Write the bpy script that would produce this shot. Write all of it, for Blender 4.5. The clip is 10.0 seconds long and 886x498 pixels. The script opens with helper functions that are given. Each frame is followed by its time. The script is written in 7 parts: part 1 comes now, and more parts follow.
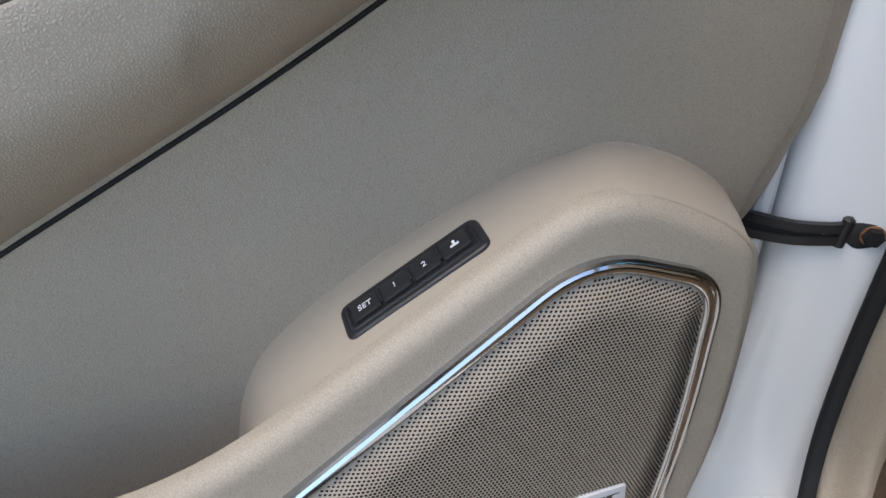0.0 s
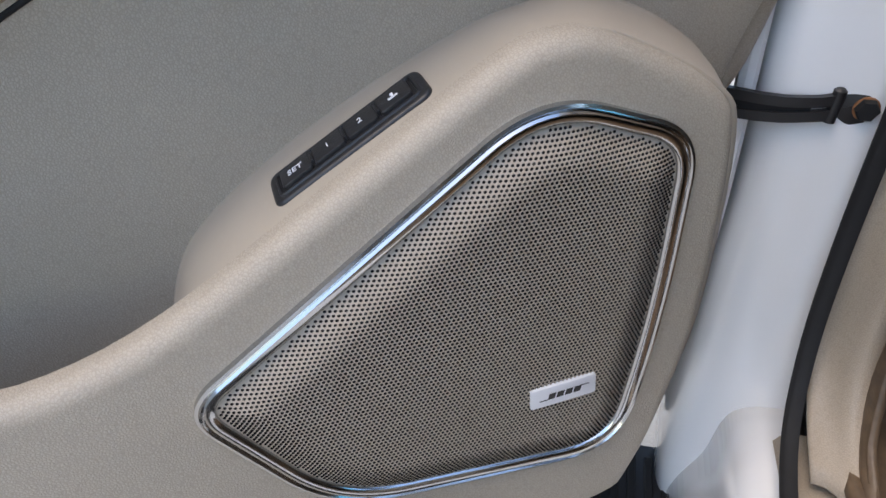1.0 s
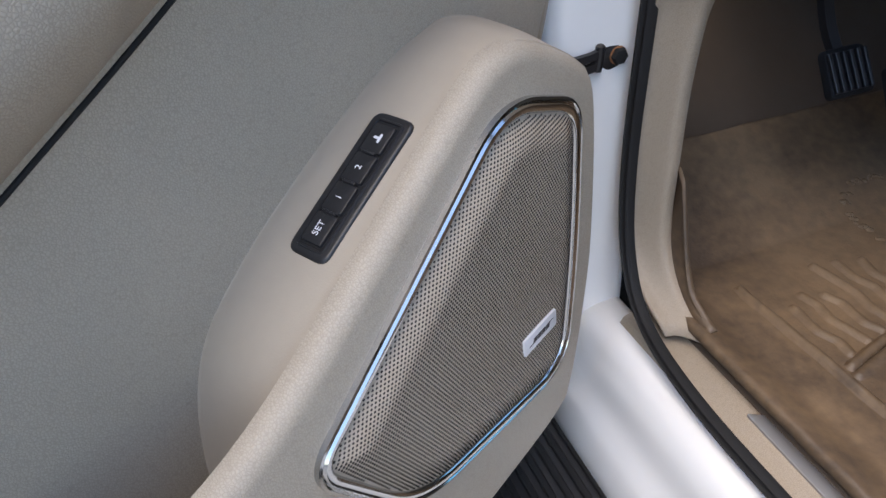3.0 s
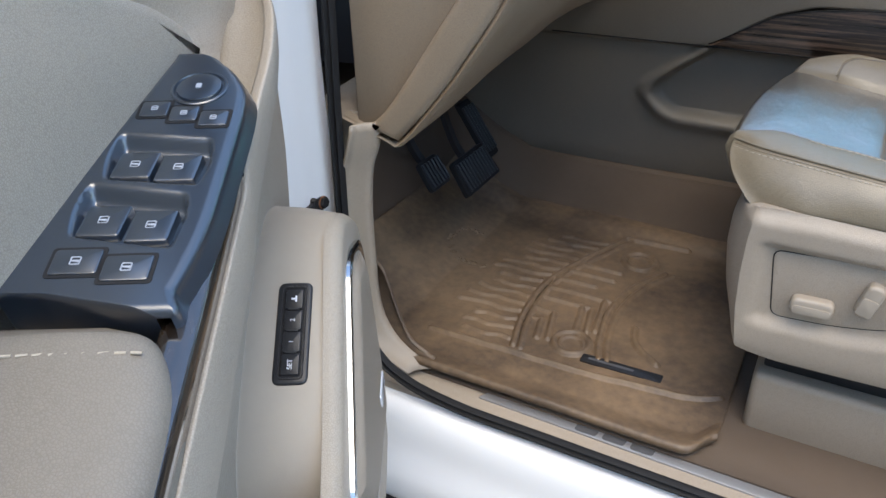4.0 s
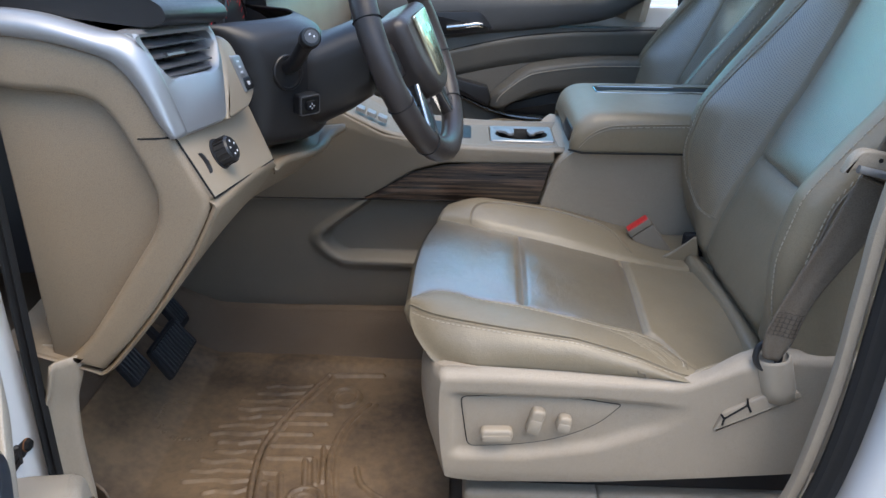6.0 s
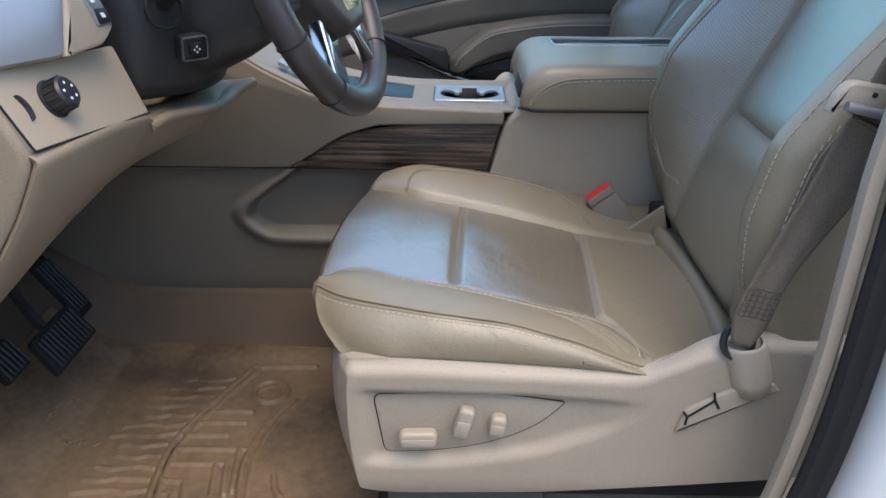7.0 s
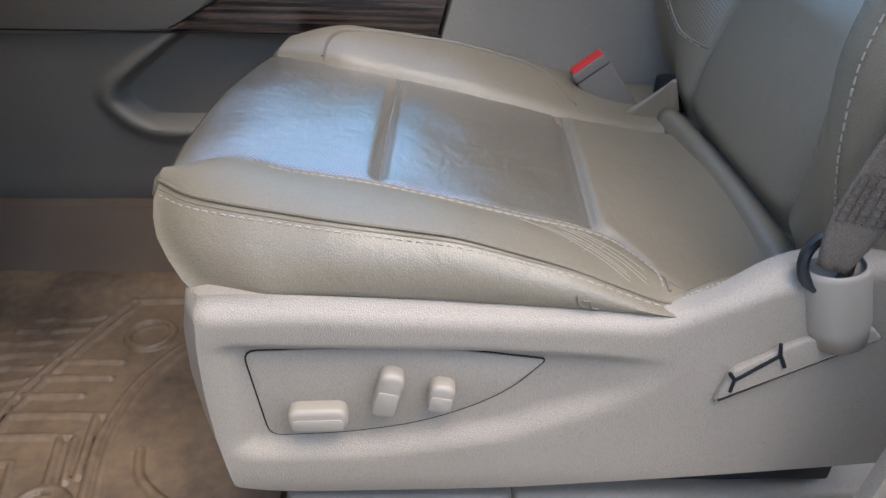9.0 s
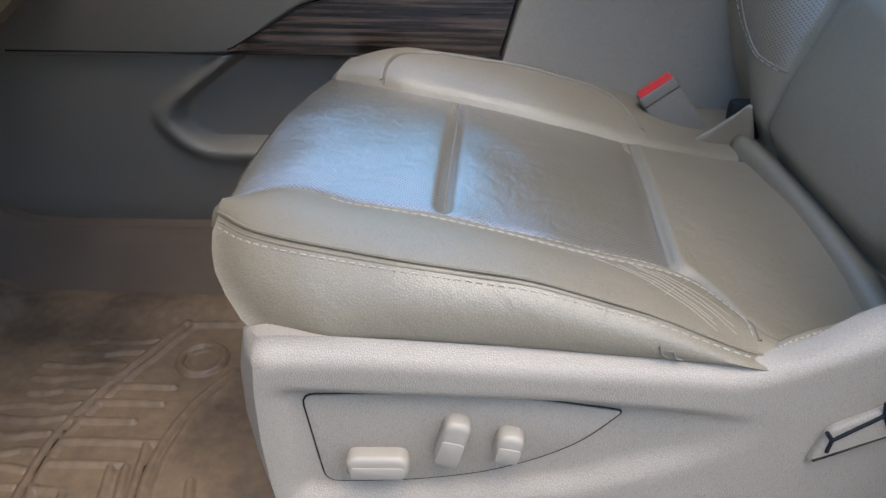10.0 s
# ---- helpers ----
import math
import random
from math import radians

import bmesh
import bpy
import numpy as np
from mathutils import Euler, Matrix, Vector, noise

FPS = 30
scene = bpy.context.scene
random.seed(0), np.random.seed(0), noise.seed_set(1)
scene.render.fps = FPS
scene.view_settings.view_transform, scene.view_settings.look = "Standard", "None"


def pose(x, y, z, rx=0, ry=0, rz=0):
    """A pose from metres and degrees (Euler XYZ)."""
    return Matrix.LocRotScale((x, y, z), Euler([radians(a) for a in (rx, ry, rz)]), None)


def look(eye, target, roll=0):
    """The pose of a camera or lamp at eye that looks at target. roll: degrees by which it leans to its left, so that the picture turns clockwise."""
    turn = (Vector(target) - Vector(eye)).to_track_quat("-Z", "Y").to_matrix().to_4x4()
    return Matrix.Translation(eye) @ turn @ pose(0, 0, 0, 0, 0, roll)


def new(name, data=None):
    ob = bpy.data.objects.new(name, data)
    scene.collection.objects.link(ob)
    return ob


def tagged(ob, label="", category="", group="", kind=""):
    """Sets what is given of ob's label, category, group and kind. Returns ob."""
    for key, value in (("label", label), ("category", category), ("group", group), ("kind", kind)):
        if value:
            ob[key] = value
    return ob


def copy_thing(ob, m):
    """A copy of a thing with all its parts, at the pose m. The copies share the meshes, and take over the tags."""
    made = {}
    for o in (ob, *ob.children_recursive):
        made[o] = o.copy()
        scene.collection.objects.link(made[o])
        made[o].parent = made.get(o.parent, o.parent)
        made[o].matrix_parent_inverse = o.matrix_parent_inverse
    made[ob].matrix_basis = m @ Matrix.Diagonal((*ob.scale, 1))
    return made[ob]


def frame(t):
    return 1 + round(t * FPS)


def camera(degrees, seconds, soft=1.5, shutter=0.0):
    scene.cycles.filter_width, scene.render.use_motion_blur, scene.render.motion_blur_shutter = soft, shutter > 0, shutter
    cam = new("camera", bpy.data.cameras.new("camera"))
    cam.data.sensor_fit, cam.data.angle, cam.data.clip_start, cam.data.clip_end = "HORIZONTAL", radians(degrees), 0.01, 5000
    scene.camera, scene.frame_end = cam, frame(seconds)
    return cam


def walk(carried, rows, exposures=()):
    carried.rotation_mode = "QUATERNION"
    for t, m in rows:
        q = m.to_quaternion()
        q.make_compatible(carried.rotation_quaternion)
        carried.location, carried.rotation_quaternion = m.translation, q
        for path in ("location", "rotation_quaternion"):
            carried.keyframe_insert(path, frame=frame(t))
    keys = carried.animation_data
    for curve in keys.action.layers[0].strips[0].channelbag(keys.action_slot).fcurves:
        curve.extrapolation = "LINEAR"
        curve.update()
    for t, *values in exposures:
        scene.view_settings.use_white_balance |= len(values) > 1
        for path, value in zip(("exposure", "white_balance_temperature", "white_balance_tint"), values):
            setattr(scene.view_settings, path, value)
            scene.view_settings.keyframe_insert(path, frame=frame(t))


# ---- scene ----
cam = camera(61.63, 10.0)
PATH = [
    (0, (0.071, -0.198, 1.261), (-1.554, -0.569, 0.156), 0.2),
    (0.5, (0.06, -0.172, 1.192), (-1.538, -0.542, 0.048), -0.7),
    (1, (0.057, -0.165, 1.175), (-1.519, -0.523, -0.003), -1.1),
    (1.5, (0.059, -0.161, 1.17), (-1.511, -0.514, -0.018), -1.3),
    (2, (0.063, -0.173, 1.156), (-1.542, -0.421, -0.011), -1.8),
    (2.2, (0.056, -0.2, 1.159), (-1.561, -0.328, -0.01), -1.9),
    (3.3, (0.133, -0.512, 1.277), (-1.268, 0.324, 0.121), -3.4),
    (3.5, (0.147, -0.605, 1.321), (-1.131, 0.452, 0.204), -2.8),
    (4, (0.128, -0.779, 1.429), (-0.728, 0.725, 0.426), -1.3),
    (4.5, (0.094, -0.837, 1.544), (-0.341, 0.891, 0.635), -0.3),
    (5, (0.074, -0.846, 1.638), (-0.135, 0.941, 0.766), 0.6),
    (5.5, (0.073, -0.844, 1.66), (-0.02, 0.966, 0.814), 1.1),
    (5.7, (0.073, -0.842, 1.659), (0.008, 0.973, 0.823), 1.1),
    (7, (0.195, -0.643, 1.546), (0.172, 1.154, 0.67), 0.5),
    (7.5, (0.235, -0.522, 1.458), (0.235, 1.255, 0.539), 0.7),
    (8, (0.244, -0.399, 1.379), (0.263, 1.349, 0.408), 1.2),
    (8.5, (0.247, -0.326, 1.345), (0.293, 1.392, 0.323), 1.4),
    (9, (0.241, -0.317, 1.337), (0.307, 1.38, 0.281), 1.6),
    (9.5, (0.24, -0.315, 1.337), (0.293, 1.379, 0.276), 1.5),
    (10, (0.219, -0.274, 1.336), (0.169, 1.442, 0.309), 0.5),
]
EXPOSURE = [(0.0, 1.76, 7050, 8), (1.0, 1.74, 6900, 10), (2.2, 1.74, 6850, 10), (3.5, 1.73, 6550, 9), (4.0, 1.84, 6450, 5), (4.5, 2.12, 6250, 4), (5.5, 1.90, 6450, 5), (7.0, 1.98, 6680, 8), (8.0, 2.05, 6480, 10), (10.0, 2.05, 6030, 6)]
walk(cam, [(t, look(e, a, r)) for t, e, a, r in PATH], EXPOSURE)

# ---- light ----
world = bpy.data.worlds.new("sky")
scene.world = world
world.use_nodes = True
wn = world.node_tree.nodes
sky = wn.new("ShaderNodeTexSky")
sky.sky_type = "NISHITA"
sky.sun_disc = False
sky.sun_elevation = radians(66)
sky.dust_density = 0.5
sky.ozone_density = 1.0
sky.sun_rotation = radians(120)
world.node_tree.links.new(sky.outputs[0], wn["Background"].inputs[0])
wn["Background"].inputs[1].default_value = 0.15
sun = new("sun", bpy.data.lights.new("sun", "SUN"))
sun.data.energy, sun.data.angle, sun.data.color = 0.95, radians(45), (1.0, 0.84, 0.66)
sun.matrix_world = look((0.55, -1.0, 3.41), (0, 0, 0.5))

# ---- materials ----
def material(name, base, rough=0.5, metal=0.0, second=None, scale=8.0, amount=0.5, grain=0.0, grain_scale=400.0,
             cells=False, coat=0.0, spec=0.5, rough_var=0.08, stretch=(1, 1, 1), dist=0.001, dots=0.0, wrinkle=0.0, coat_rough=0.03, coat_ior=1.5, groove=0.28, upright=False, start=0.5, stop=0.85):
    """Base colour broken up by broad blotches and fine mottling, with fine relief."""
    m = bpy.data.materials.new(name)
    m.use_nodes = True
    nt, n = m.node_tree, m.node_tree.nodes
    b = n["Principled BSDF"]
    tc = n.new("ShaderNodeTexCoord")
    mp = n.new("ShaderNodeMapping")
    mp.inputs["Scale"].default_value = stretch
    nt.links.new(tc.outputs["Object"], mp.inputs[0])
    big = n.new("ShaderNodeTexNoise")
    big.inputs["Scale"].default_value = scale
    big.inputs["Detail"].default_value = 6
    fine = n.new("ShaderNodeTexNoise")
    fine.inputs["Scale"].default_value = scale * 14
    fine.inputs["Detail"].default_value = 3
    mix = n.new("ShaderNodeMix")
    mix.data_type = "RGBA"
    c2 = second or tuple(c * 0.82 for c in base)
    mix.inputs["A"].default_value = (*base, 1)
    mix.inputs["B"].default_value = (*c2, 1)
    add = n.new("ShaderNodeMath")
    add.operation = "MULTIPLY_ADD"
    add.inputs[1].default_value = 0.35
    ramp = n.new("ShaderNodeMapRange")
    ramp.inputs["From Min"].default_value = start
    ramp.inputs["From Max"].default_value = stop
    ramp.inputs["To Max"].default_value = amount
    for t in (big, fine):
        nt.links.new(mp.outputs[0], t.inputs["Vector"])
    nt.links.new(fine.outputs[0], add.inputs[0])
    nt.links.new(big.outputs[0], add.inputs[2])
    nt.links.new(add.outputs[0], ramp.inputs[0])
    nt.links.new(ramp.outputs[0], mix.inputs["Factor"])
    nt.links.new(mix.outputs["Result"], b.inputs["Base Color"])
    rr = n.new("ShaderNodeMapRange")
    rr.inputs["To Min"].default_value = max(rough - rough_var, 0.02)
    rr.inputs["To Max"].default_value = min(rough + rough_var, 1)
    nt.links.new(big.outputs[0], rr.inputs[0])
    nt.links.new(rr.outputs[0], b.inputs["Roughness"])
    b.inputs["Metallic"].default_value = metal
    b.inputs["Specular IOR Level"].default_value = spec
    b.inputs["Coat Weight"].default_value = coat
    b.inputs["Coat Roughness"].default_value = coat_rough
    b.inputs["Coat IOR"].default_value = coat_ior
    if grain:
        if cells:
            g = n.new("ShaderNodeTexVoronoi")
            g.feature = "DISTANCE_TO_EDGE"
        else:
            g = n.new("ShaderNodeTexNoise")
        g.inputs["Scale"].default_value = grain_scale
        nt.links.new(mp.outputs[0], g.inputs["Vector"])
        bp = n.new("ShaderNodeBump")
        bp.inputs["Strength"].default_value = grain
        bp.inputs["Distance"].default_value = dist
        nt.links.new(g.outputs[0], bp.inputs["Height"])
        nt.links.new(bp.outputs[0], b.inputs["Normal"])
        nt.links.new(bp.outputs[0], b.inputs["Coat Normal"])
        if cells:
            # darker tone in the fine lines of the grain
            groove_tone = n.new("ShaderNodeMapRange")
            groove_tone.inputs["From Max"].default_value = 0.16
            groove_tone.inputs["To Min"].default_value = groove
            groove_tone.inputs["To Max"].default_value = 0.0
            nt.links.new(g.outputs[0], groove_tone.inputs[0])
            dg = n.new("ShaderNodeMix")
            dg.data_type = "RGBA"
            dg.inputs["B"].default_value = (base[0] * 0.35, base[1] * 0.35, base[2] * 0.35, 1)
            nt.links.new(groove_tone.outputs[0], dg.inputs["Factor"])
            nt.links.new(mix.outputs["Result"], dg.inputs["A"])
            nt.links.new(dg.outputs["Result"], b.inputs["Base Color"])
            mix = dg
        if wrinkle:
            w = n.new("ShaderNodeTexNoise")
            w.inputs["Scale"].default_value = 38
            w.inputs["Detail"].default_value = 5
            w.inputs["Distortion"].default_value = 1.2
            nt.links.new(mp.outputs[0], w.inputs["Vector"])
            wb = n.new("ShaderNodeBump")
            wb.inputs["Strength"].default_value = wrinkle
            wb.inputs["Distance"].default_value = 0.006
            nt.links.new(w.outputs[0], wb.inputs["Height"])
            nt.links.new(wb.outputs[0], bp.inputs["Normal"])
    if dots:
        v = n.new("ShaderNodeTexVoronoi")
        v.voronoi_dimensions = "2D"
        v.inputs["Scale"].default_value = 1 / dots
        v.inputs["Randomness"].default_value = 0.0
        turn = n.new("ShaderNodeMapping")
        turn.inputs["Rotation"].default_value = (0, 0, 0.785)
        if upright:
            # holes laid out over width and height
            cut, join = n.new("ShaderNodeSeparateXYZ"), n.new("ShaderNodeCombineXYZ")
            nt.links.new(tc.outputs["Object"], cut.inputs[0])
            nt.links.new(cut.outputs["Y"], join.inputs["X"])
            nt.links.new(cut.outputs["Z"], join.inputs["Y"])
            nt.links.new(join.outputs[0], turn.inputs[0])
        else:
            nt.links.new(tc.outputs["Object"], turn.inputs[0])
        nt.links.new(turn.outputs[0], v.inputs["Vector"])
        hole = n.new("ShaderNodeMapRange")
        hole.inputs["From Min"].default_value = 0.16
        hole.inputs["From Max"].default_value = 0.30
        hole.inputs["To Min"].default_value = 1.0
        hole.inputs["To Max"].default_value = 0.0
        nt.links.new(v.outputs["Distance"], hole.inputs[0])
        dm = n.new("ShaderNodeMix")
        dm.data_type = "RGBA"
        dm.inputs["B"].default_value = (base[0] * 0.25, base[1] * 0.25, base[2] * 0.25, 1)
        nt.links.new(hole.outputs[0], dm.inputs["Factor"])
        nt.links.new(mix.outputs["Result"], dm.inputs["A"])
        nt.links.new(dm.outputs["Result"], b.inputs["Base Color"])
    return m


VINYL = material("beige_vinyl", (0.40, 0.344, 0.272), 0.5, grain=0.6, grain_scale=480, cells=True, amount=0.35, groove=0.34)
SMOOTH_VINYL = material("smooth_beige_moulding", (0.395, 0.34, 0.27), 0.5, grain=0.15, grain_scale=900, amount=0.3)
PLASTIC = material("beige_plastic", (0.370, 0.308, 0.238), 0.44, grain=0.55, grain_scale=480, cells=True, amount=0.3, groove=0.32)
SMOOTH = material("beige_smooth", (0.365, 0.308, 0.24), 0.42, amount=0.3)
LEATHER = material("beige_leather", (0.240, 0.194, 0.128), 0.46, grain=0.34, grain_scale=430, cells=True, amount=0.4, spec=0.5, coat=0.25, coat_rough=0.27, coat_ior=1.75, wrinkle=0.16)
PERFORATED = material("perforated_leather", (0.205, 0.166, 0.108), 0.34, grain=0.3, grain_scale=560, cells=True, amount=0.4, spec=0.45, coat=1.0, coat_rough=0.14, coat_ior=2.8, dots=0.0034, wrinkle=0.16)
# Same leather as the cushion insert, lightened because the backrest comes out dim.
PERFORATED_BACK = material("perforated_back_leather", (0.245, 0.202, 0.138), 0.34, grain=0.3, grain_scale=560, cells=True, amount=0.4, spec=0.6, coat=0.8, coat_rough=0.2, coat_ior=1.9, dots=0.0034, upright=True, wrinkle=0.09)
CARPET = material("brown_carpet", (0.135, 0.098, 0.069), 0.95, grain=0.8, grain_scale=900, dist=0.003)
MAT = material("rubber_mat", (0.079, 0.055, 0.037), 0.5, second=(0.235, 0.157, 0.090), scale=4.5, amount=1.0, grain=0.4, grain_scale=250)
MUD = material("dried_mud", (0.20, 0.14, 0.085), 0.95, grain=0.6, grain_scale=500)
DASH = material("tan_dash_plastic", (0.290, 0.224, 0.155), 0.5, grain=0.4, grain_scale=480, cells=True, amount=0.3, groove=0.3)
TAN_PANEL = material("tan_switch_field", (0.345, 0.275, 0.20), 0.42, amount=0.3, grain=0.2, grain_scale=700)
BLACK = material("black_plastic", (0.016, 0.016, 0.018), 0.40, grain=0.2, grain_scale=600)
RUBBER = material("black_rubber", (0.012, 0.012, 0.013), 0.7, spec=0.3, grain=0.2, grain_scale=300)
CONSOLE = material("console_vinyl", (0.205, 0.178, 0.140), 0.5, grain=0.5, grain_scale=620, cells=True, amount=0.35)
GRILLE = material("grille_paint", (0.33, 0.280, 0.222), 0.42, amount=0.3)
HEADLINER = material("cream_headliner", (0.70, 0.67, 0.61), 0.9, grain=0.4, grain_scale=600)
VENT_GREY = material("vent_grey", (0.09, 0.09, 0.095), 0.35)
BEZEL = material("dark_blue_bezel", (0.011, 0.018, 0.030), 0.34, coat=1.0, coat_rough=0.22, coat_ior=1.8, spec=0.6, grain=0.05, grain_scale=700)
WHITE = material("white_paint", (0.80, 0.80, 0.80), 0.22, coat=1.0, amount=0.03)
CHROME = material("chrome", (0.50, 0.51, 0.52), 0.12, metal=1.0, amount=0.1, rough_var=0.03)
BADGE = material("satin_badge", (0.72, 0.73, 0.76), 0.42, metal=0.3, amount=0.1)
SILVER = material("satin_silver", (0.36, 0.36, 0.365), 0.42, metal=0.7, amount=0.15)
WOOD = material("dark_wood", (0.010, 0.007, 0.006), 0.30, second=(0.165, 0.105, 0.072), scale=42, amount=1.0, coat=0.3, coat_rough=0.12, stretch=(0.12, 4.2, 4.2), start=0.62, stop=0.92)
DARK_WOOD = material("black_brown_wood", (0.008, 0.006, 0.005), 0.25, second=(0.026, 0.017, 0.011), scale=42, amount=1.0, coat=1.0, coat_rough=0.06, coat_ior=1.8, stretch=(0.12, 4.2, 4.2), start=0.6, stop=0.9)
ASPHALT = material("concrete", (0.42, 0.40, 0.36), 0.9, grain=0.8, grain_scale=120, scale=3, dist=0.004)
RED = material("red_plastic", (0.6, 0.03, 0.03), 0.35)
SYMBOL = material("grey_print", (0.34, 0.36, 0.40), 0.5)
PRINT = material("white_print", (0.75, 0.75, 0.78), 0.5)
BELT = material("belt_webbing", (0.185, 0.148, 0.112), 0.62, grain=1.0, grain_scale=330, cells=True, groove=0.6, stretch=(1.6, 1, 1))
BELT_THREAD = material("belt_thread", (0.075, 0.058, 0.044), 0.8)
PAD = material("armrest_leather", (0.205, 0.18, 0.145), 0.6, grain=0.5, grain_scale=480, cells=True)
STITCH = material("pale_thread", (0.42, 0.37, 0.295), 0.8, grain=0.5, grain_scale=2000)



def tinted_glass():
    """Clear glass with a green-blue cast tuned to tint reflections, and a glossy face."""
    m = bpy.data.materials.new("tinted_glass")
    m.use_nodes = True
    nt, n = m.node_tree, m.node_tree.nodes
    clear, gloss, mix, fres = n.new("ShaderNodeBsdfTransparent"), n.new("ShaderNodeBsdfGlossy"), n.new("ShaderNodeMixShader"), n.new("ShaderNodeFresnel")
    clear.inputs[0].default_value = (0.64, 0.96, 0.98, 1)
    gloss.inputs["Roughness"].default_value = 0.02
    nt.links.new(fres.outputs[0], mix.inputs[0])
    nt.links.new(clear.outputs[0], mix.inputs[1])
    nt.links.new(gloss.outputs[0], mix.inputs[2])
    nt.links.new(mix.outputs[0], n["Material Output"].inputs[0])
    return m


TINTED = tinted_glass()

# ---- building ----
def thing(name, at=(0, 0, 0), turn=0.0, label="", category="", group="", kind="", shift=(0, 0, 0)):
    """An Empty at the base of a thing. Its parts are given in world axes, or in axes turned about z."""
    ob = new(name)
    ob.empty_display_size = 0.05
    frame_m = Matrix.Rotation(radians(turn), 4, "Z")
    ob.matrix_world = Matrix.Translation(shift) @ frame_m @ Matrix.Translation(at)
    ob["turned"] = radians(turn)
    tagged(ob, label, category, group, kind)
    INVERSE[ob.name] = Matrix.Translation(at).inverted()
    return ob


INVERSE = {}


def part(name, bm, mat, parent=None, label="", sharp=38, solid=0.0, subsurf=0, offset=-1):
    """Links a bmesh as one mesh object under a thing or under a part."""
    me = bpy.data.meshes.new(name)
    bmesh.ops.recalc_face_normals(bm, faces=bm.faces) if solid == 0 else None
    bm.to_mesh(me)
    bm.free()
    me.polygons.foreach_set("use_smooth", [True] * len(me.polygons))
    if not subsurf:
        me.set_sharp_from_angle(angle=radians(sharp))
    me.materials.append(mat)
    ob = new(name, me)
    if parent is not None:
        ob.parent = parent
        if parent.type == "EMPTY":
            ob.matrix_parent_inverse = INVERSE[parent.name]
    if solid:
        md = ob.modifiers.new("thickness", "SOLIDIFY")
        md.thickness, md.offset = solid, offset
    if subsurf:
        md = ob.modifiers.new("smooth", "SUBSURF")
        md.levels = md.render_levels = subsurf
    if label:
        ob["label"] = label
    return ob


def spline(pts, n, closed=False):
    """Catmull-Rom through the points, n steps a span."""
    P = [Vector(p) for p in pts]
    k = len(P)
    out = []
    for i in range(k if closed else k - 1):
        if closed:
            a, b, c, d = P[i - 1], P[i], P[(i + 1) % k], P[(i + 2) % k]
        else:
            b, c = P[i], P[i + 1]
            a = P[i - 1] if i else b * 2 - c
            d = P[i + 2] if i + 2 < k else c * 2 - b
        for j in range(n):
            t = j / n
            out.append(0.5 * (2 * b + (c - a) * t + (2 * a - 5 * b + 4 * c - d) * t * t + (3 * b - a - 3 * c + d) * t ** 3))
    if not closed:
        out.append(P[-1].copy())
    return out


def rounded(pts, r, n=4):
    """A closed outline (2D) with its corners rounded by r (a number, or one for each corner)."""
    P = [Vector((p[0], p[1])) for p in pts]
    k, out = len(P), []
    rs = [r] * k if isinstance(r, (int, float)) else r
    for i in range(k):
        a, b, c = P[i - 1], P[i], P[(i + 1) % k]
        d1, d2 = (a - b), (c - b)
        cut = min(rs[i], d1.length * 0.49, d2.length * 0.49)
        s, e = b + d1.normalized() * cut, b + d2.normalized() * cut
        for j in range(n + 1):
            t = j / n
            out.append(s * (1 - t) ** 2 + b * 2 * t * (1 - t) + e * t * t)
    return out


def sheet(rows, bm=None, closed_u=False, closed_v=False):
    """A grid of faces from rows of points."""
    bm = bm or bmesh.new()
    V = [[bm.verts.new(p) for p in row] for row in rows]
    R, C = len(V), len(V[0])
    for i in range(R if closed_v else R - 1):
        for j in range(C if closed_u else C - 1):
            q = (V[i][j], V[i][(j + 1) % C], V[(i + 1) % R][(j + 1) % C], V[(i + 1) % R][j])
            bm.faces.new(q)
    return bm


def fair(rows, nu, nv):
    """Rows of points refined by splines both ways."""
    a = [spline(r, nu) for r in rows]
    cols = [spline([r[j] for r in a], nv) for j in range(len(a[0]))]
    return [[c[i] for c in cols] for i in range(len(cols[0]))]


def prism(outline, to3, depth, bevel=0.0, segs=2, bm=None):
    """An outline (2D) pushed from 0 to depth; to3(a, b, d) gives the place. The far rim is rounded by bevel."""
    bm = bm or bmesh.new()
    steps = [(0.0, 0.0)]
    sgn = 1 if depth > 0 else -1
    if bevel:
        steps += [(abs(depth) - bevel + bevel * math.sin(k / segs * math.pi / 2), bevel * (1 - math.cos(k / segs * math.pi / 2))) for k in range(segs + 1)]
    else:
        steps.append((abs(depth), 0.0))
    P = [Vector((p[0], p[1])) for p in outline]
    k = len(P)
    area = sum(P[i].x * P[(i + 1) % k].y - P[(i + 1) % k].x * P[i].y for i in range(k))
    nrm = []
    for i in range(k):
        t = (P[(i + 1) % k] - P[i - 1])
        nn = Vector((-t.y, t.x)) if area > 0 else Vector((t.y, -t.x))
        nrm.append(nn.normalized() if nn.length > 1e-9 else nn)
    loops = [[bm.verts.new(to3(*(P[i] + nrm[i] * ins), d * sgn)) for i in range(k)] for d, ins in steps]
    for a, b in zip(loops, loops[1:]):
        for i in range(k):
            bm.faces.new((a[i], a[(i + 1) % k], b[(i + 1) % k], b[i]))
    bm.faces.new(loops[0][::-1])
    bm.faces.new(loops[-1])
    return bm


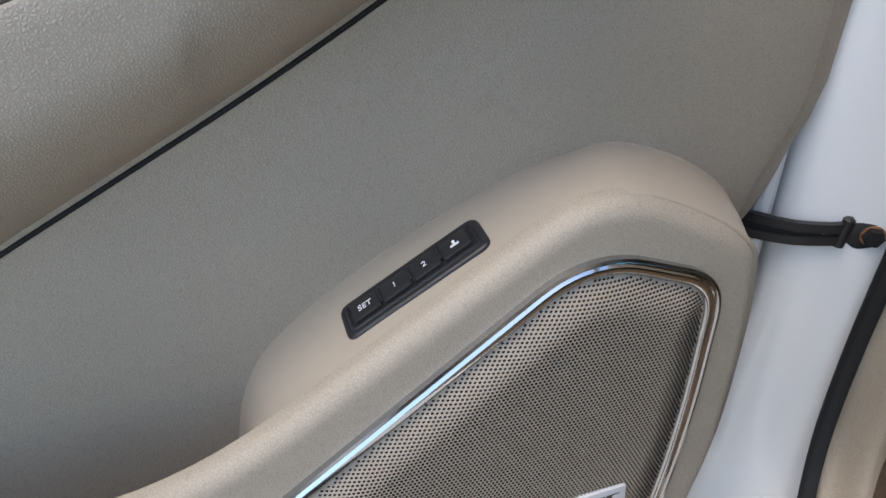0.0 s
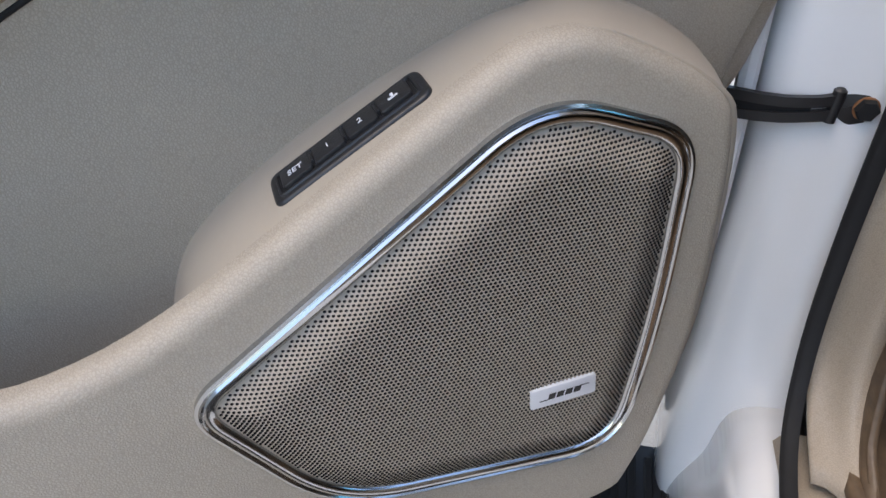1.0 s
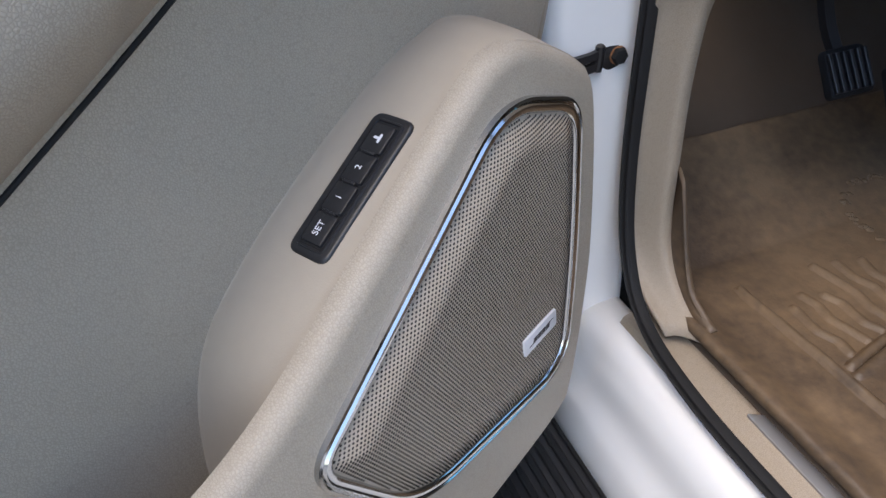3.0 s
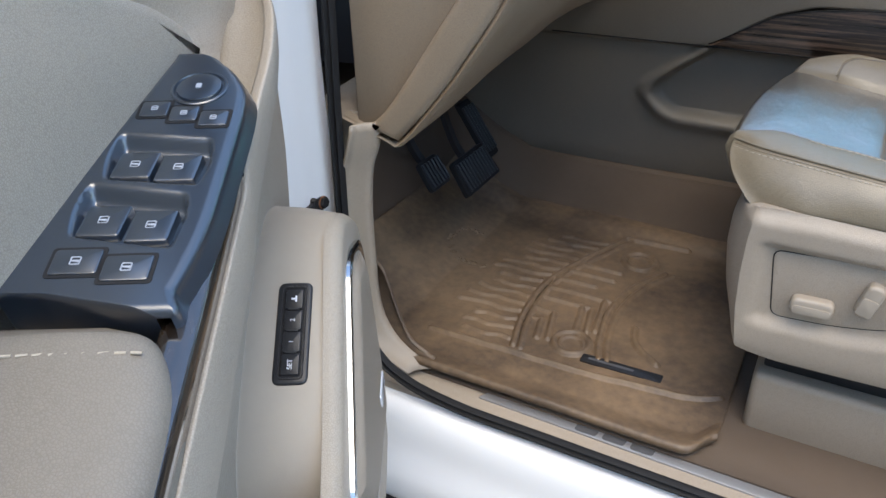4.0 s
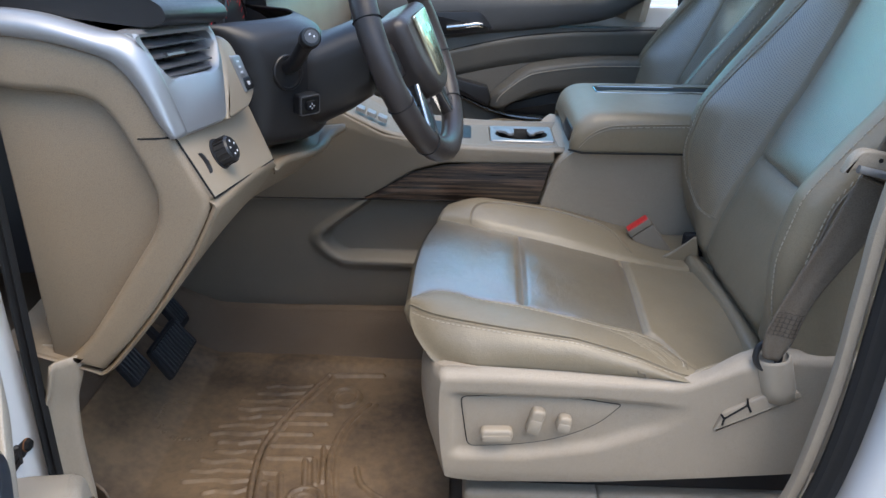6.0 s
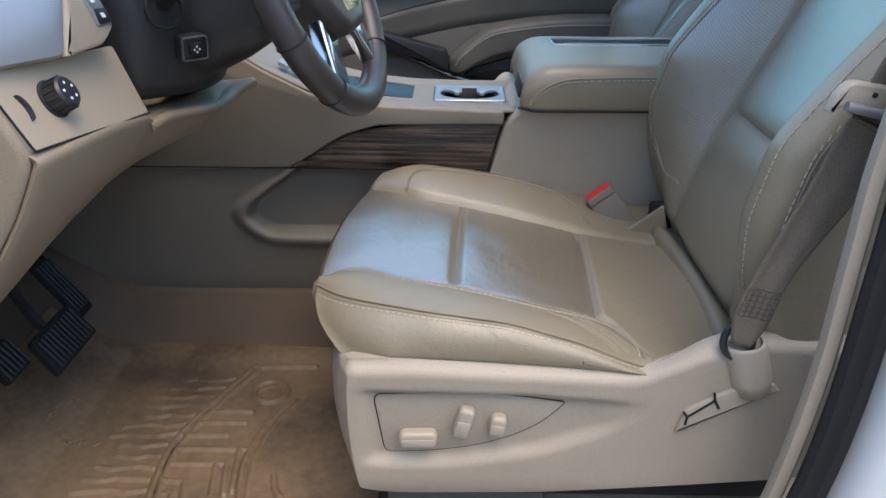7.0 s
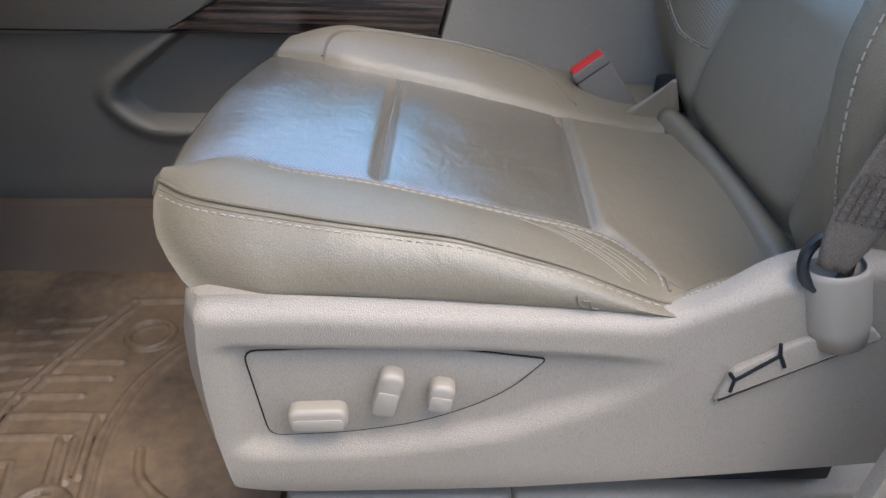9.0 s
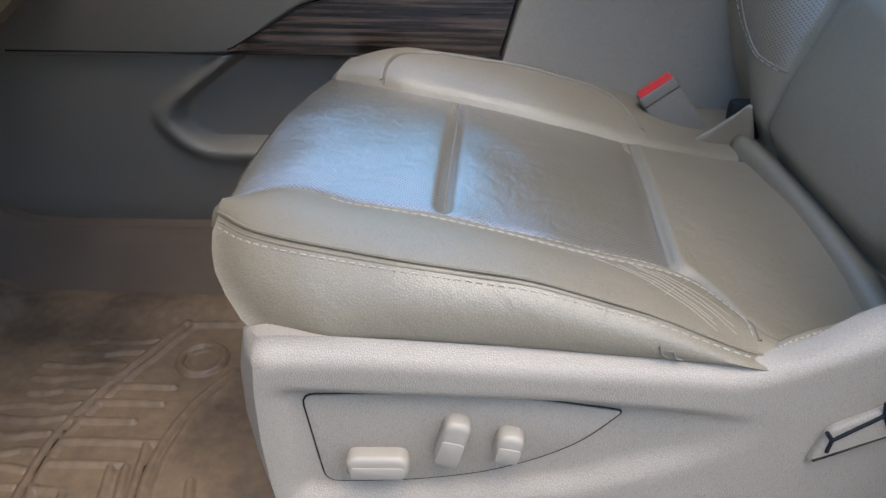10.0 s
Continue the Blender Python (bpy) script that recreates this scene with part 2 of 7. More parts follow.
def sweep(path, section, closed=False, up=(0, 0, 1), bm=None, caps=True):
    """A 2D section (sideways, upwards) carried along a path."""
    bm = bm or bmesh.new()
    P = [Vector(p) for p in path]
    k, loops = len(P), []
    up = Vector(up)
    for i in range(k):
        a = P[i - 1] if (i or closed) else P[i]
        b = P[(i + 1) % k] if (i + 1 < k or closed) else P[i]
        t = (b - a).normalized()
        side = t.cross(up)
        side = side.normalized() if side.length > 1e-6 else Vector((1, 0, 0))
        top = side.cross(t)
        loops.append([bm.verts.new(P[i] + side * s + top * h) for s, h in section])
    m = len(section)
    for i in range(k if closed else k - 1):
        a, b = loops[i], loops[(i + 1) % k]
        for j in range(m):
            bm.faces.new((a[j], a[(j + 1) % m], b[(j + 1) % m], b[j]))
    if caps and not closed:
        bm.faces.new(loops[0][::-1])
        bm.faces.new(loops[-1])
    return bm


def ring(r, n=8, rz=None):
    return [(r * math.cos(2 * math.pi * i / n), (rz or r) * math.sin(2 * math.pi * i / n)) for i in range(n)]


def tube(path, r, closed=False, n=8, bm=None, up=(0, 0, 1)):
    return sweep(path, ring(r, n), closed, up, bm)


def box(lo, hi, bevel=0.004, segs=2, bm=None):
    """A block with rounded edges."""
    made = bmesh.new()
    bmesh.ops.create_cube(made, size=1)
    lo, hi = Vector(lo), Vector(hi)
    for v in made.verts:
        v.co = Vector(((lo[i] + hi[i]) / 2 + v.co[i] * (hi[i] - lo[i]) for i in range(3)))
    if bevel:
        bmesh.ops.bevel(made, geom=made.edges[:], offset=bevel, segments=segs, profile=0.5, affect="EDGES")
    if bm is None:
        return made
    me = bpy.data.meshes.new("tmp")
    made.to_mesh(me)
    bm.from_mesh(me)
    bpy.data.meshes.remove(me)
    made.free()
    return bm


def moved(bm, m):
    bmesh.ops.transform(bm, matrix=m, verts=bm.verts)
    return bm


def lathe(profile, at, axis, n=24, bm=None):
    """A profile (radius, height) turned about an axis through at."""
    bm = bm or bmesh.new()
    q = Vector(axis).normalized().to_track_quat("Z", "Y")
    rows = [[Vector(at) + q @ Vector((r * math.cos(2 * math.pi * i / n), r * math.sin(2 * math.pi * i / n), h)) for i in range(n)] for r, h in profile]
    V = [[bm.verts.new(p) for p in row] for row in rows]
    for a, b in zip(V, V[1:]):
        for i in range(n):
            bm.faces.new((a[i], a[(i + 1) % n], b[(i + 1) % n], b[i]))
    bm.faces.new(V[0][::-1])
    bm.faces.new(V[-1])
    return bm

# ---- ground and car body ----
def ground():
    bm = bmesh.new()
    bmesh.ops.create_grid(bm, x_segments=40, y_segments=40, size=1)
    for v in bm.verts:
        v.co = Vector((math.copysign(abs(v.co.x) ** 3, v.co.x) * 2000, math.copysign(abs(v.co.y) ** 3, v.co.y) * 2000, 0))
    ob = part("ground", bm, ASPHALT)
    tagged(ob, "worn pale concrete yard beneath the car", "ground", kind="structure")


ground()
# Unseen wall added to block low sky light from the doorway side.
tagged(part("wall_west", box((-9, -3.9, 0), (9, -3.6, 2.9), 0.02), material("grey_render", (0.40, 0.375, 0.34), 0.9, grain=0.5, grain_scale=60)), "plain unseen wall added behind the camera to cut low sky light", "wall", kind="structure")
car = thing("car", (0.1, 1.0, 0.3), label="white car body with its driver's doorway standing open", category="car")


def body():
    # hinge pillar: painted jamb facing rearwards, with a step at its foot
    path = [(-0.662, -0.028), (-0.602, -0.026), (-0.578, -0.016), (-0.571, 0.01), (-0.569, 0.04), (-0.567, 0.072), (-0.572, 0.088), (-0.63, 0.10)]
    rows = []
    for z, dx, dy in ((1.75, 0.02, 0.05), (1.5, 0.01, 0.02), (1.2, 0.0, 0.0), (0.95, 0, 0), (0.82, 0.0, 0.004), (0.7, 0.002, -0.002), (0.62, 0.010, -0.004), (0.56, 0.018, -0.008), (0.44, 0.026, -0.012), (0.30, 0.03, 0.0)):
        rows.append([(x + dx, y + dy, z) for x, y in path])
    part("hinge_pillar", sheet(fair(rows, 4, 4)), WHITE, car, solid=0.004)
    # Black filler box stands for the shade in the gap at the hinges.
    part("hinge_gap_shade", box((-0.70, -0.40, 0.46), (-0.61, -0.05, 1.40), 0.01), RUBBER, car)
    for z in (0.745, 1.17):
        part("hinge_leaf", prism(rounded([(-0.10, z - 0.04), (-0.052, z - 0.035), (-0.048, z + 0.03), (-0.09, z + 0.045)], 0.014, 5), lambda a, b, d: (-0.585 + d, a, b), 0.03, 0.008, 3), WHITE, car, "white painted door hinge")
    # sill: rounded white rocker
    sec = [(0.075, 0.565), (0.045, 0.562), (0.022, 0.552), (0.010, 0.53), (0.0, 0.48), (-0.02, 0.43), (-0.025, 0.38), (0.01, 0.34)]
    part("sill", sheet(fair([[(x, y, z) for y, z in sec] for x in (-0.60, -0.3, 0.1, 0.5, 1.0)], 4, 2)), WHITE, car, solid=0.004)
    # centre pillar
    rows = [[(0.60 + lean + a, y, z) for a, y in ((0.14, 0.11), (0.088, 0.085), (0.078, 0.06), (0.082, 0.035), (0.10, 0.012), (0.15, -0.02), (0.25, -0.03), (0.5, -0.03))]
            for z, lean in ((0.5, -0.08), (0.62, -0.05), (0.8, -0.014), (1.0, 0.008), (1.2, 0.008), (1.4, 0.012), (1.75, 0.05))]
    part("centre_pillar", sheet(fair(rows, 3, 3)), WHITE, car, solid=0.004)
    # doorway seal: one rubber loop round the front, the sill and the back
    loop = [(-0.495, 0.080, 1.72), (-0.524, 0.074, 1.45), (-0.532, 0.070, 1.2), (-0.538, 0.066, 0.95), (-0.536, 0.062, 0.78), (-0.510, 0.056, 0.67), (-0.448, 0.048, 0.605),
            (-0.33, 0.042, 0.582), (-0.15, 0.042, 0.58), (0.1, 0.042, 0.58), (0.35, 0.042, 0.585), (0.50, 0.045, 0.62), (0.555, 0.048, 0.72), (0.585, 0.05, 0.88), (0.602, 0.052, 1.1), (0.62, 0.055, 1.3), (0.68, 0.07, 1.72)]
    lips = [(-0.016, -0.006), (-0.017, 0.001), (-0.012, 0.006), (-0.006, 0.002), (-0.002, 0.002), (0.003, 0.007), (0.010, 0.006), (0.016, 0.001), (0.016, -0.006)]
    part("door_seal", sweep(spline(loop[:11], 6), [(p * 0.62, q) for p, q in lips], up=(0, -1, 0)), RUBBER, car, "black rubber doorway seal")
    back = spline([(0.44, 0.042, 0.592), (0.545, 0.044, 0.66), (0.610, 0.050, 0.78), (0.640, 0.054, 0.88), (0.654, 0.056, 1.02), (0.656, 0.056, 1.2), (0.660, 0.058, 1.4), (0.70, 0.065, 1.72)], 6)
    part("door_seal", sweep(back, [(p * 1.35, q) for p, q in lips], up=(0, -1, 0)), RUBBER, car, "broad black rubber doorway seal")
    trim = spline([(0.47, 0.078, 0.60), (0.565, 0.076, 0.72), (0.600, 0.074, 0.82), (0.614, 0.074, 0.90), (0.626, 0.074, 1.05), (0.626, 0.074, 1.2), (0.630, 0.074, 1.35), (0.68, 0.085, 1.72)], 6)
    part("pillar_trim", sweep(trim, [(0.010, -0.010), (0.011, 0.001), (0.006, 0.005), (-0.008, 0.004), (-0.010, -0.002), (-0.009, -0.010)], up=(0, -1, 0)), PLASTIC, car, "beige pillar trim")
    # shell that closes the cabin
    # Roof is out of view, cut back to let more skylight onto the seats.
    part("roof", box((0.52, 0.27, 1.77), (2.6, 1.78, 1.81), 0.02), HEADLINER, car)
    part("right_side", box((-1.0, 1.93, 0.35), (2.7, 1.99, 1.34), 0.02), WHITE, car)
    part("tail", box((2.6, 0.0, 0.35), (2.7, 2.0, 1.30), 0.02), WHITE, car)
    part("left_rear_side", box((0.80, -0.03, 0.35), (2.6, 0.03, 1.34), 0.02), WHITE, car)
    part("firewall", box((-1.05, 0.05, 0.35), (-1.0, 1.95, 1.35), 0.01), BLACK, car)
    part("floor_pan", box((-1.0, 0.085, 0.50), (2.6, 1.93, 0.555), 0.01), BLACK, car)
    for y in (0.12, 1.90):
        part("windscreen_pillar", tube([(-1.05, y, 1.46), (0.54, 0.30 if y < 1 else 1.75, 1.79)], 0.03), PLASTIC, car)
        part("rear_pillar", tube([(2.62, y, 1.34), (2.45, y, 1.77)], 0.07), PLASTIC, car)
    part("right_centre_pillar", tube([(0.66, 1.93, 1.3), (0.74, 1.90, 1.78)], 0.06), PLASTIC, car)
    # running board
    board = part("running_board", prism(rounded([(-0.17, 0.345), (-0.005, 0.345), (-0.005, 0.385), (-0.17, 0.385)], 0.012), lambda a, b, d: (-0.62 + d, a, b), 2.2, 0.004), BLACK, car, "black ribbed plastic running board")
    for k in range(7):
        part("rib", box((-0.60, -0.158 + k * 0.021, 0.384), (1.5, -0.147 + k * 0.021, 0.3895), 0.002, 1), RUBBER, board)


body()


def sill_trim():
    t = thing("sill_trim", (-0.1, 0.11, 0.55), label="beige plastic sill trim with a brushed metal plate", category="trim")
    sec = [(0.050, 0.562), (0.056, 0.572), (0.072, 0.577), (0.13, 0.578), (0.165, 0.576), (0.19, 0.572), (0.19, 0.555), (0.055, 0.552)]
    part("trim_body", sweep([(-0.50, 0, 0), (0.75, 0, 0)], [(-y, z) for y, z in sec]), PLASTIC, t)
    pl = part("metal_plate", prism(rounded([(-0.302, 0.084), (-0.285, 0.112), (0.20, 0.114), (0.215, 0.080)], 0.005), lambda a, b, d: (a, b, 0.5765 + d), 0.004, 0.0015), SILVER, t, "brushed aluminium sill plate")
    # three dark block shapes stand in for the maker's mark
    for k in range(3):
        part("mark", prism(rounded([(-0.132 + k * 0.045, 0.086), (-0.096 + k * 0.045, 0.086), (-0.092 + k * 0.045, 0.109), (-0.128 + k * 0.045, 0.109)], 0.006), lambda a, b, d: (a, b, 0.5803 + d), 0.001), VENT_GREY, pl)
    # kick panel, forward of the doorway
    k = thing("kick_panel", (-0.55, 0.1, 0.6), label="beige plastic kick panel beside the footwell", category="trim")
    rows = []
    for z, e in ((1.035, -0.480), (0.99, -0.492), (0.95, -0.506), (0.87, -0.514), (0.78, -0.514), (0.70, -0.512), (0.65, -0.495), (0.615, -0.458), (0.59, -0.40)):
        rows.append([(e - 0.030, 0.068, z), (e - 0.026, 0.082, z), (e - 0.014, 0.093, z), (e - 0.003, 0.101, z), (e, 0.108, z), (e - 0.010, 0.118, z), (e - 0.07, 0.124, z), (-0.75, 0.126, z), (-0.98, 0.126, z)])
    part("panel", sheet(fair(rows, 3, 3)), PLASTIC, k, solid=0.004)
    part("fastener", lathe([(0.009, 0), (0.009, 0.001), (0.007, 0.0025), (0.002, 0.0028)], (-0.60, 0.1235, 0.72), (0, -1, 0), 16), SMOOTH, k)


sill_trim()


def footwell():
    c = thing("carpet", (-0.2, 0.5, 0.56), label="brown carpet over the floor, toe board and tunnel", category="carpet", kind="structure")
    rows = []
    for x, z in ((-0.98, 0.92), (-0.80, 0.74), (-0.68, 0.648), (-0.58, 0.596), (-0.48, 0.575), (0.0, 0.58), (0.6, 0.58), (1.6, 0.58)):
        rows.append([(x, 0.10, z), (x, 0.3, z), (x, 0.6, z), (x, 0.73, z), (x, 0.775, z + 0.024), (x, 0.815, z + 0.075), (x, 0.848, z + 0.112), (x, 0.90, z + 0.118), (x, 1.3, z + 0.10), (x, 1.85, z)])
    part("pile", sheet(fair(rows, 3, 4)), CARPET, c, solid=0.006)


footwell()

# ---- driver's door, standing open: u along the door, n towards the cabin, z up ----
DOOR_TURN = -59.54
door = thing("driver_door", (0.3, -0.5, 0.45), DOOR_TURN, "beige trimmed driver's door standing open", "car door", shift=(-0.022, 0.030, -0.008))


def top_line(u):
    return 1.188 - 0.30 * (u - 0.316)


def groove_line(u):
    return 1.137 - 0.525 * (u - 0.151) + (0.35 * (u - 0.39) ** 2 if u > 0.39 else 0) + (0.3 * (0.27 - u) ** 2 if u < 0.27 else 0)


def smooth(t):
    t = min(max(t, 0.0), 1.0)
    return t * t * (3 - 2 * t)


def door_panel():
    rows = []
    for z in np.linspace(0.60, 1.46, 38):
        row = []
        for u in np.linspace(-0.17, 0.86, 44):
            n = -0.487
            up = min(max((z - (top_line(u) - 0.07)) / 0.06, 0), 1)
            back = min(max((u + 0.03) / 0.09, 0), 1)
            n -= 0.10 * (up * up * (3 - 2 * up)) * (back * back * (3 - 2 * back))
            lift = min(max((z - 1.30) / 0.16, 0), 1)
            n += 0.02 * lift * (1 - back)
            n -= 0.012 * min(max((-0.13 - u) / 0.04, 0), 1) ** 2
            reach = -0.17 + 0.065 * smooth((0.96 - z) / 0.10) - 0.034 * smooth((z - 0.95) / 0.10)
            row.append((u + (reach - u) * smooth((-0.02 - u) / 0.15) if u < -0.02 else u, n, z))
        rows.append(row)
    part("inner_panel", sheet(rows), VINYL, door, solid=0.006)
    # raised crease in front of the speaker pod
    rows = [[(-0.165 + e, -0.497, z), (-0.178 + e, -0.490, z), (-0.192 + e, -0.492, z), (-0.205 + e, -0.505, z), (-0.212 + e, -0.53, z)] for z, e in ((0.60, 0.065), (0.8, 0.065), (0.87, 0.058), (0.92, 0.02), (0.95, 0.0), (1.0, -0.017), (1.05, -0.034), (1.2, -0.034), (1.46, -0.034))]
    part("edge_trim", sheet(fair(rows, 3, 2)), PLASTIC, door, solid=0.004)
    part("door_skin", box((-0.225, -0.67, 0.56), (0.88, -0.605, 1.46), 0.02, 3), WHITE, door, "white painted door skin")
    part("door_edge", box((-0.225, -0.62, 0.56), (-0.12, -0.575, 1.46), 0.008, 3), WHITE, door)
    part("inner_frame", box((-0.15, -0.60, 0.58), (-0.115, -0.52, 1.44), 0.006), RUBBER, door)
    seal = [(-0.222, -0.52, 1.45), (-0.223, -0.52, 1.0), (-0.222, -0.52, 0.75), (-0.20, -0.52, 0.60)]
    part("door_flange", tube(spline(seal, 4), 0.009, up=(0, 1, 0)), WHITE, door)
    part("hem", box((-0.16, -0.60, 0.575), (0.86, -0.47, 0.605), 0.010, 3), RUBBER, door)

    part("pocket_seam", tube(spline([(0.27, -0.4835, 0.818), (0.36, -0.4835, 0.812), (0.50, -0.4835, 0.806), (0.84, -0.4835, 0.80)], 4), 0.0012, n=6, up=(0, 1, 0)), RUBBER, door)


door_panel()


def face_n(z):
    return -0.379 + 0.07 * (0.965 - z)


def on_face(u, z, d):
    return (u, face_n(z) + d, z)


POD = [(0.86, 0.845), (0.5, 0.866), (0.40, 0.871), (0.335, 0.875), (0.264, 0.901), (0.167, 0.960), (0.066, 1.022), (0.026, 1.037), (-0.015, 1.031), (-0.085, 0.992), (-0.106, 0.950), (-0.103, 0.822), (-0.088, 0.745), (-0.062, 0.665), (-0.03, 0.636), (0.1, 0.622), (0.4, 0.60), (0.86, 0.59)]


def speaker_pod():
    base = [(0.275, 0.66), (0.270, 0.80), (0.252, 0.880), (0.214, 0.926), (0.135, 0.978), (0.050, 1.019), (0.006, 1.027), (-0.036, 1.022), (-0.102, 0.994), (-0.150, 0.946), (-0.160, 0.85), (-0.14, 0.66)]
    rim = [(0.250, 0.66), (0.255, 0.80), (0.252, 0.872)] + [(0.205, 0.932), (0.120, 0.984), (0.050, 1.0275), (0.026, 1.037), (-0.015, 1.031), (-0.085, 0.992), (-0.106, 0.950), (-0.103, 0.822), (-0.088, 0.745)]
    edge = [tuple(p)[:2] for p in spline([(a, b, 0) for a, b in POD[2:8]], 6)]
    rim = [(u, float(np.interp(u, [e[0] for e in edge][::-1], [e[1] for e in edge][::-1])) - 0.0060) if 3 <= k <= 5 else (u, z - 0.005 if 6 <= k <= 8 else z) for k, (u, z) in enumerate(rim)]

    base = [(u, z - 0.012 * smooth((0.30 - u) / 0.06) * smooth((u + 0.03) / 0.06)) for u, z in base]
    rim = [(u, z - 0.006 * smooth((0.25 - u) / 0.04) * smooth((u - 0.01) / 0.05)) for u, z in rim]

    def between(f, n):
        return [(b[0] * (1 - f) + r[0] * f, n, b[1] * (1 - f) + r[1] * f + 0.0025 * math.sin(math.pi * f)) for b, r in zip(base, rim)]
    foot = [(b[0] + (b[0] - 0.05) * 0.03, -0.490, b[1] + (b[1] - 0.85) * 0.04) for b in base]
    rows = [foot, between(0.0, -0.482), between(0.15, -0.470), between(0.5, -0.440), between(0.9, -0.408), [(r[0], face_n(r[1]) - 0.0135, r[1] - 0.0006) for r in rim]]
    part("speaker_pod", sheet(fair(rows, 5, 3)), SMOOTH_VINYL, door, solid=0.006, sharp=80)
    out = [tuple(p)[:2] for p in spline([(a, b, 0) for a, b in POD], 4)]
    part("pod_face", prism(out, lambda a, b, d: on_face(a, b, d - 0.020), 0.020, 0.014, 6), VINYL, door, sharp=60)
    part("lower_panel", box((-0.085, -0.49, 0.597), (0.86, -0.40, 0.622), 0.010, 3), PLASTIC, door)


speaker_pod()
SPEAKER = [(0.270, 0.843), (0.036, 1.010), (-0.072, 0.969), (-0.064, 0.83), (-0.040, 0.701), (0.188, 0.722)]
SPEAKER_R = [0.03, 0.045, 0.035, 0.06, 0.05, 0.055]


def inset(pts, r):
    """The outline drawn in by r."""
    P = [Vector(p) for p in pts]
    k = len(P)
    area = sum(P[i].x * P[(i + 1) % k].y - P[(i + 1) % k].x * P[i].y for i in range(k))
    out = []
    for i in range(k):
        t = P[(i + 1) % k] - P[i - 1]
        nn = Vector((-t.y, t.x)).normalized() * (1 if area > 0 else -1)
        out.append(P[i] + nn * r)
    return out


def inside(p, poly):
    hit = False
    k = len(poly)
    for i in range(k):
        a, b = poly[i - 1], poly[i]
        if (a[1] > p[1]) != (b[1] > p[1]) and p[0] < (b[0] - a[0]) * (p[1] - a[1]) / (b[1] - a[1]) + a[0]:
            hit = not hit
    return hit


def gap_to(p, poly):
    best = 9.0
    for i in range(len(poly)):
        a, b = poly[i - 1], poly[i]
        ab = b - a
        t = min(max((p - a).dot(ab) / max(ab.length_squared, 1e-12), 0), 1)
        best = min(best, (a + ab * t - p).length)
    return best


def speaker():
    line = rounded(SPEAKER, SPEAKER_R, 10)
    ring_line = inset(line, 0.006)
    sec = [(0.0068, -0.004), (0.0068, 0.001), (0.005, 0.0045), (0.002, 0.006), (-0.001, 0.0055), (-0.003, 0.0032), (-0.0046, 0.0050), (-0.0068, 0.0042), (-0.0070, -0.002)]
    g = part("speaker_surround", sweep([on_face(a, b, 0.0) for a, b in ring_line], sec, True, (0, 1, 0)), CHROME, door, "chrome speaker surround")
    edge = inset(line, 0.0105)
    edge2 = [Vector(p) for p in edge]
    def lift(p):
        g = min(gap_to(p, edge2), 0.03) / 0.03
        return 0.0016 + 0.0100 * math.sin(g * math.pi / 2)
    # perforated sheet: a six-sided cell round each hole
    s = 0.0031
    verts, faces, index, walls = [], [], {}, []
    def vert(x, y):
        key = (round(x * 1e5), round(y * 1e5))
        if key not in index:
            p = Vector((x, y))
            index[key] = len(verts)
            verts.append(on_face(x, y, lift(p)))
        return index[key]
    rr = s / math.sqrt(3)
    j = 0
    z = 0.68
    while z < 1.02:
        u = -0.08 + (s / 2 if j % 2 else 0)
        while u < 0.28:
            p = Vector((u, z))
            if inside(p, edge2):
                outer = [vert(u + rr * math.cos(math.pi / 6 + k * math.pi / 3), z + rr * math.sin(math.pi / 6 + k * math.pi / 3)) for k in range(6)]
                if gap_to(p, edge2) > 0.003:
                    h = lift(p)
                    inner = []
                    for k in range(6):
                        a = math.pi / 6 + k * math.pi / 3
                        inner.append(len(verts))
                        verts.append(on_face(u + 0.00116 * math.cos(a), z + 0.00116 * math.sin(a), h - 0.0002))
                    deep = []
                    for k in range(6):
                        a = math.pi / 6 + k * math.pi / 3
                        deep.append(len(verts))
                        verts.append(on_face(u + 0.00110 * math.cos(a), z + 0.00110 * math.sin(a), max(h - 0.0022, 0.0013)))
                    for k in range(6):
                        q = (k + 1) % 6
                        faces.append((outer[k], outer[q], inner[q], inner[k]))
                        walls.append(len(faces))
                        faces.append((inner[k], inner[q], deep[q], deep[k]))
                else:
                    faces.append(tuple(outer))
            u += s
        z += s * math.sqrt(3) / 2
        j += 1
    me = bpy.data.meshes.new("speaker_grille")
    me.from_pydata(verts, [], faces)
    me.polygons.foreach_set("use_smooth", [True] * len(me.polygons))
    me.set_sharp_from_angle(angle=radians(50))
    me.materials.append(GRILLE)
    # Hole walls are coloured black to stand for the shade inside them.
    me.materials.append(RUBBER)
    for f in walls:
        me.polygons[f].material_index = 1
    ob = new("speaker_grille", me)
    ob.parent, ob.matrix_parent_inverse = door, INVERSE[door.name]
    tagged(ob, "finely perforated beige speaker grille", kind="stuff")
    part("speaker_backing", prism(inset(line, 0.009), lambda a, b, d: on_face(a, b, d), 0.0012), RUBBER, door)
    # badge with an unlettered mark
    c = Vector((0.0175, 0.789))
    e1, e2 = Vector((-0.99, 0.04)), Vector((0.04, 0.99))
    def on_badge(a, b, d):
        p = c + e1 * a + e2 * b
        return on_face(p.x, p.y, 0.0105 + d)
    b = part("badge", prism(rounded([(-0.0255, -0.009), (0.0255, -0.009), (0.0255, 0.009), (-0.0255, 0.009)], 0.002), on_badge, 0.003, 0.0008), BADGE, door, "silver speaker badge")
    for k in range(4):
        a0 = -0.0125 + k * 0.0066
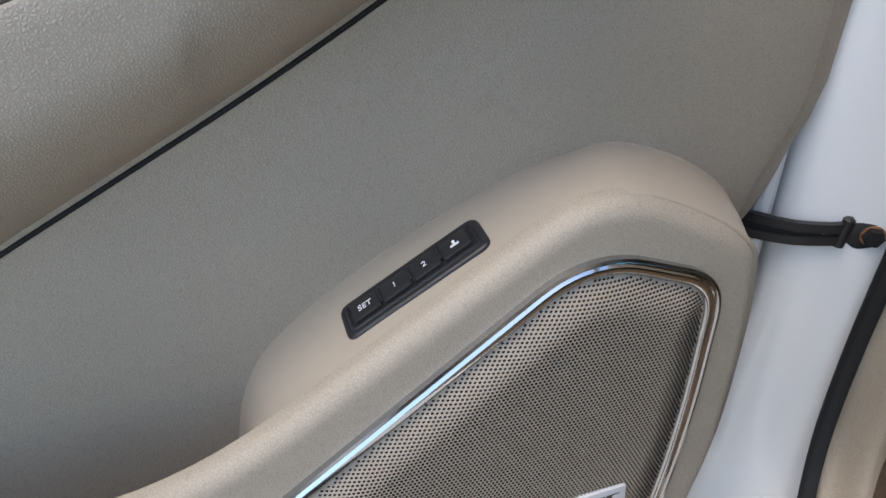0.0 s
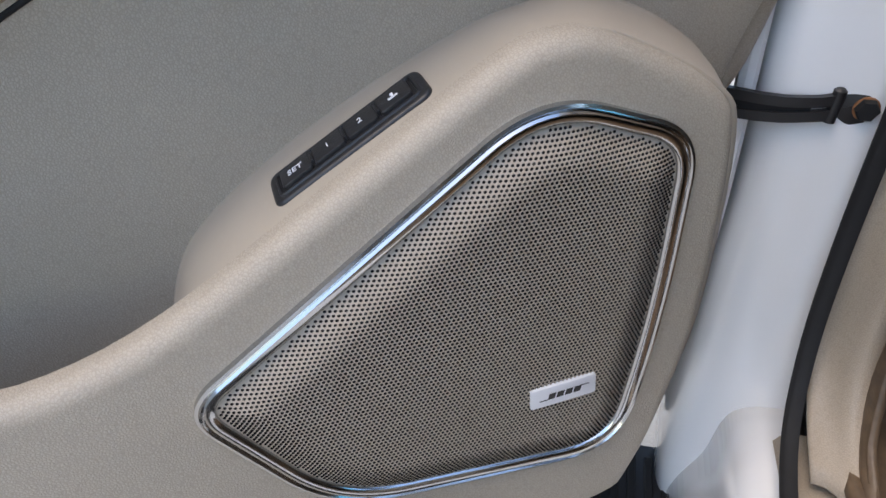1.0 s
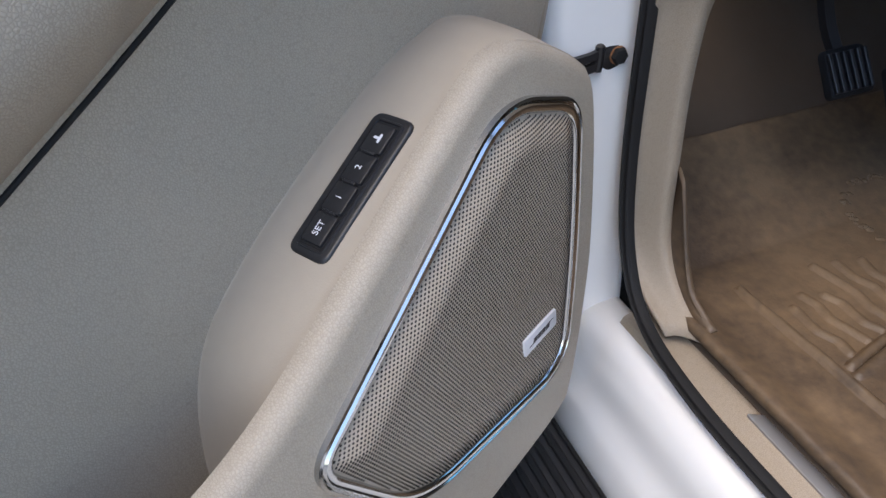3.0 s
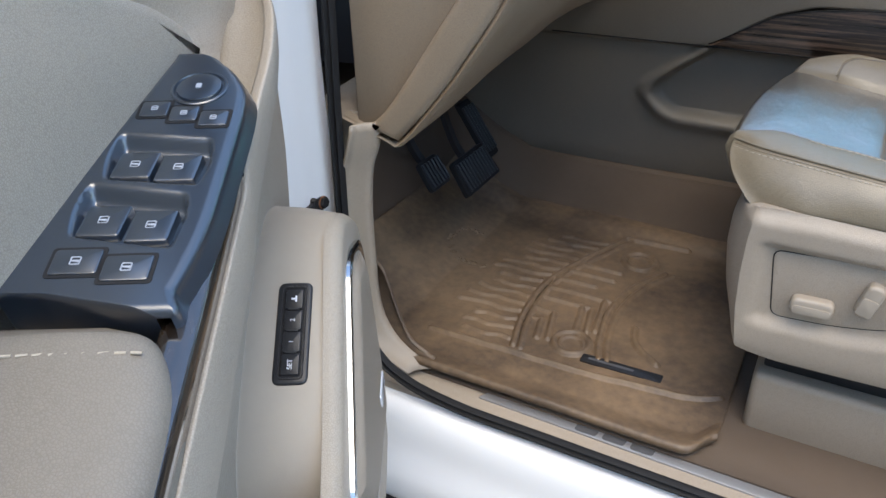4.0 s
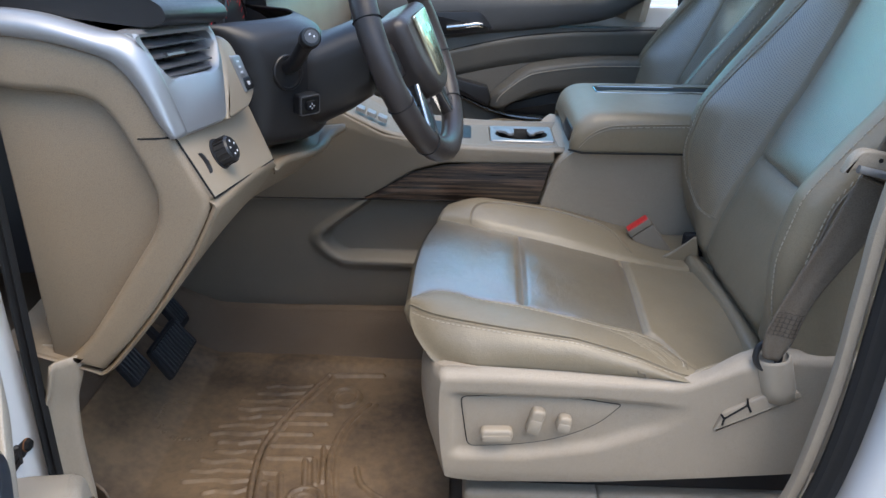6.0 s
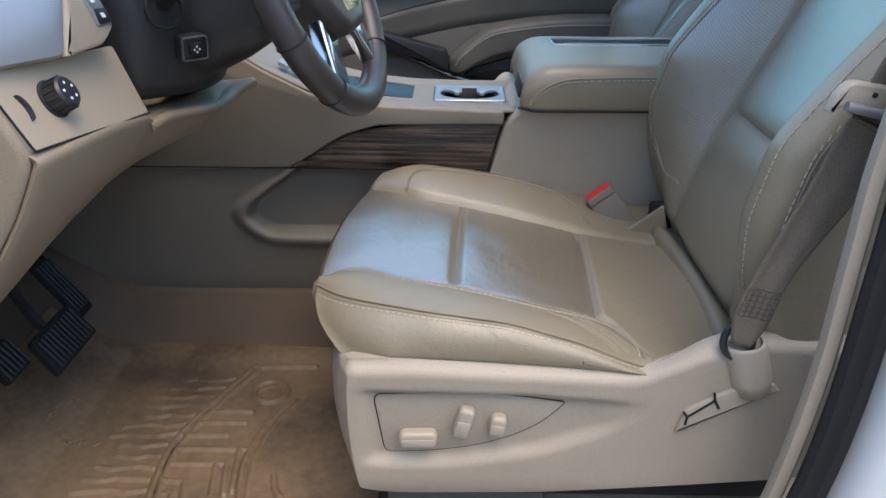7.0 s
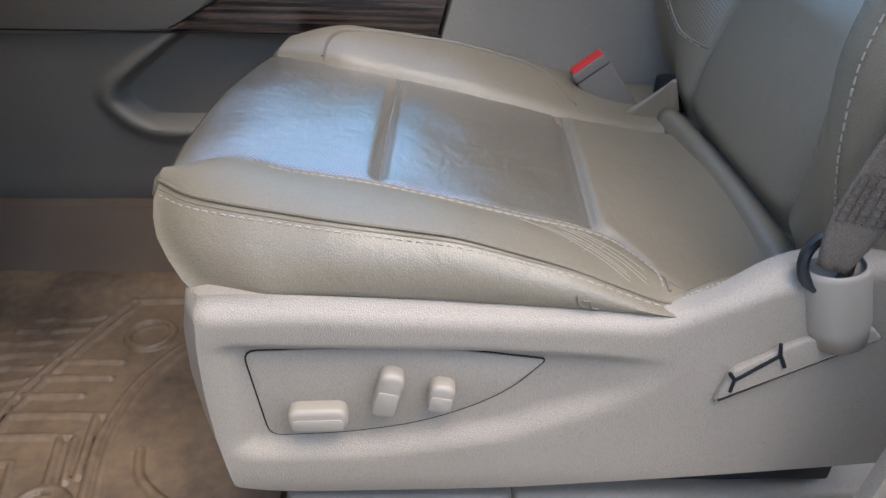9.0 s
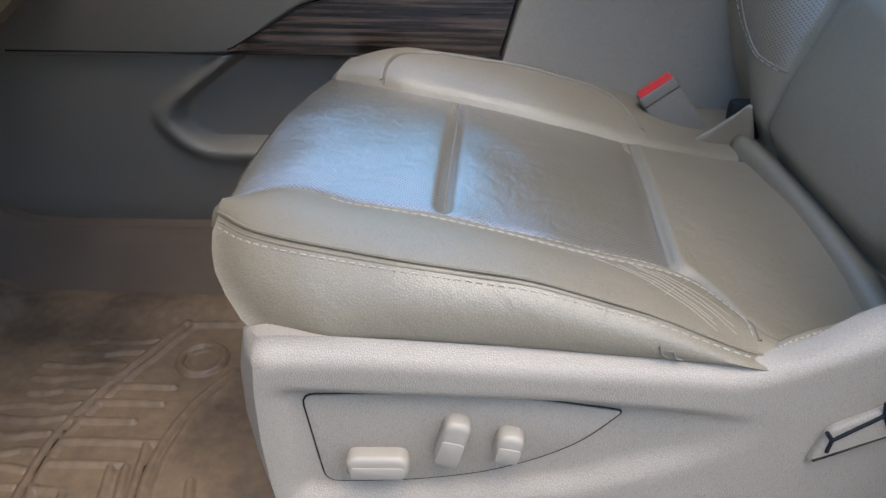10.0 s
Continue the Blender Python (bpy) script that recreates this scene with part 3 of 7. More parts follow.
        part("badge_mark", prism([(a0, -0.0024), (a0 + 0.0052, -0.0024), (a0 + 0.0066, 0.0024), (a0 + 0.0014, 0.0024)], lambda a, bb, d: on_badge(a, bb, 0.003 + d), 0.0004), BLACK, b)
    for a0, a1, h in ((-0.019, -0.012, -0.0026), (0.013, 0.0195, 0.0022)):
        part("badge_line", prism([(a0, h), (a1, h), (a1, h + 0.0005), (a0, h + 0.0005)], lambda a, bb, d: on_badge(a, bb, 0.003 + d), 0.0004), BLACK, b)


speaker()


def word(text, size, m, parent, mat, name="lettering"):
    """Raised lettering as a mesh."""
    cu = bpy.data.curves.new("tmp", "FONT")
    cu.body, cu.size, cu.align_x, cu.align_y, cu.extrude = text, size, "CENTER", "CENTER", 0.0002
    tmp = bpy.data.objects.new("tmp", cu)
    scene.collection.objects.link(tmp)
    bpy.context.view_layer.update()
    me = bpy.data.meshes.new_from_object(tmp.evaluated_get(bpy.context.evaluated_depsgraph_get()))
    bpy.data.objects.remove(tmp)
    me.transform(m)
    me.materials.clear()
    me.materials.append(mat)
    ob = new(name, me)
    ob.parent = parent
    return ob


def memory_switches():
    o = Vector((0.138, -0.4311, 0.9717))
    e1, e2, e3 = Vector((0.857, 0, -0.515)), Vector((0, 1, 0)), Vector((0.515, 0, 0.857))
    def at(a, b, d):
        return o + e1 * a + e2 * b + e3 * d
    s = part("memory_switch_panel", prism(rounded([(-0.058, -0.0185), (0.058, -0.0185), (0.058, 0.0185), (-0.058, 0.0185)], 0.009, 5), lambda a, b, d: at(a, b, d - 0.008), 0.0125, 0.003, 3), BLACK, door, "black seat memory switch panel")
    part("well", prism(rounded([(-0.050, -0.0105), (0.050, -0.0105), (0.050, 0.0105), (-0.050, 0.0105)], 0.003), lambda a, b, d: at(a, b, 0.0044 + d), 0.0004), RUBBER, s)
    rim = [at(p.x, p.y, 0.0045) for p in rounded([(-0.0515, -0.0120), (0.0515, -0.0120), (0.0515, 0.0120), (-0.0515, 0.0120)], 0.004, 5)]
    part("inner_rim", tube(rim, 0.0012, True, n=6, up=tuple(e3)), BLACK, s)
    for k in range(3):
        a1 = 0.0247 - k * 0.0245
        part("divider", prism(rounded([(a1 - 0.0012, -0.006), (a1 + 0.0012, -0.006), (a1 + 0.0012, 0.006), (a1 - 0.0012, 0.006)], 0.001), lambda a, b, d: at(a, b, 0.0045 + d), 0.0042, 0.001), BLACK, s)
    for k, t in enumerate(("SET", "1", "2", "")):
        a0 = 0.037 - k * 0.0245
        b = part("button", prism(rounded([(a0 - 0.0112, -0.0092), (a0 + 0.0112, -0.0092), (a0 + 0.0112, 0.0092), (a0 - 0.0112, 0.0092)], 0.002), lambda a, b, d: at(a, b, 0.0045 + d), 0.003, 0.001), BLACK, s)
        m = Matrix.Translation(at(a0, 0, 0.0077)) @ Matrix((-e1, -e2, e3)).transposed().to_4x4()
        if t:
            word(t, 0.0072, m, b, PRINT)
        else:
            bm = prism(rounded([(-0.0035, -0.003), (0.0035, -0.003), (0.0035, -0.001), (-0.0035, -0.001)], 0.0006), lambda a, b, d: (a, b, d), 0.0003)
            prism(rounded([(-0.001, -0.001), (0.001, -0.001), (0.001, 0.003), (-0.001, 0.003)], 0.0006), lambda a, b, d: (a, b, d), 0.0003, bm=bm)
            part("symbol", moved(bm, m), PRINT, b)


memory_switches()


def bezel_z(u):
    return 1.318 - 0.30 * u


def armrest():
    us = [-0.16, -0.06, 0.03, 0.10, 0.16, 0.21, 0.245, 0.262, 0.28, 0.31, 0.35, 0.45, 0.58, 0.72, 0.86]
    rows = []
    for u in us:
        g, t = groove_line(u), bezel_z(u) - 0.026 - 0.018 * smooth((u - 0.245) / 0.022)
        if u < 0.1:
            t = min(t, g + 0.075)
        f = smooth((u + 0.20) / 0.30)
        h = t - g
        bulge = 0.066 * f
        rows.append([(u, -0.491, g - 0.004), (u, -0.488 + bulge * 0.08, g + 0.004), (u, -0.487 + bulge * 0.52, g + h * 0.22), (u, -0.485 + bulge * 0.93, g + h * 0.52), (u, -0.485 + bulge * 1.0, g + h * 0.82),
                     (u, -0.485 + bulge * 0.985, t - 0.004), (u, -0.485 + bulge * 0.945, t), (u, -0.485 + bulge * 0.80, t - 0.006)])
    part("armrest_bolster", sheet(fair(rows, 4, 5)), VINYL, door, solid=0.004, sharp=70)
    # Black tube drawn for the line of shade under the bolster's lower edge.
    part("shadow_gap", tube(spline([(u, -0.4808, groove_line(u) - 0.0005) for u in us[1:]], 4), 0.0019, up=(0, 1, 0)), RUBBER, door)
    # wood strip between the bolster and the switch panel
    rows = []
    for u in (0.258, 0.260, 0.264, 0.272, 0.29, 0.35, 0.45, 0.6, 0.85):
        t = bezel_z(u)
        d = 0.010 * (1 - smooth((u - 0.258) / 0.016))
        rows.append([(u, -0.4245, t - 0.062 + d), (u, -0.4240, t - 0.046 + d * 0.6), (u, -0.4232, t - 0.0305), (u, -0.4236, t - 0.0275 - d * 0.2), (u, -0.4280, t - 0.0215 - d * 0.4), (u, -0.446, t - 0.0205 - d * 0.5)])
    part("wood_strip", sheet(fair(rows, 3, 5)), DARK_WOOD, door, "dark glossy wood strip", solid=0.003)


armrest()


def window_switches():
    k = math.atan(0.30)
    e1, e2 = Vector((math.cos(k), 0, -math.sin(k))), Vector((0, 1, 0))
    e3 = e1.cross(e2)
    o = Vector((0.196, -0.48, 1.2495))
    def at(a, b, d):
        return o + e1 * a + e2 * b + e3 * d
    def ab(u, n):
        return ((u - 0.196) / math.cos(k), n + 0.48)
    out = [ab(*p) for p in ((0.141, -0.489), (0.146, -0.462), (0.158, -0.440), (0.180, -0.423), (0.209, -0.414), (0.28, -0.415), (0.346, -0.418), (0.396, -0.428), (0.411, -0.438), (0.404, -0.472), (0.394, -0.52), (0.388, -0.552), (0.335, -0.541), (0.282, -0.527), (0.21, -0.508), (0.155, -0.4945))]
    out = [tuple(p)[:2] for p in spline([(a, b, 0) for a, b in out], 4, True)]
    pairs = [(ab(0.279, -0.491), ab(0.283, -0.460)), (ab(0.333, -0.498), ab(0.339, -0.466))]
    def dip(a, b):
        """Depth of the finger pockets round the two pairs of window switches."""
        deep = 0.0
        for (a0, b0), (a1, b1) in pairs:
            v = (b - b0) / (b1 - b0)
            am = a0 + (a1 - a0) * v
            side = 0.005 * (1 - ((a - am + 0.008) / 0.03) ** 2)
            f = smooth((a - am + 0.033) / 0.012) * smooth((am + 0.0205 - a) / 0.005) * smooth((b - b0 + 0.0170 + side) / 0.005) * smooth((b1 + 0.0180 + side - b) / 0.005)
            deep = max(deep, f * (0.012 - 0.006 * smooth((a - am + 0.03) / 0.05)))
        return deep
    lo_a, hi_a = min(p[0] for p in out) + 0.0004, max(p[0] for p in out) - 0.0004
    rows = []
    for i in range(201):
        a = lo_a + (hi_a - lo_a) * (0.5 - 0.5 * math.cos(math.pi * i / 200))
        cuts = []
        for j in range(len(out)):
            (p0, q0), (p1, q1) = out[j - 1], out[j]
            if (p0 > a) != (p1 > a):
                cuts.append(q0 + (q1 - q0) * (a - p0) / (p1 - p0))
        b0, b1 = min(cuts), max(cuts)
        end = min(a - lo_a, hi_a - a)
        row = [at(a, b0, -0.03)]
        for j in range(91):
            b = b0 + (b1 - b0) * (0.5 - 0.5 * math.cos(math.pi * j / 90))
            brim = 0.010 * smooth(end / 0.02)
            b = min(b, b1 - brim - 0.0001 * (90 - j))
            e = min(b - b0, b1 - brim - b, end, 0.007) / 0.007
            row.append(at(a, b, 0.006 - 0.006 * (1 - math.sqrt(max(0, 1 - (1 - e) ** 2))) - dip(a, b)))
        row.append(at(a, b1 - brim * 0.85, -0.003))
        row.append(at(a, b1 - brim * 0.45, -0.0125))
        row.append(at(a, b1 - brim * 1.6, -0.0140))
        rows.append(row)
    s = part("window_switch_panel", sheet(rows), BEZEL, door, "dark blue-grey window switch panel", sharp=50)
    ka, kb = ab(0.195, -0.462)
    kn = part("mirror_knob", lathe([(0.0225, 0), (0.0225, 0.0022), (0.0215, 0.003), (0.0200, 0.003), (0.0190, 0.0012), (0.0180, 0.0012), (0.0172, 0.0032), (0.010, 0.0042), (0.004, 0.0036)], at(ka, kb, 0.0052), e3, 32), BEZEL, s)
    part("mark", prism(rounded([(-0.003, -0.0022), (0.003, -0.0022), (0.003, 0.0022), (-0.003, 0.0022)], 0.001), lambda a, b, d: at(ka + a, kb + b, 0.0090 + d), 0.0008), SYMBOL, kn)
    def key(u, n, w, h, high, name="switch", mark=0.004, tilt=0.0):
        a0, b0 = ab(u, n)
        g = 0.0022
        name == "window_switch" or part("well", prism(rounded([(a0 - w - g, b0 - h - g), (a0 + w + g, b0 - h - g), (a0 + w + g, b0 + h + g), (a0 - w - g, b0 + h + g)], 0.003), lambda a, b, d: at(a, b, 0.0058 + d), 0.0006), RUBBER, s)
        b = part(name, prism(rounded([(a0 - w, b0 - h), (a0 + w, b0 - h), (a0 + w, b0 + h), (a0 - w, b0 + h)], 0.003), lambda a, b, d: at(a, b, (0.004 if not tilt else -0.008) + d * (1 + tilt * (a - a0) / w)), high + (0.008 if tilt else 0), 0.0022 if tilt else 0.0012), BEZEL, s)
        if mark:
            high += -0.0040 if tilt else 0.0002
            sq = rounded([(a0 - mark, b0 - mark), (a0 + mark, b0 - mark), (a0 + mark, b0 + mark), (a0 - mark, b0 + mark)], 0.001)
            part("symbol", tube([at(p.x, p.y, 0.0042 + high) for p in sq], 0.0005, True, n=5, up=tuple(e3)), SYMBOL, b)
            part("symbol", prism([(a0 - 0.0005, b0 - mark * 0.8), (a0 + 0.0005, b0 - mark * 0.8), (a0 + mark * 0.5, b0 + mark * 0.8), (a0 - 0.0005, b0 + mark * 0.8)], lambda a, b, d: at(a, b, 0.0040 + high + d), 0.0006), SYMBOL, b)
    for u, n in ((0.220, -0.491), (0.2265, -0.4675), (0.233, -0.444)):
        key(u, n, 0.0092, 0.0108, 0.0035, "button", 0.0022)
    for u, n in ((0.279, -0.4915), (0.283, -0.4600), (0.333, -0.4980), (0.3385, -0.4655)):
        key(u, n, 0.0165, 0.0146, 0.004, "window_switch", 0.0030, 0.18)
    for u, n in ((0.371, -0.503), (0.377, -0.470)):
        key(u, n, 0.0105, 0.0152, 0.0035, "lock_button", 0.0030)
    # leather pad behind the switches, with a stitched front seam
    rows = []
    for u, n1 in ((0.402, -0.472), (0.405, -0.464), (0.413, -0.448), (0.424, -0.438), (0.446, -0.428), (0.475, -0.424), (0.56, -0.424), (0.70, -0.427), (0.86, -0.432)):
        t = bezel_z(u) - 0.026
        h = 0.020 * smooth((u - 0.395) / 0.035)
        rows.append([(u, n1 + 0.001, t - 0.020), (u, n1, t - 0.008), (u, n1 - 0.006, t + h * 0.55), (u, n1 - 0.022, t + h), (u, n1 - 0.055, t + h * 1.1), (u, n1 - 0.09, t + h), (u, -0.60, t + h * 0.8)])
    pad = part("armrest_pad", sheet(fair(rows, 4, 5)), PAD, door, "stitched beige armrest pad", solid=0.004)
    for k2 in range(14):
        n0 = -0.446 - 0.0092 * k2
        top = bezel_z(0.438) - 0.026 + 0.0205
        part("stitch", tube([(0.438 - 0.002 * math.sin(k2 / 3), n0, top), (0.438, n0 - 0.0062, top + 0.0004)], 0.0011, n=5, up=(1, 0, 0)), STITCH, pad)
    # padded insert above the armrest
    ins = [(0.098, 1.255), (0.106, 1.272), (0.119, 1.289), (0.15, 1.309), (0.18, 1.322), (0.261, 1.354), (0.40, 1.39), (0.86, 1.42), (0.86, 1.05), (0.40, 1.18), (0.2, 1.235), (0.12, 1.248)]
    ins = [tuple(p)[:2] for p in spline([(a, b, 0) for a, b in ins], 3, True)]
    part("upper_insert", prism(ins, lambda a, b, d: (a, -0.535 - 0.21 * (a - 0.139) + d, b), 0.045, 0.014, 5), VINYL, door)
    cup = rounded([(0.005, 1.452), (0.028, 1.424), (0.085, 1.388), (0.15, 1.386), (0.30, 1.404), (0.30, 1.47), (0.02, 1.47)], [0.01, 0.02, 0.03, 0.03, 0.03, 0.02, 0.01], 5)
    h = part("release_handle_bezel", prism(cup, lambda a, b, d: (a, -0.53 + d, b), 0.030, 0.007, 3), BLACK, door, "black release handle bezel")
    part("release_handle", tube([(p.x, -0.499, p.y) for p in inset(cup, 0.014)], 0.0035, True, n=8, up=(0, 1, 0)), CHROME, h)


window_switches()


def door_check():
    t = thing("door_check_strap", (-0.55, 0.0, 0.9), label="black metal door check strap bolted to the pillar", category="hinge", shift=(-0.022, 0.030, -0.008))
    for dz in (-0.0065, 0.0065):
        part("strap", sweep(spline([(-0.572, -0.15, 0.905 + dz * 1.7), (-0.543, -0.06, 0.906 + dz * 1.2), (-0.539, -0.02, 0.909 + dz), (-0.540, -0.002, 0.912 + dz)], 3), [(-0.003, -0.0045), (0.003, -0.0045), (0.003, 0.0045), (-0.003, 0.0045)]), BLACK, t)
    part("web", sweep([(-0.572, -0.15, 0.905), (-0.543, -0.06, 0.906), (-0.539, -0.02, 0.909)], [(-0.001, -0.008), (0.001, -0.008), (0.001, 0.008), (-0.001, 0.008)]), RUBBER, t)
    part("pivot_pin", lathe([(0.0055, -0.014), (0.0055, 0.014), (0.003, 0.016)], (-0.541, -0.002, 0.912), (0, 0.1, 1), 12), BLACK, t)
    br = part("bracket", prism(rounded([(-0.004, 0.905), (0.012, 0.894), (0.034, 0.897), (0.043, 0.914), (0.048, 0.928), (0.020, 0.925), (-0.004, 0.921)], 0.005), lambda a, b, d: (-0.552 + d, a, b), 0.010, 0.003), BLACK, t)
    part("bolt", lathe([(0.010, 0), (0.010, 0.004), (0.0085, 0.006), (0.003, 0.006)], (-0.541, 0.023, 0.911), (1, 0, 0), 6), RUBBER, br)
    rust = material("rust", (0.28, 0.12, 0.05), 0.85, second=(0.12, 0.06, 0.03), scale=120)
    part("rust_ring", lathe([(0.0108, 0), (0.0105, 0.0012)], (-0.5418, 0.023, 0.911), (1, 0, 0), 16), rust, br)


door_check()

# ---- seats ----
def soft_curve(xs, ys, width):
    """A curve through the points with its corners eased over the given width."""
    grid = np.linspace(xs[0] - 0.1, xs[-1] + 0.1, 800)
    step = grid[1] - grid[0]
    vals = np.interp(grid, xs, ys)
    k = max(int(width / step), 1)
    ker = np.hanning(2 * k + 3)
    ker /= ker.sum()
    out = np.convolve(np.pad(vals, k + 1, mode="edge"), ker, mode="valid")
    return grid, out


def lerp_list(xs, ys, x):
    """Eased value of the curve; the tables are kept."""
    key = (id(xs) if isinstance(xs, np.ndarray) else tuple(xs), tuple(ys))
    if key not in TABLES:
        TABLES[key] = soft_curve(xs, ys, (xs[-1] - xs[0]) * 0.05)
    g, v = TABLES[key]
    return float(np.interp(x, g, v))


TABLES = {}
LX = [0.0, 0.018, 0.042, 0.085, 0.176, 0.27, 0.366, 0.452, 0.66]
LY = [0.318, 0.285, 0.262, 0.240, 0.215, 0.207, 0.200, 0.193, 0.20]
LZ = [1.018, 1.024, 1.029, 1.033, 1.032, 1.024, 0.999, 0.966, 0.948]
RX = [0.055, 0.07, 0.095, 0.14, 0.20, 0.28, 0.36, 0.45, 0.66]
RY = [0.79, 0.815, 0.835, 0.852, 0.862, 0.865, 0.860, 0.85, 0.83]
SX = [0.0, 0.012, 0.046, 0.077, 0.108, 0.20, 0.31, 0.413, 0.436, 0.452, 0.47, 0.57]
SY = [0.335, 0.352, 0.367, 0.362, 0.346, 0.340, 0.325, 0.314, 0.296, 0.268, 0.222, 0.21]
FX = [0.0, 0.05, 0.063, 0.129, 0.207, 0.325, 0.436, 0.57]
FY = [0.735, 0.726, 0.721, 0.698, 0.686, 0.666, 0.660, 0.66]


def near_seam(x):
    return lerp_list(SX, SY, x)


def far_seam(x):
    return lerp_list(FX, FY, x)


def rear_seam(y):
    return 0.4125 + 0.07 * (y - 0.311)


def cross_seam(y):
    return 0.206 + 0.036 * (y - 0.5)


def cushion_top(x, y):
    """Height of the seat cushion's leather at a place in plan."""
    yl, zl = lerp_list(LX, LY, x), lerp_list(LX, LZ, x)
    yr, ys, yf = lerp_list(RX, RY, x), near_seam(x), far_seam(x)
    zn = lerp_list([-0.02, 0.0, 0.05, 0.10, 0.20, 0.30, 0.413, 0.46, 0.57], [1.008, 1.015, 1.020, 1.016, 1.007, 0.990, 0.969, 0.958, 0.932], x)
    zf = lerp_list([-0.02, 0.0, 0.06, 0.13, 0.20, 0.32, 0.44, 0.57], [1.000, 1.007, 1.012, 1.007, 0.997, 0.979, 0.952, 0.930], x)
    if y < ys:
        t = (y - yl) / max(ys - yl, 1e-4)
        z = zl * (1 - t) + zn * t + 0.009 * math.sin(math.pi * min(max(t, 0), 1)) ** 0.8
    elif y < yf:
        t = (y - ys) / (yf - ys)
        rim = smooth(t / 0.06) * smooth((1 - t) / 0.06)
        z = zn * (1 - t) + zf * t + 0.005 * math.sin(math.pi * t) ** 1.3
        c = x - cross_seam(y)
        z -= 0.009 * math.exp(-(c / 0.0065) ** 2) * rim
        z += (0.005 * math.exp(-((c + 0.035) / 0.03) ** 2) + 0.002 * math.exp(-((c - 0.03) / 0.025) ** 2)) * math.sin(math.pi * t)
        r = x - rear_seam(y)
        z += (0.010 * smooth(r / 0.010) * math.exp(-max(r, 0) / 0.055) - 0.003 * math.exp(-((r + 0.004) / 0.010) ** 2)) * smooth(t / 0.05) * smooth((1 - t) / 0.10)
    else:
        t = (y - yf) / max(yr - yf, 1e-4)
        z = zf + 0.006 * t + 0.024 * math.sin(math.pi * min(t, 1)) ** 0.7 * smooth((0.54 - x) / 0.14) * (0.15 + 0.85 * smooth((x - 0.03) / 0.11))
    z -= 0.003 * math.exp(-((y - ys) / 0.005) ** 2) + 0.006 * math.exp(-((y - yf) / 0.007) ** 2)
    return z + 0.0015 * noise.noise(Vector((x * 18, y * 18, 0.3)))


def shield_y(x, z):
    """Side of the plastic seat base, with its dished field round the switches."""
    y = 0.170
    top = lerp_list([0.02, 0.14, 0.45, 0.54, 0.60, 0.72], [0.974, 0.978, 0.967, 1.012, 1.027, 1.02], x)
    y += 0.016 * smooth((z - top + 0.022) / 0.022) ** 2
    y += 0.020 * smooth((0.80 - z) / 0.09) ** 2
    lo = lerp_list([0.08, 0.2, 0.32, 0.42, 0.50], [0.800, 0.803, 0.825, 0.868, 0.925], x)
    hi = lerp_list([0.08, 0.3, 0.45], [0.938, 0.935, 0.925], x)
    f = smooth((x - 0.072) / 0.018) * smooth((z - lo) / 0.02) * smooth((hi - z) / 0.014) * smooth((0.47 - x) / 0.10)
    return y + 0.013 * f


WRINKLE = material("rubbed_leather", (0.335, 0.285, 0.21), 0.5)
# Darker leather tone for the nicks and the lines laid along seams.
CREASE = material("dark_leather_line", (0.17, 0.145, 0.115), 0.6)


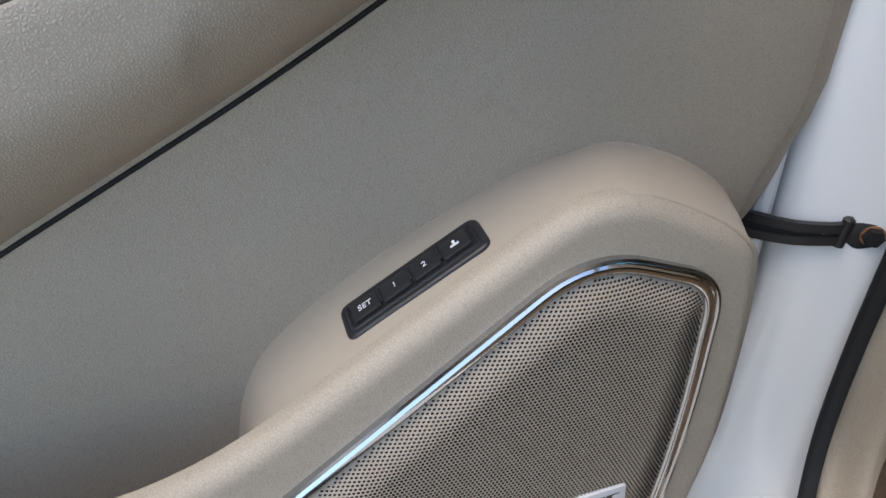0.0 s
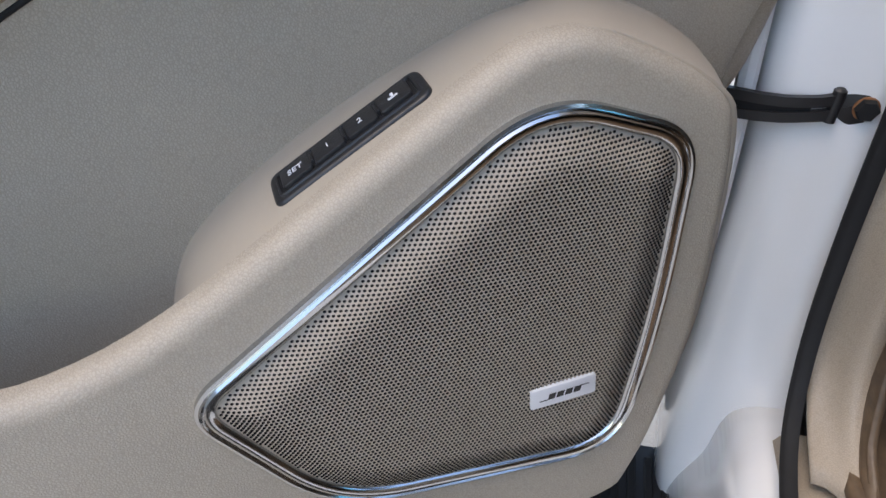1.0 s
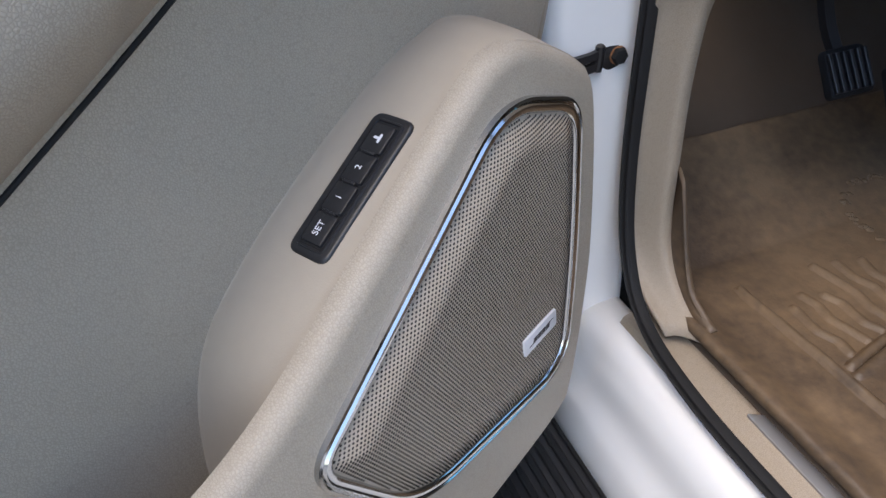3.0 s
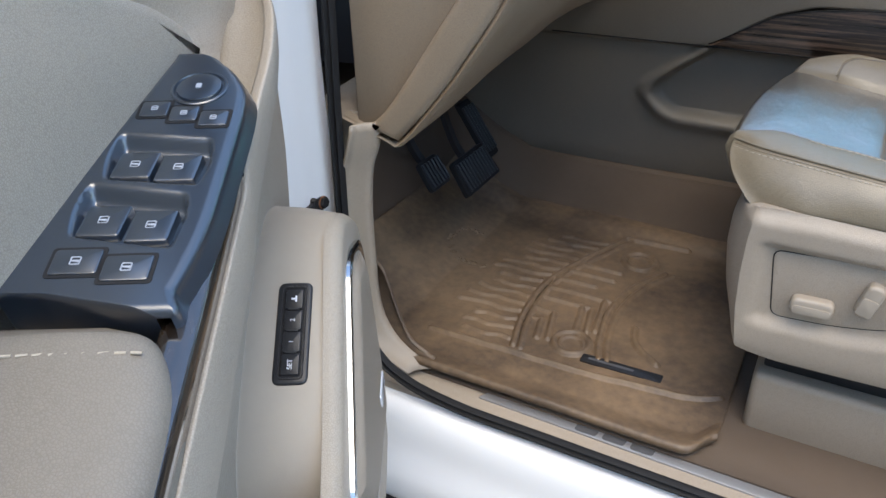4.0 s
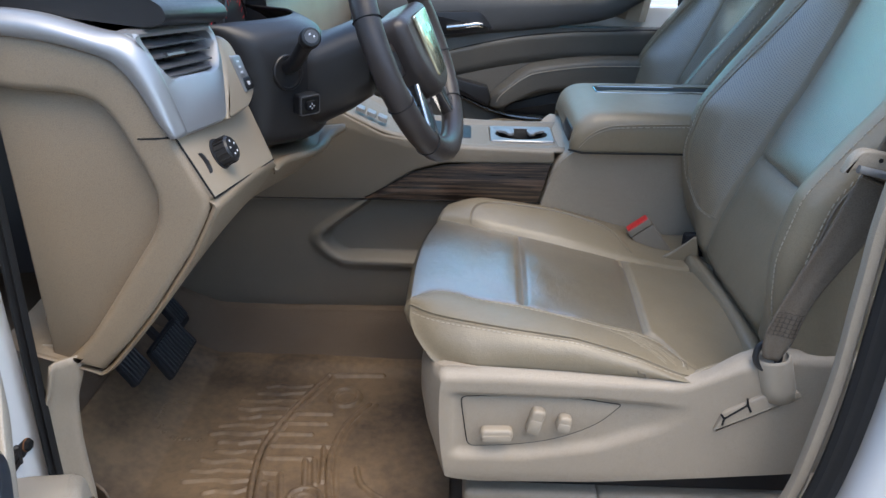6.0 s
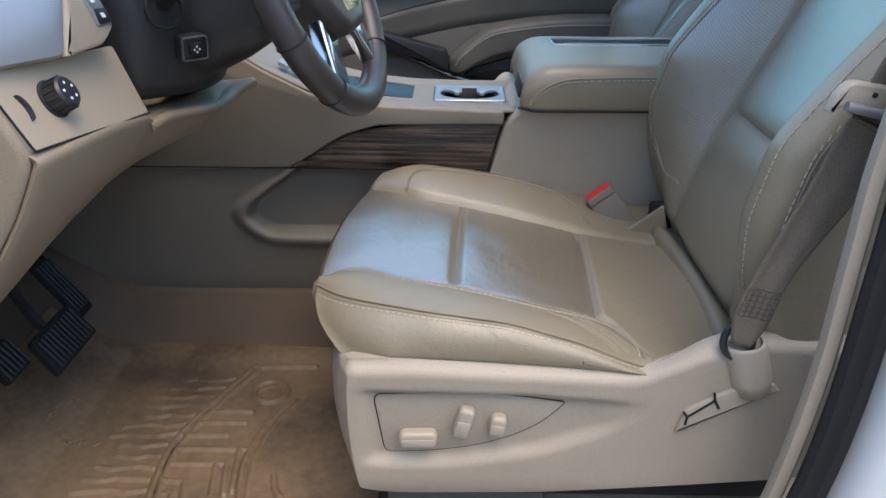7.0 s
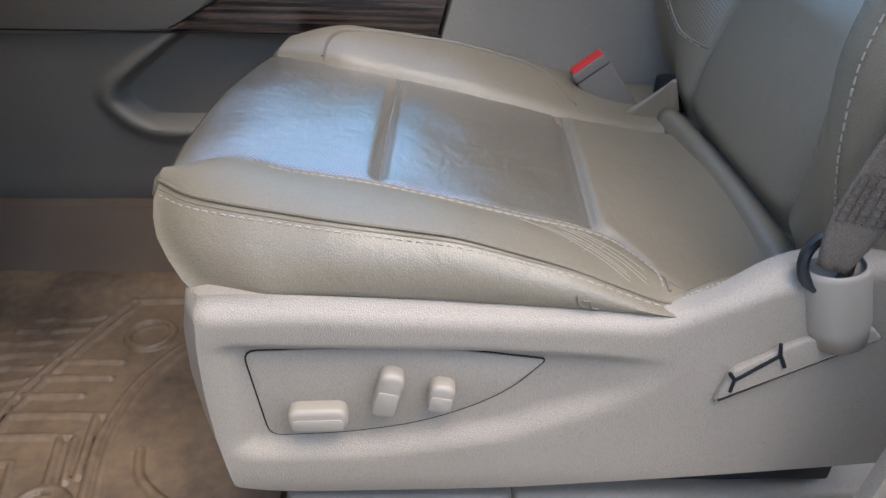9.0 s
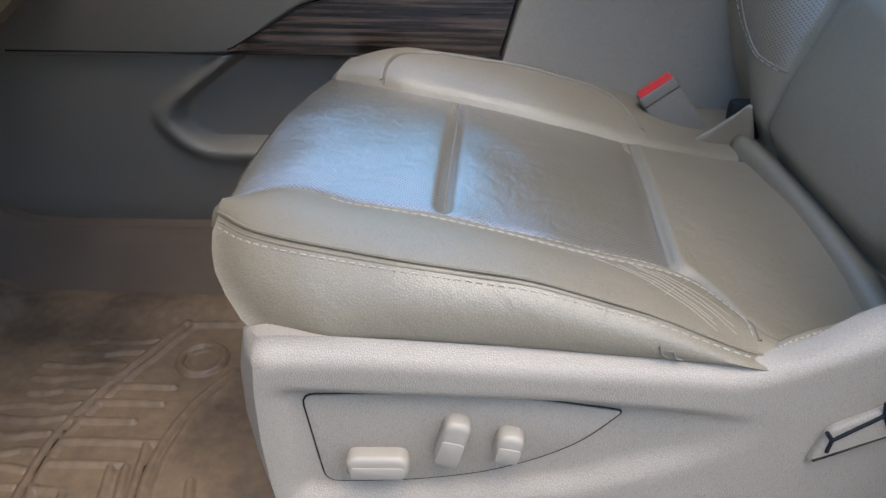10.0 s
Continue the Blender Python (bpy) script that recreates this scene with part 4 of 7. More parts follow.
def driver_seat():
    s = thing("power_seat", (0.35, 0.52, 0.58), label="beige leather power front seat beside the open doorway", category="seat", group="front seats")
    # cushion: top and skirt in one skin
    rows = []
    n_u = 210

    def foot_of(x_l):
        f = 1 - smooth(x_l / 0.18)
        z = lerp_list([0.0, 0.05, 0.12, 0.17, 0.25, 0.32, 0.39, 0.45, 0.66], [0.966, 0.973, 0.976, 0.976, 0.972, 0.968, 0.964, 0.961, 0.95], x_l)
        return Vector((x_l + 0.056 * f, 0.188 + 0.016 * (1 - smooth(x_l / 0.10)), z))
    def level(i):
        """Outline of one crosswise line of the cushion: ends and forward bow."""
        f = i / n_u
        k = f ** 1.25 * 8
        a = min(int(k), 7)
        t = k - a
        x_l, x_r = LX[a] * (1 - t) + LX[a + 1] * t, RX[a] * (1 - t) + RX[a + 1] * t
        return x_l, x_r, lerp_list(LX, LY, x_l), lerp_list(RX, RY, x_r), -0.0216 * (1 - f) ** 2

    def plain_x(line, y):
        x_l, x_r, yl, yr, bow = line
        v = (y - yl) / (yr - yl)
        return x_l * (1 - v) + x_r * v + bow * math.sin(math.pi * min(max(v, 0), 1))
    guides = []
    for seam_x in (cross_seam, rear_seam):
        i0 = min(range(n_u), key=lambda i: abs(plain_x(level(i), 0.5) - seam_x(0.5)))
        guides.append((i0, level(i0), seam_x))
    for i in range(n_u + 1):
        line = level(i)
        x_l, x_r, yl, yr, bow = line

        def across(y):
            x = plain_x(line, y)
            inside_y = smooth((y - yl) / 0.07) * smooth((yr - y) / 0.07)
            for i0, ref, seam_x in guides:
                x += (seam_x(y) - plain_x(ref, y)) * smooth(1 - abs(i - i0) / 16) * inside_y
            return x
        y1, y2 = 0.33, 0.68
        for _ in range(12):
            y1, y2 = max(near_seam(across(y1)), yl + 0.004), far_seam(across(y2))
        ys = [yl + (y1 - yl) * j / 36 for j in range(36)] + [y1 + (y2 - y1) * j / 80 for j in range(80)] + [y2 + (yr - y2) * j / 36 for j in range(37)]
        row = [Vector((across(y), y, cushion_top(across(y), y))) for y in ys]
        # skirt down to the base, on both flanks
        skirt = []
        p, foot = row[0], foot_of(x_l)
        for d, out in ((1.0, 0.0), (0.93, 0.005), (0.85, 0.008), (0.65, 0.012), (0.45, 0.014), (0.28, 0.012), (0.14, 0.008), (0.04, 0.002)):
            q = p.lerp(foot, d)
            skirt.append(Vector((q.x - out * (1 - smooth(x_l / 0.12)), q.y - out, q.z)))
        far = [Vector((p2.x, p2.y + o, p2.z - dz)) for p2, o, dz in ((row[-1], 0.006, 0.012), (row[-1], 0.010, 0.04), (row[-1], 0.004, 0.10))]
        rows.append(skirt + row + far)
    front = []
    for d, out in ((1.0, 0.022), (0.8, 0.006), (0.55, -0.006), (0.3, -0.012), (0.12, -0.008), (0.04, -0.002)):
        front.append([Vector((p.x + out * smooth((j - 6) / 10), p.y, p.z + (min(0.950, p.z) - p.z) * d * smooth((j - 4) / 8))) for j, p in enumerate(rows[0])])
    bm = sheet(front + rows)
    for fc in bm.faces:
        c = fc.calc_center_median()
        if -0.03 < c.x < rear_seam(c.y) and near_seam(c.x) < c.y < far_seam(c.x) and c.z > 0.955:
            fc.material_index = 1
    cu = part("cushion", bm, LEATHER, s, "creased beige leather seat cushion", sharp=60)
    cu.data.materials.append(PERFORATED)
    def top_line_of(path, r, mat, lift, name="seam"):
        part(name, tube([(x, y, cushion_top(x, y) + lift) for x, y in path], r, n=6), mat, cu)

    def top_stitch(path, gap, side, r=0.0008):
        """Single stitches beside a line drawn on the cushion."""
        P = [Vector(p) for p in path]
        run = [0.0]
        for p, q in zip(P, P[1:]):
            run.append(run[-1] + (q - p).length)
        xs2, ys2 = [p.x for p in P], [p.y for p in P]
        for j in range(int(run[-1] / gap)):
            e = [Vector((float(np.interp(t, run, xs2)), float(np.interp(t, run, ys2)))) for t in (j * gap, j * gap + gap * 0.62)]
            w = (e[1] - e[0]).normalized()
            off = Vector((-w.y, w.x)) * side
            part("stitch", tube([(p.x + off.x, p.y + off.y, cushion_top(p.x + off.x, p.y + off.y) + 0.0003) for p in e], r, n=5), STITCH, cu)
    arch = [tuple(p)[:2] for p in spline([(0.104, 0.714, 0), (0.109, 0.745, 0), (0.128, 0.772, 0), (0.165, 0.787, 0), (0.22, 0.795, 0), (0.30, 0.797, 0), (0.38, 0.782, 0), (0.435, 0.745, 0), (0.462, 0.690, 0)], 6)]
    top_line_of(arch, 0.0022, LEATHER, 0.0008)
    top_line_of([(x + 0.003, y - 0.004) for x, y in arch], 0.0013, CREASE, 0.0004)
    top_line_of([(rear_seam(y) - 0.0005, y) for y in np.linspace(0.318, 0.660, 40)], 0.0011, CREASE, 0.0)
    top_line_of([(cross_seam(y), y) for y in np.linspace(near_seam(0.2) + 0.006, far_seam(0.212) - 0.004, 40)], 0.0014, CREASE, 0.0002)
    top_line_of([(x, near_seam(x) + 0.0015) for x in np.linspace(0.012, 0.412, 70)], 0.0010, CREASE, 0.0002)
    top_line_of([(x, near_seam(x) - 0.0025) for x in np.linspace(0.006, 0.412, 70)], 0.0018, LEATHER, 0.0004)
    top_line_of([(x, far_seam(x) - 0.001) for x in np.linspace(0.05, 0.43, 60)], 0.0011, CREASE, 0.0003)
    top_stitch([(x, near_seam(x)) for x in np.linspace(0.21, 0.41, 40)], 0.0088, -0.006, 0.0006)
    # second seam of the outer bolster, sweeping round its rear end
    inner = [tuple(p)[:2] for p in spline([(0.079, 0.360, 0), (0.090, 0.349, 0), (0.130, 0.327, 0), (0.204, 0.312, 0), (0.268, 0.297, 0), (0.339, 0.291, 0), (0.398, 0.293, 0), (0.434, 0.287, 0), (0.452, 0.266, 0), (0.4605, 0.238, 0), (0.459, 0.205, 0)], 6)]
    top_line_of(inner, 0.0015, LEATHER, 0.0004)
    top_line_of([(x + 0.0015, y + 0.002) for x, y in inner[4:]], 0.0007, CREASE, 0.0002)
    top_stitch(inner[8:], 0.0088, -0.005)
    flap = []
    for y in np.linspace(0.22, 0.70, 16):
        x = 0.585 + 0.02 * math.sin((y - 0.22) * 6)
        flap.append([(x - 0.003, y, 0.925), (x, y, 0.940), (x + 0.007, y, 0.948), (x + 0.018, y, 0.948), (x + 0.032, y, 0.940), (x + 0.05, y, 0.925)])
    part("rear_flap", sheet(fair(flap, 3, 2)), LEATHER, cu, solid=0.003)
    # piping along the outer seam and stitches beside it
    pipe = [Vector((x, lerp_list(LX, LY, x) - 0.001, lerp_list(LX, LZ, x) + 0.001)) for x in np.linspace(0.0, 0.457, 40)]
    part("piping", tube(pipe, 0.0019, n=7), LEATHER, cu)
    def below(x, d):
        p = Vector((x, lerp_list(LX, LY, x), lerp_list(LX, LZ, x)))
        foot = foot_of(x)
        out = float(np.interp(d, [0.0, 0.04, 0.14, 0.28], [0.0, 0.002, 0.008, 0.012]))
        q = p.lerp(foot, d)
        return Vector((q.x - out * (1 - smooth(x / 0.12)), q.y - out - 0.0004, q.z))
    for k in range(54):
        x = 0.004 + k * 0.0084
        part("stitch", tube([below(x, 0.10), below(x + 0.0026, 0.095), below(x + 0.0052, 0.10)], 0.0008, n=5), STITCH, cu)
    part("welt", tube([below(x, 0.055) for x in np.linspace(0.002, 0.45, 40)], 0.0009, n=6), LEATHER, cu)
    for pts in (((0.372, 0.004), (0.374, -0.003), (0.379, -0.006)), ((0.378, 0.000), (0.383, 0.001), (0.386, -0.005), (0.391, -0.005))):
        part("nick", tube([below(x, 0.55) + Vector((0, -0.0012, z)) for x, z in pts], 0.0009, n=5), CREASE, cu)
    # worn creases fanning over the bolster's rear end
    rng = random.Random(7)
    for k in range(8):
        f = 0.12 + 0.78 * (k + 0.5 * rng.random()) / 7.5
        pts = []
        for m in range(9):
            v = m / 8
            a = Vector((0.300 + 0.142 * v, 0))
            near, far = lerp_list(LX, LY, a.x + 0.008) + 0.004, lerp_list([0.30, 0.40, 0.434, 0.452], [0.289, 0.288, 0.278, 0.256], a.x)
            y = far + (near - far) * min(1.0, max(0.0, (v - 0.9 + f) * 1.25)) * (0.35 + 0.65 * v)
            if near + 0.002 < y < far - 0.002:
                pts.append((a.x + 0.003 * (rng.random() - 0.5), y + 0.0042 * (rng.random() - 0.5)))
        if len(pts) > 3:
            cut = rng.randint(0, 1)
            top_line_of([tuple(p)[:2] for p in spline([(x, y, 0) for x, y in pts[cut:]], 3)], 0.00045, WRINKLE, 0.00005, "crease")
    for k in range(9):
        x0, v = 0.375 + 0.06 * rng.random(), 0.25 + 0.6 * rng.random()
        near, far = lerp_list(LX, LY, x0), lerp_list(SX, SY, x0) - 0.03
        y0 = near + (far - near) * v
        top_line_of([(x0, y0), (x0 + 0.004, y0 + 0.005), (x0 + 0.006 + 0.004 * rng.random(), y0 + 0.012)], 0.0004, WRINKLE, 0.00005, "crease")
    roll = spline([(0.462, 0.198, 0.957), (0.480, 0.204, 0.965), (0.505, 0.212, 0.970), (0.535, 0.222, 0.972), (0.56, 0.245, 0.966)], 5)
    part("rear_roll", tube(roll, 0.0075, n=10), LEATHER, cu)
    for k in range(1, len(roll) - 1):
        p, w = roll[k], (roll[k + 1] - roll[k]) * 0.55
        part("stitch", tube([p + Vector((0, -0.0022, 0.0073)), p + w + Vector((0, -0.0022, 0.0073))], 0.0009, n=5), STITCH, cu)
    # leather corner tucked between cushion and backrest
    fl = [[(0.538, 0.712, 0.905), (0.58, 0.706, 0.90), (0.624, 0.698, 0.90)], [(0.538, 0.708, 0.933), (0.582, 0.704, 0.930), (0.622, 0.697, 0.926)], [(0.562, 0.706, 0.953), (0.592, 0.704, 0.951), (0.618, 0.698, 0.947)], [(0.585, 0.705, 0.972), (0.600, 0.703, 0.971), (0.613, 0.700, 0.969)], [(0.604, 0.704, 0.989), (0.606, 0.704, 0.990), (0.608, 0.703, 0.990)]]
    part("corner_flap", sheet(fair(fl, 3, 3)), LEATHER, cu, solid=0.004)
    # Black box fills the opening behind the cushion, giving its shade as colour.
    part("corner_gap_shade", box((0.590, 0.725, 0.86), (0.690, 0.75, 0.985), 0.008), RUBBER, s)
    # plastic base
    plan = [(0.075, 0.70), (0.050, 0.50), (0.036, 0.38), (0.031, 0.30), (0.034, 0.248), (0.044, 0.208), (0.060, 0.182)]
    cols = [tuple(p) for p in spline([(a, b, 0) for a, b in plan], 4)]
    n_side = 70
    for k in range(1, n_side + 1):
        cols.append((0.060 + 0.66 * k / n_side, None, 0))
    rows = []
    for i in range(49):
        f = i / 48
        row = []
        for c in cols:
            x = c[0]
            top = lerp_list([0.02, 0.08, 0.14, 0.45, 0.475, 0.54, 0.60, 0.72], [0.974, 0.979, 0.978, 0.966, 0.971, 1.012, 1.027, 1.022], x)
            bot = lerp_list([0.018, 0.04, 0.07, 0.12, 0.32, 0.66, 0.75], [0.800, 0.775, 0.757, 0.749, 0.757, 0.793, 0.805], x)
            if c[1] is not None:
                top -= 0.014 * min(1.0, (c[1] - 0.182) / 0.05)
            z = top + (bot - top) * f
            if c[1] is None:
                y = shield_y(x, z)
                row.append((x, y, z))
            else:
                lean = lerp_list([0.0, 0.22, 0.45, 0.70, 1.0], [0.0, -0.010, -0.011, -0.004, 0.016], f)
                y = c[1] + (shield_y(0.06, z) - 0.182) * max(0, 1 - (c[1] - 0.182) / 0.06)
                row.append((x + lean * max(0.0, 1 - (x - 0.031) / 0.05), y, z))
        rows.append(row)
    top_in = [(p[0] + 0.004, p[1] + 0.02, p[2] - 0.002) for p in rows[0]]
    base = part("seat_base", sheet([top_in] + rows), PLASTIC, s, "beige plastic seat base", sharp=55)
    # switch panel and its three switches
    out = [(0.091, 0.921), (0.105, 0.822), (0.177, 0.826), (0.24, 0.838), (0.288, 0.857), (0.325, 0.880), (0.353, 0.913), (0.271, 0.925), (0.18, 0.926)]
    out = rounded(out, [0.012, 0.012, 0.03, 0.03, 0.03, 0.02, 0.004, 0.03, 0.03], 4)
    part("switch_gap", prism(inset(out, -0.0016), lambda a, b, d: (a, 0.1835 - d, b), 0.0012), RUBBER, base)
    pan = part("switch_panel", prism(out, lambda a, b, d: (a, 0.1835 - d, b), 0.0025, 0.001), PLASTIC, base)
    def knob(a, b, w, h, tilt, deep):
        c, sn = math.cos(radians(tilt)), math.sin(radians(tilt))
        o = rounded([(-w, -h), (w, -h), (w, h), (-w, h)], min(w, h) * 0.9, 5)
        kn = part("seat_switch", prism(o, lambda p, q, d: (a + p * c - q * sn, 0.182 - d, b + p * sn + q * c), deep, 0.005, 3), SMOOTH, pan)
        low = rounded([(-w * 0.86, -h * 0.84), (w * 0.86, -h * 0.84), (w * 0.86, h * 0.22), (-w * 0.86, h * 0.22)], min(w, h) * 0.4, 4)
        part("finger_ledge", prism(low, lambda p, q, d: (a + p * c - q * sn, 0.182 - deep + 0.001 - d, b + p * sn + q * c), 0.0018, 0.0008), SMOOTH, kn)
    knob(0.152, 0.853, 0.027, 0.0125, 2, 0.016)
    knob(0.215, 0.882, 0.0115, 0.025, -14, 0.016)
    knob(0.262, 0.879, 0.0115, 0.0155, -10, 0.016)
    # belt anchor housing
    led = rounded([(0.503, 0.877), (0.512, 0.915), (0.566, 0.950), (0.622, 0.962), (0.634, 0.950), (0.60, 0.930)], 0.006)
    cov = part("anchor_cover", prism(led, lambda a, b, d: (a, 0.176 - d, b), 0.012, 0.004, 3), PLASTIC, base)
    for a, b in (((0.516, 0.906), (0.549, 0.934)), ((0.549, 0.934), (0.546, 0.946)), ((0.549, 0.934), (0.556, 0.921)), ((0.516, 0.906), (0.510, 0.914)), ((0.516, 0.906), (0.515, 0.893))):
        part("slit", tube([(a[0], 0.1635, a[1]), (b[0], 0.1635, b[1])], 0.0018, n=6, up=(0, 1, 0)), RUBBER, cov)
    rows = []
    for f, dz in ((0, 0), (0.25, 0), (0.6, 0), (0.92, 0), (1.0, 0)):
        cx, cz = 0.600 - 0.024 * f, 0.944 + 0.076 * f
        w = 0.0275 - (0.004 if f in (0, 1.0) else 0)
        rows.append([(cx + w * math.cos(a) , 0.176 + 0.023 * math.sin(a), cz + 0.2 * w * math.cos(a)) for a in np.linspace(0, 2 * math.pi, 20, endpoint=False)])
    bm = sheet(rows, closed_u=True)
    part("anchor_sleeve", bm, SMOOTH, base, solid=0.002)
    # pedestal covers between base and floor
    part("track_cover", box((0.10, 0.215, 0.575), (0.345, 0.40, 0.690), 0.012, 3), PLASTIC, s)
    part("rear_track_cover", box((0.345, 0.225, 0.575), (0.80, 0.40, 0.682), 0.012, 3), PLASTIC, s)
    # Solid black box draws the shadow gap under the seat base.
    part("track_gap_shade", box((0.11, 0.24, 0.69), (0.70, 0.80, 0.77), 0.004), BLACK, s)
    part("underframe", box((0.08, 0.25, 0.74), (0.70, 0.80, 0.885), 0.01), BLACK, s)
    # backrest
    zs = [0.93, 0.97, 1.03, 1.10, 1.17, 1.27, 1.35, 1.43, 1.50, 1.58, 1.63, 1.655]
    xb = [0.640, 0.616, 0.588, 0.570, 0.563, 0.583, 0.637, 0.697, 0.748, 0.80, 0.835, 0.87]
    xc = [0.622, 0.626, 0.638, 0.662, 0.694, 0.738, 0.775, 0.806, 0.83, 0.85, 0.87, 0.89]

    def narrow(z):
        return 0.0 if z < 1.45 else 0.05 * ((z - 1.45) / 0.2) ** 2

    def profile(z):
        """Level line of the backrest's leather, from the doorway's flank to the far one."""
        b, c = lerp_list(zs, xb, z), lerp_list(zs, xc, z)
        c = max(c, b + 0.012) if z < 1.6 else c
        f = b + 0.016 * smooth((1.62 - z) / 0.2)
        w = narrow(z)
        dip = 0.010 * math.exp(-((z - 1.190) / 0.006) ** 2) - 0.006 * math.exp(-((z - 1.150) / 0.03) ** 2) - 0.004 * math.exp(-((z - 1.230) / 0.03) ** 2)
        pts = [(0.205 + w, b + 0.16), (0.186 + w, b + 0.10), (0.181 + w, b + 0.055), (0.187 + w, b + 0.026), (0.200 + w, b + 0.008), (0.222 + w, b), (0.252 + w, b + 0.007), (0.300 + w, (b + c) / 2 - 0.012), (0.338 + w, c - 0.008), (0.348 + w, c + 0.008),
               (0.365 + w, c - 0.006 + dip * 0.5), (0.42, c - 0.010 + dip), (0.515, c - 0.012 + dip), (0.61, c - 0.010 + dip), (0.665 - w, c - 0.006 + dip * 0.5), (0.682 - w, c + 0.008), (0.692 - w, c - 0.008), (0.73 - w, (f + c) / 2 - 0.012), (0.780 - w, f + 0.007), (0.812 - w, f), (0.833 - w, f + 0.008), (0.845 - w, f + 0.026),
               (0.851 - w, f + 0.055), (0.847 - w, f + 0.10), (0.83 - w, f + 0.16)]
        return spline([(x, y, z) for y, x in pts], 3)

    def face_x(y, z):
        """Depth of the front of the backrest at a width and height."""
        line = profile(z)[6:-6]
        return float(np.interp(y, [p.y for p in line], [p.x for p in line]))
    rows = [profile(float(q)) for q in np.linspace(0.93, 1.655, 90)]
    rows2 = [row + [Vector((row[-1].x + 0.01, row[-1].y - 0.06, row[-1].z)), Vector((row[0].x + 0.01, row[0].y + 0.06, row[0].z))] for row in rows]
    bm = sheet(rows2, closed_u=True)
    bm.verts.ensure_lookup_table()
    k = len(rows2[0])
    bm.faces.new([bm.verts[i] for i in range(len(bm.verts) - k, len(bm.verts))])
    for fc in bm.faces:
        m = fc.calc_center_median()
        edge = lerp_list([1.03, 1.07, 1.15, 1.25, 1.35, 1.6], [0.690, 0.755, 0.785, 0.782, 0.775, 0.74], m.z)
        if m.z > 1.045 and (0.69 < m.y < edge or 0.345 > m.y > 1.03 - edge) or m.z > 1.19 and 0.352 < m.y < 0.678:
            fc.material_index = 1
    bk = part("backrest", bm, LEATHER, s, "beige leather backrest with deep side bolsters", sharp=60)
    bk.data.materials.append(PERFORATED_BACK)

    def back_seam(path, r, mat, lift=0.0008):
        part("seam", tube([(face_x(y, z) - lift, y, z) for y, z in path], r, n=6, up=(0, 1, 0)), mat, bk)

    def back_stitch(path, gap, mat=STITCH, r=0.0011):
        """Single stitches along a line drawn on the backrest."""
        P = [Vector(p) for p in path]
        run = [0.0]
        for p, q in zip(P, P[1:]):
            run.append(run[-1] + (q - p).length)
        ys, zs2 = [p.x for p in P], [p.y for p in P]
        for j in range(int(run[-1] / gap)):
            ends = [(float(np.interp(t, run, ys)), float(np.interp(t, run, zs2))) for t in (j * gap, j * gap + gap * 0.66)]
            part("stitch", tube([(face_x(y, z) - 0.0013, y, z) for y, z in ends], r, n=5, up=(0, 1, 0)), mat, bk)
    tops = [float(q) for q in np.linspace(1.04, 1.60, 40)]
    leaf = [tuple(p)[:2] for p in spline([(0.688, 1.040, 0), (0.735, 1.055, 0), (0.770, 1.085, 0), (0.787, 1.15, 0), (0.784, 1.25, 0), (0.776, 1.35, 0), (0.765, 1.45, 0), (0.735, 1.60, 0)], 6)]
    for flip in (False, True):
        side = (lambda y: 1.03 - y) if flip else (lambda y: y)
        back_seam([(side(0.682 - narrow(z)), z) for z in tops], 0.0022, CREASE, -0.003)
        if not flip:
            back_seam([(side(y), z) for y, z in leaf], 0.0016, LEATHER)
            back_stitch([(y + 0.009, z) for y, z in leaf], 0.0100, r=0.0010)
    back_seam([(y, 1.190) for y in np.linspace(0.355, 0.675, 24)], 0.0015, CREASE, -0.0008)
    # sewn edge of the outer bolster, and the second seam down its flank
    crest = [(0.212 + narrow(z), z) for z in np.linspace(1.045, 1.60, 40)]
    back_stitch(crest, 0.0092, r=0.0010)
    flank = [(lerp_list(zs, xb, z) + 0.036, 0.1832 + narrow(z), z) for z in np.linspace(1.12, 1.60, 44)]
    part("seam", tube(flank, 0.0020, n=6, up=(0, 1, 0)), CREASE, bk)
    for p in flank[:-1]:
        part("stitch", tube([(p[0] - 0.006, p[1] - 0.0003, p[2]), (p[0] - 0.0045, p[1] - 0.0003, p[2] + 0.007)], 0.0011, n=5, up=(0, 1, 0)), STITCH, bk)
    part("side_carrier", prism(rounded([(0.62, 0.96), (0.74, 0.98), (0.80, 1.10), (0.70, 1.12)], 0.02), lambda a, b, d: (a, 0.20 + d, b), 0.03, 0.006), PLASTIC, s)
    return s


seat = driver_seat()
copy_thing(seat, Matrix.Translation((0.44, 0.52 + 1.0, 0.51)))


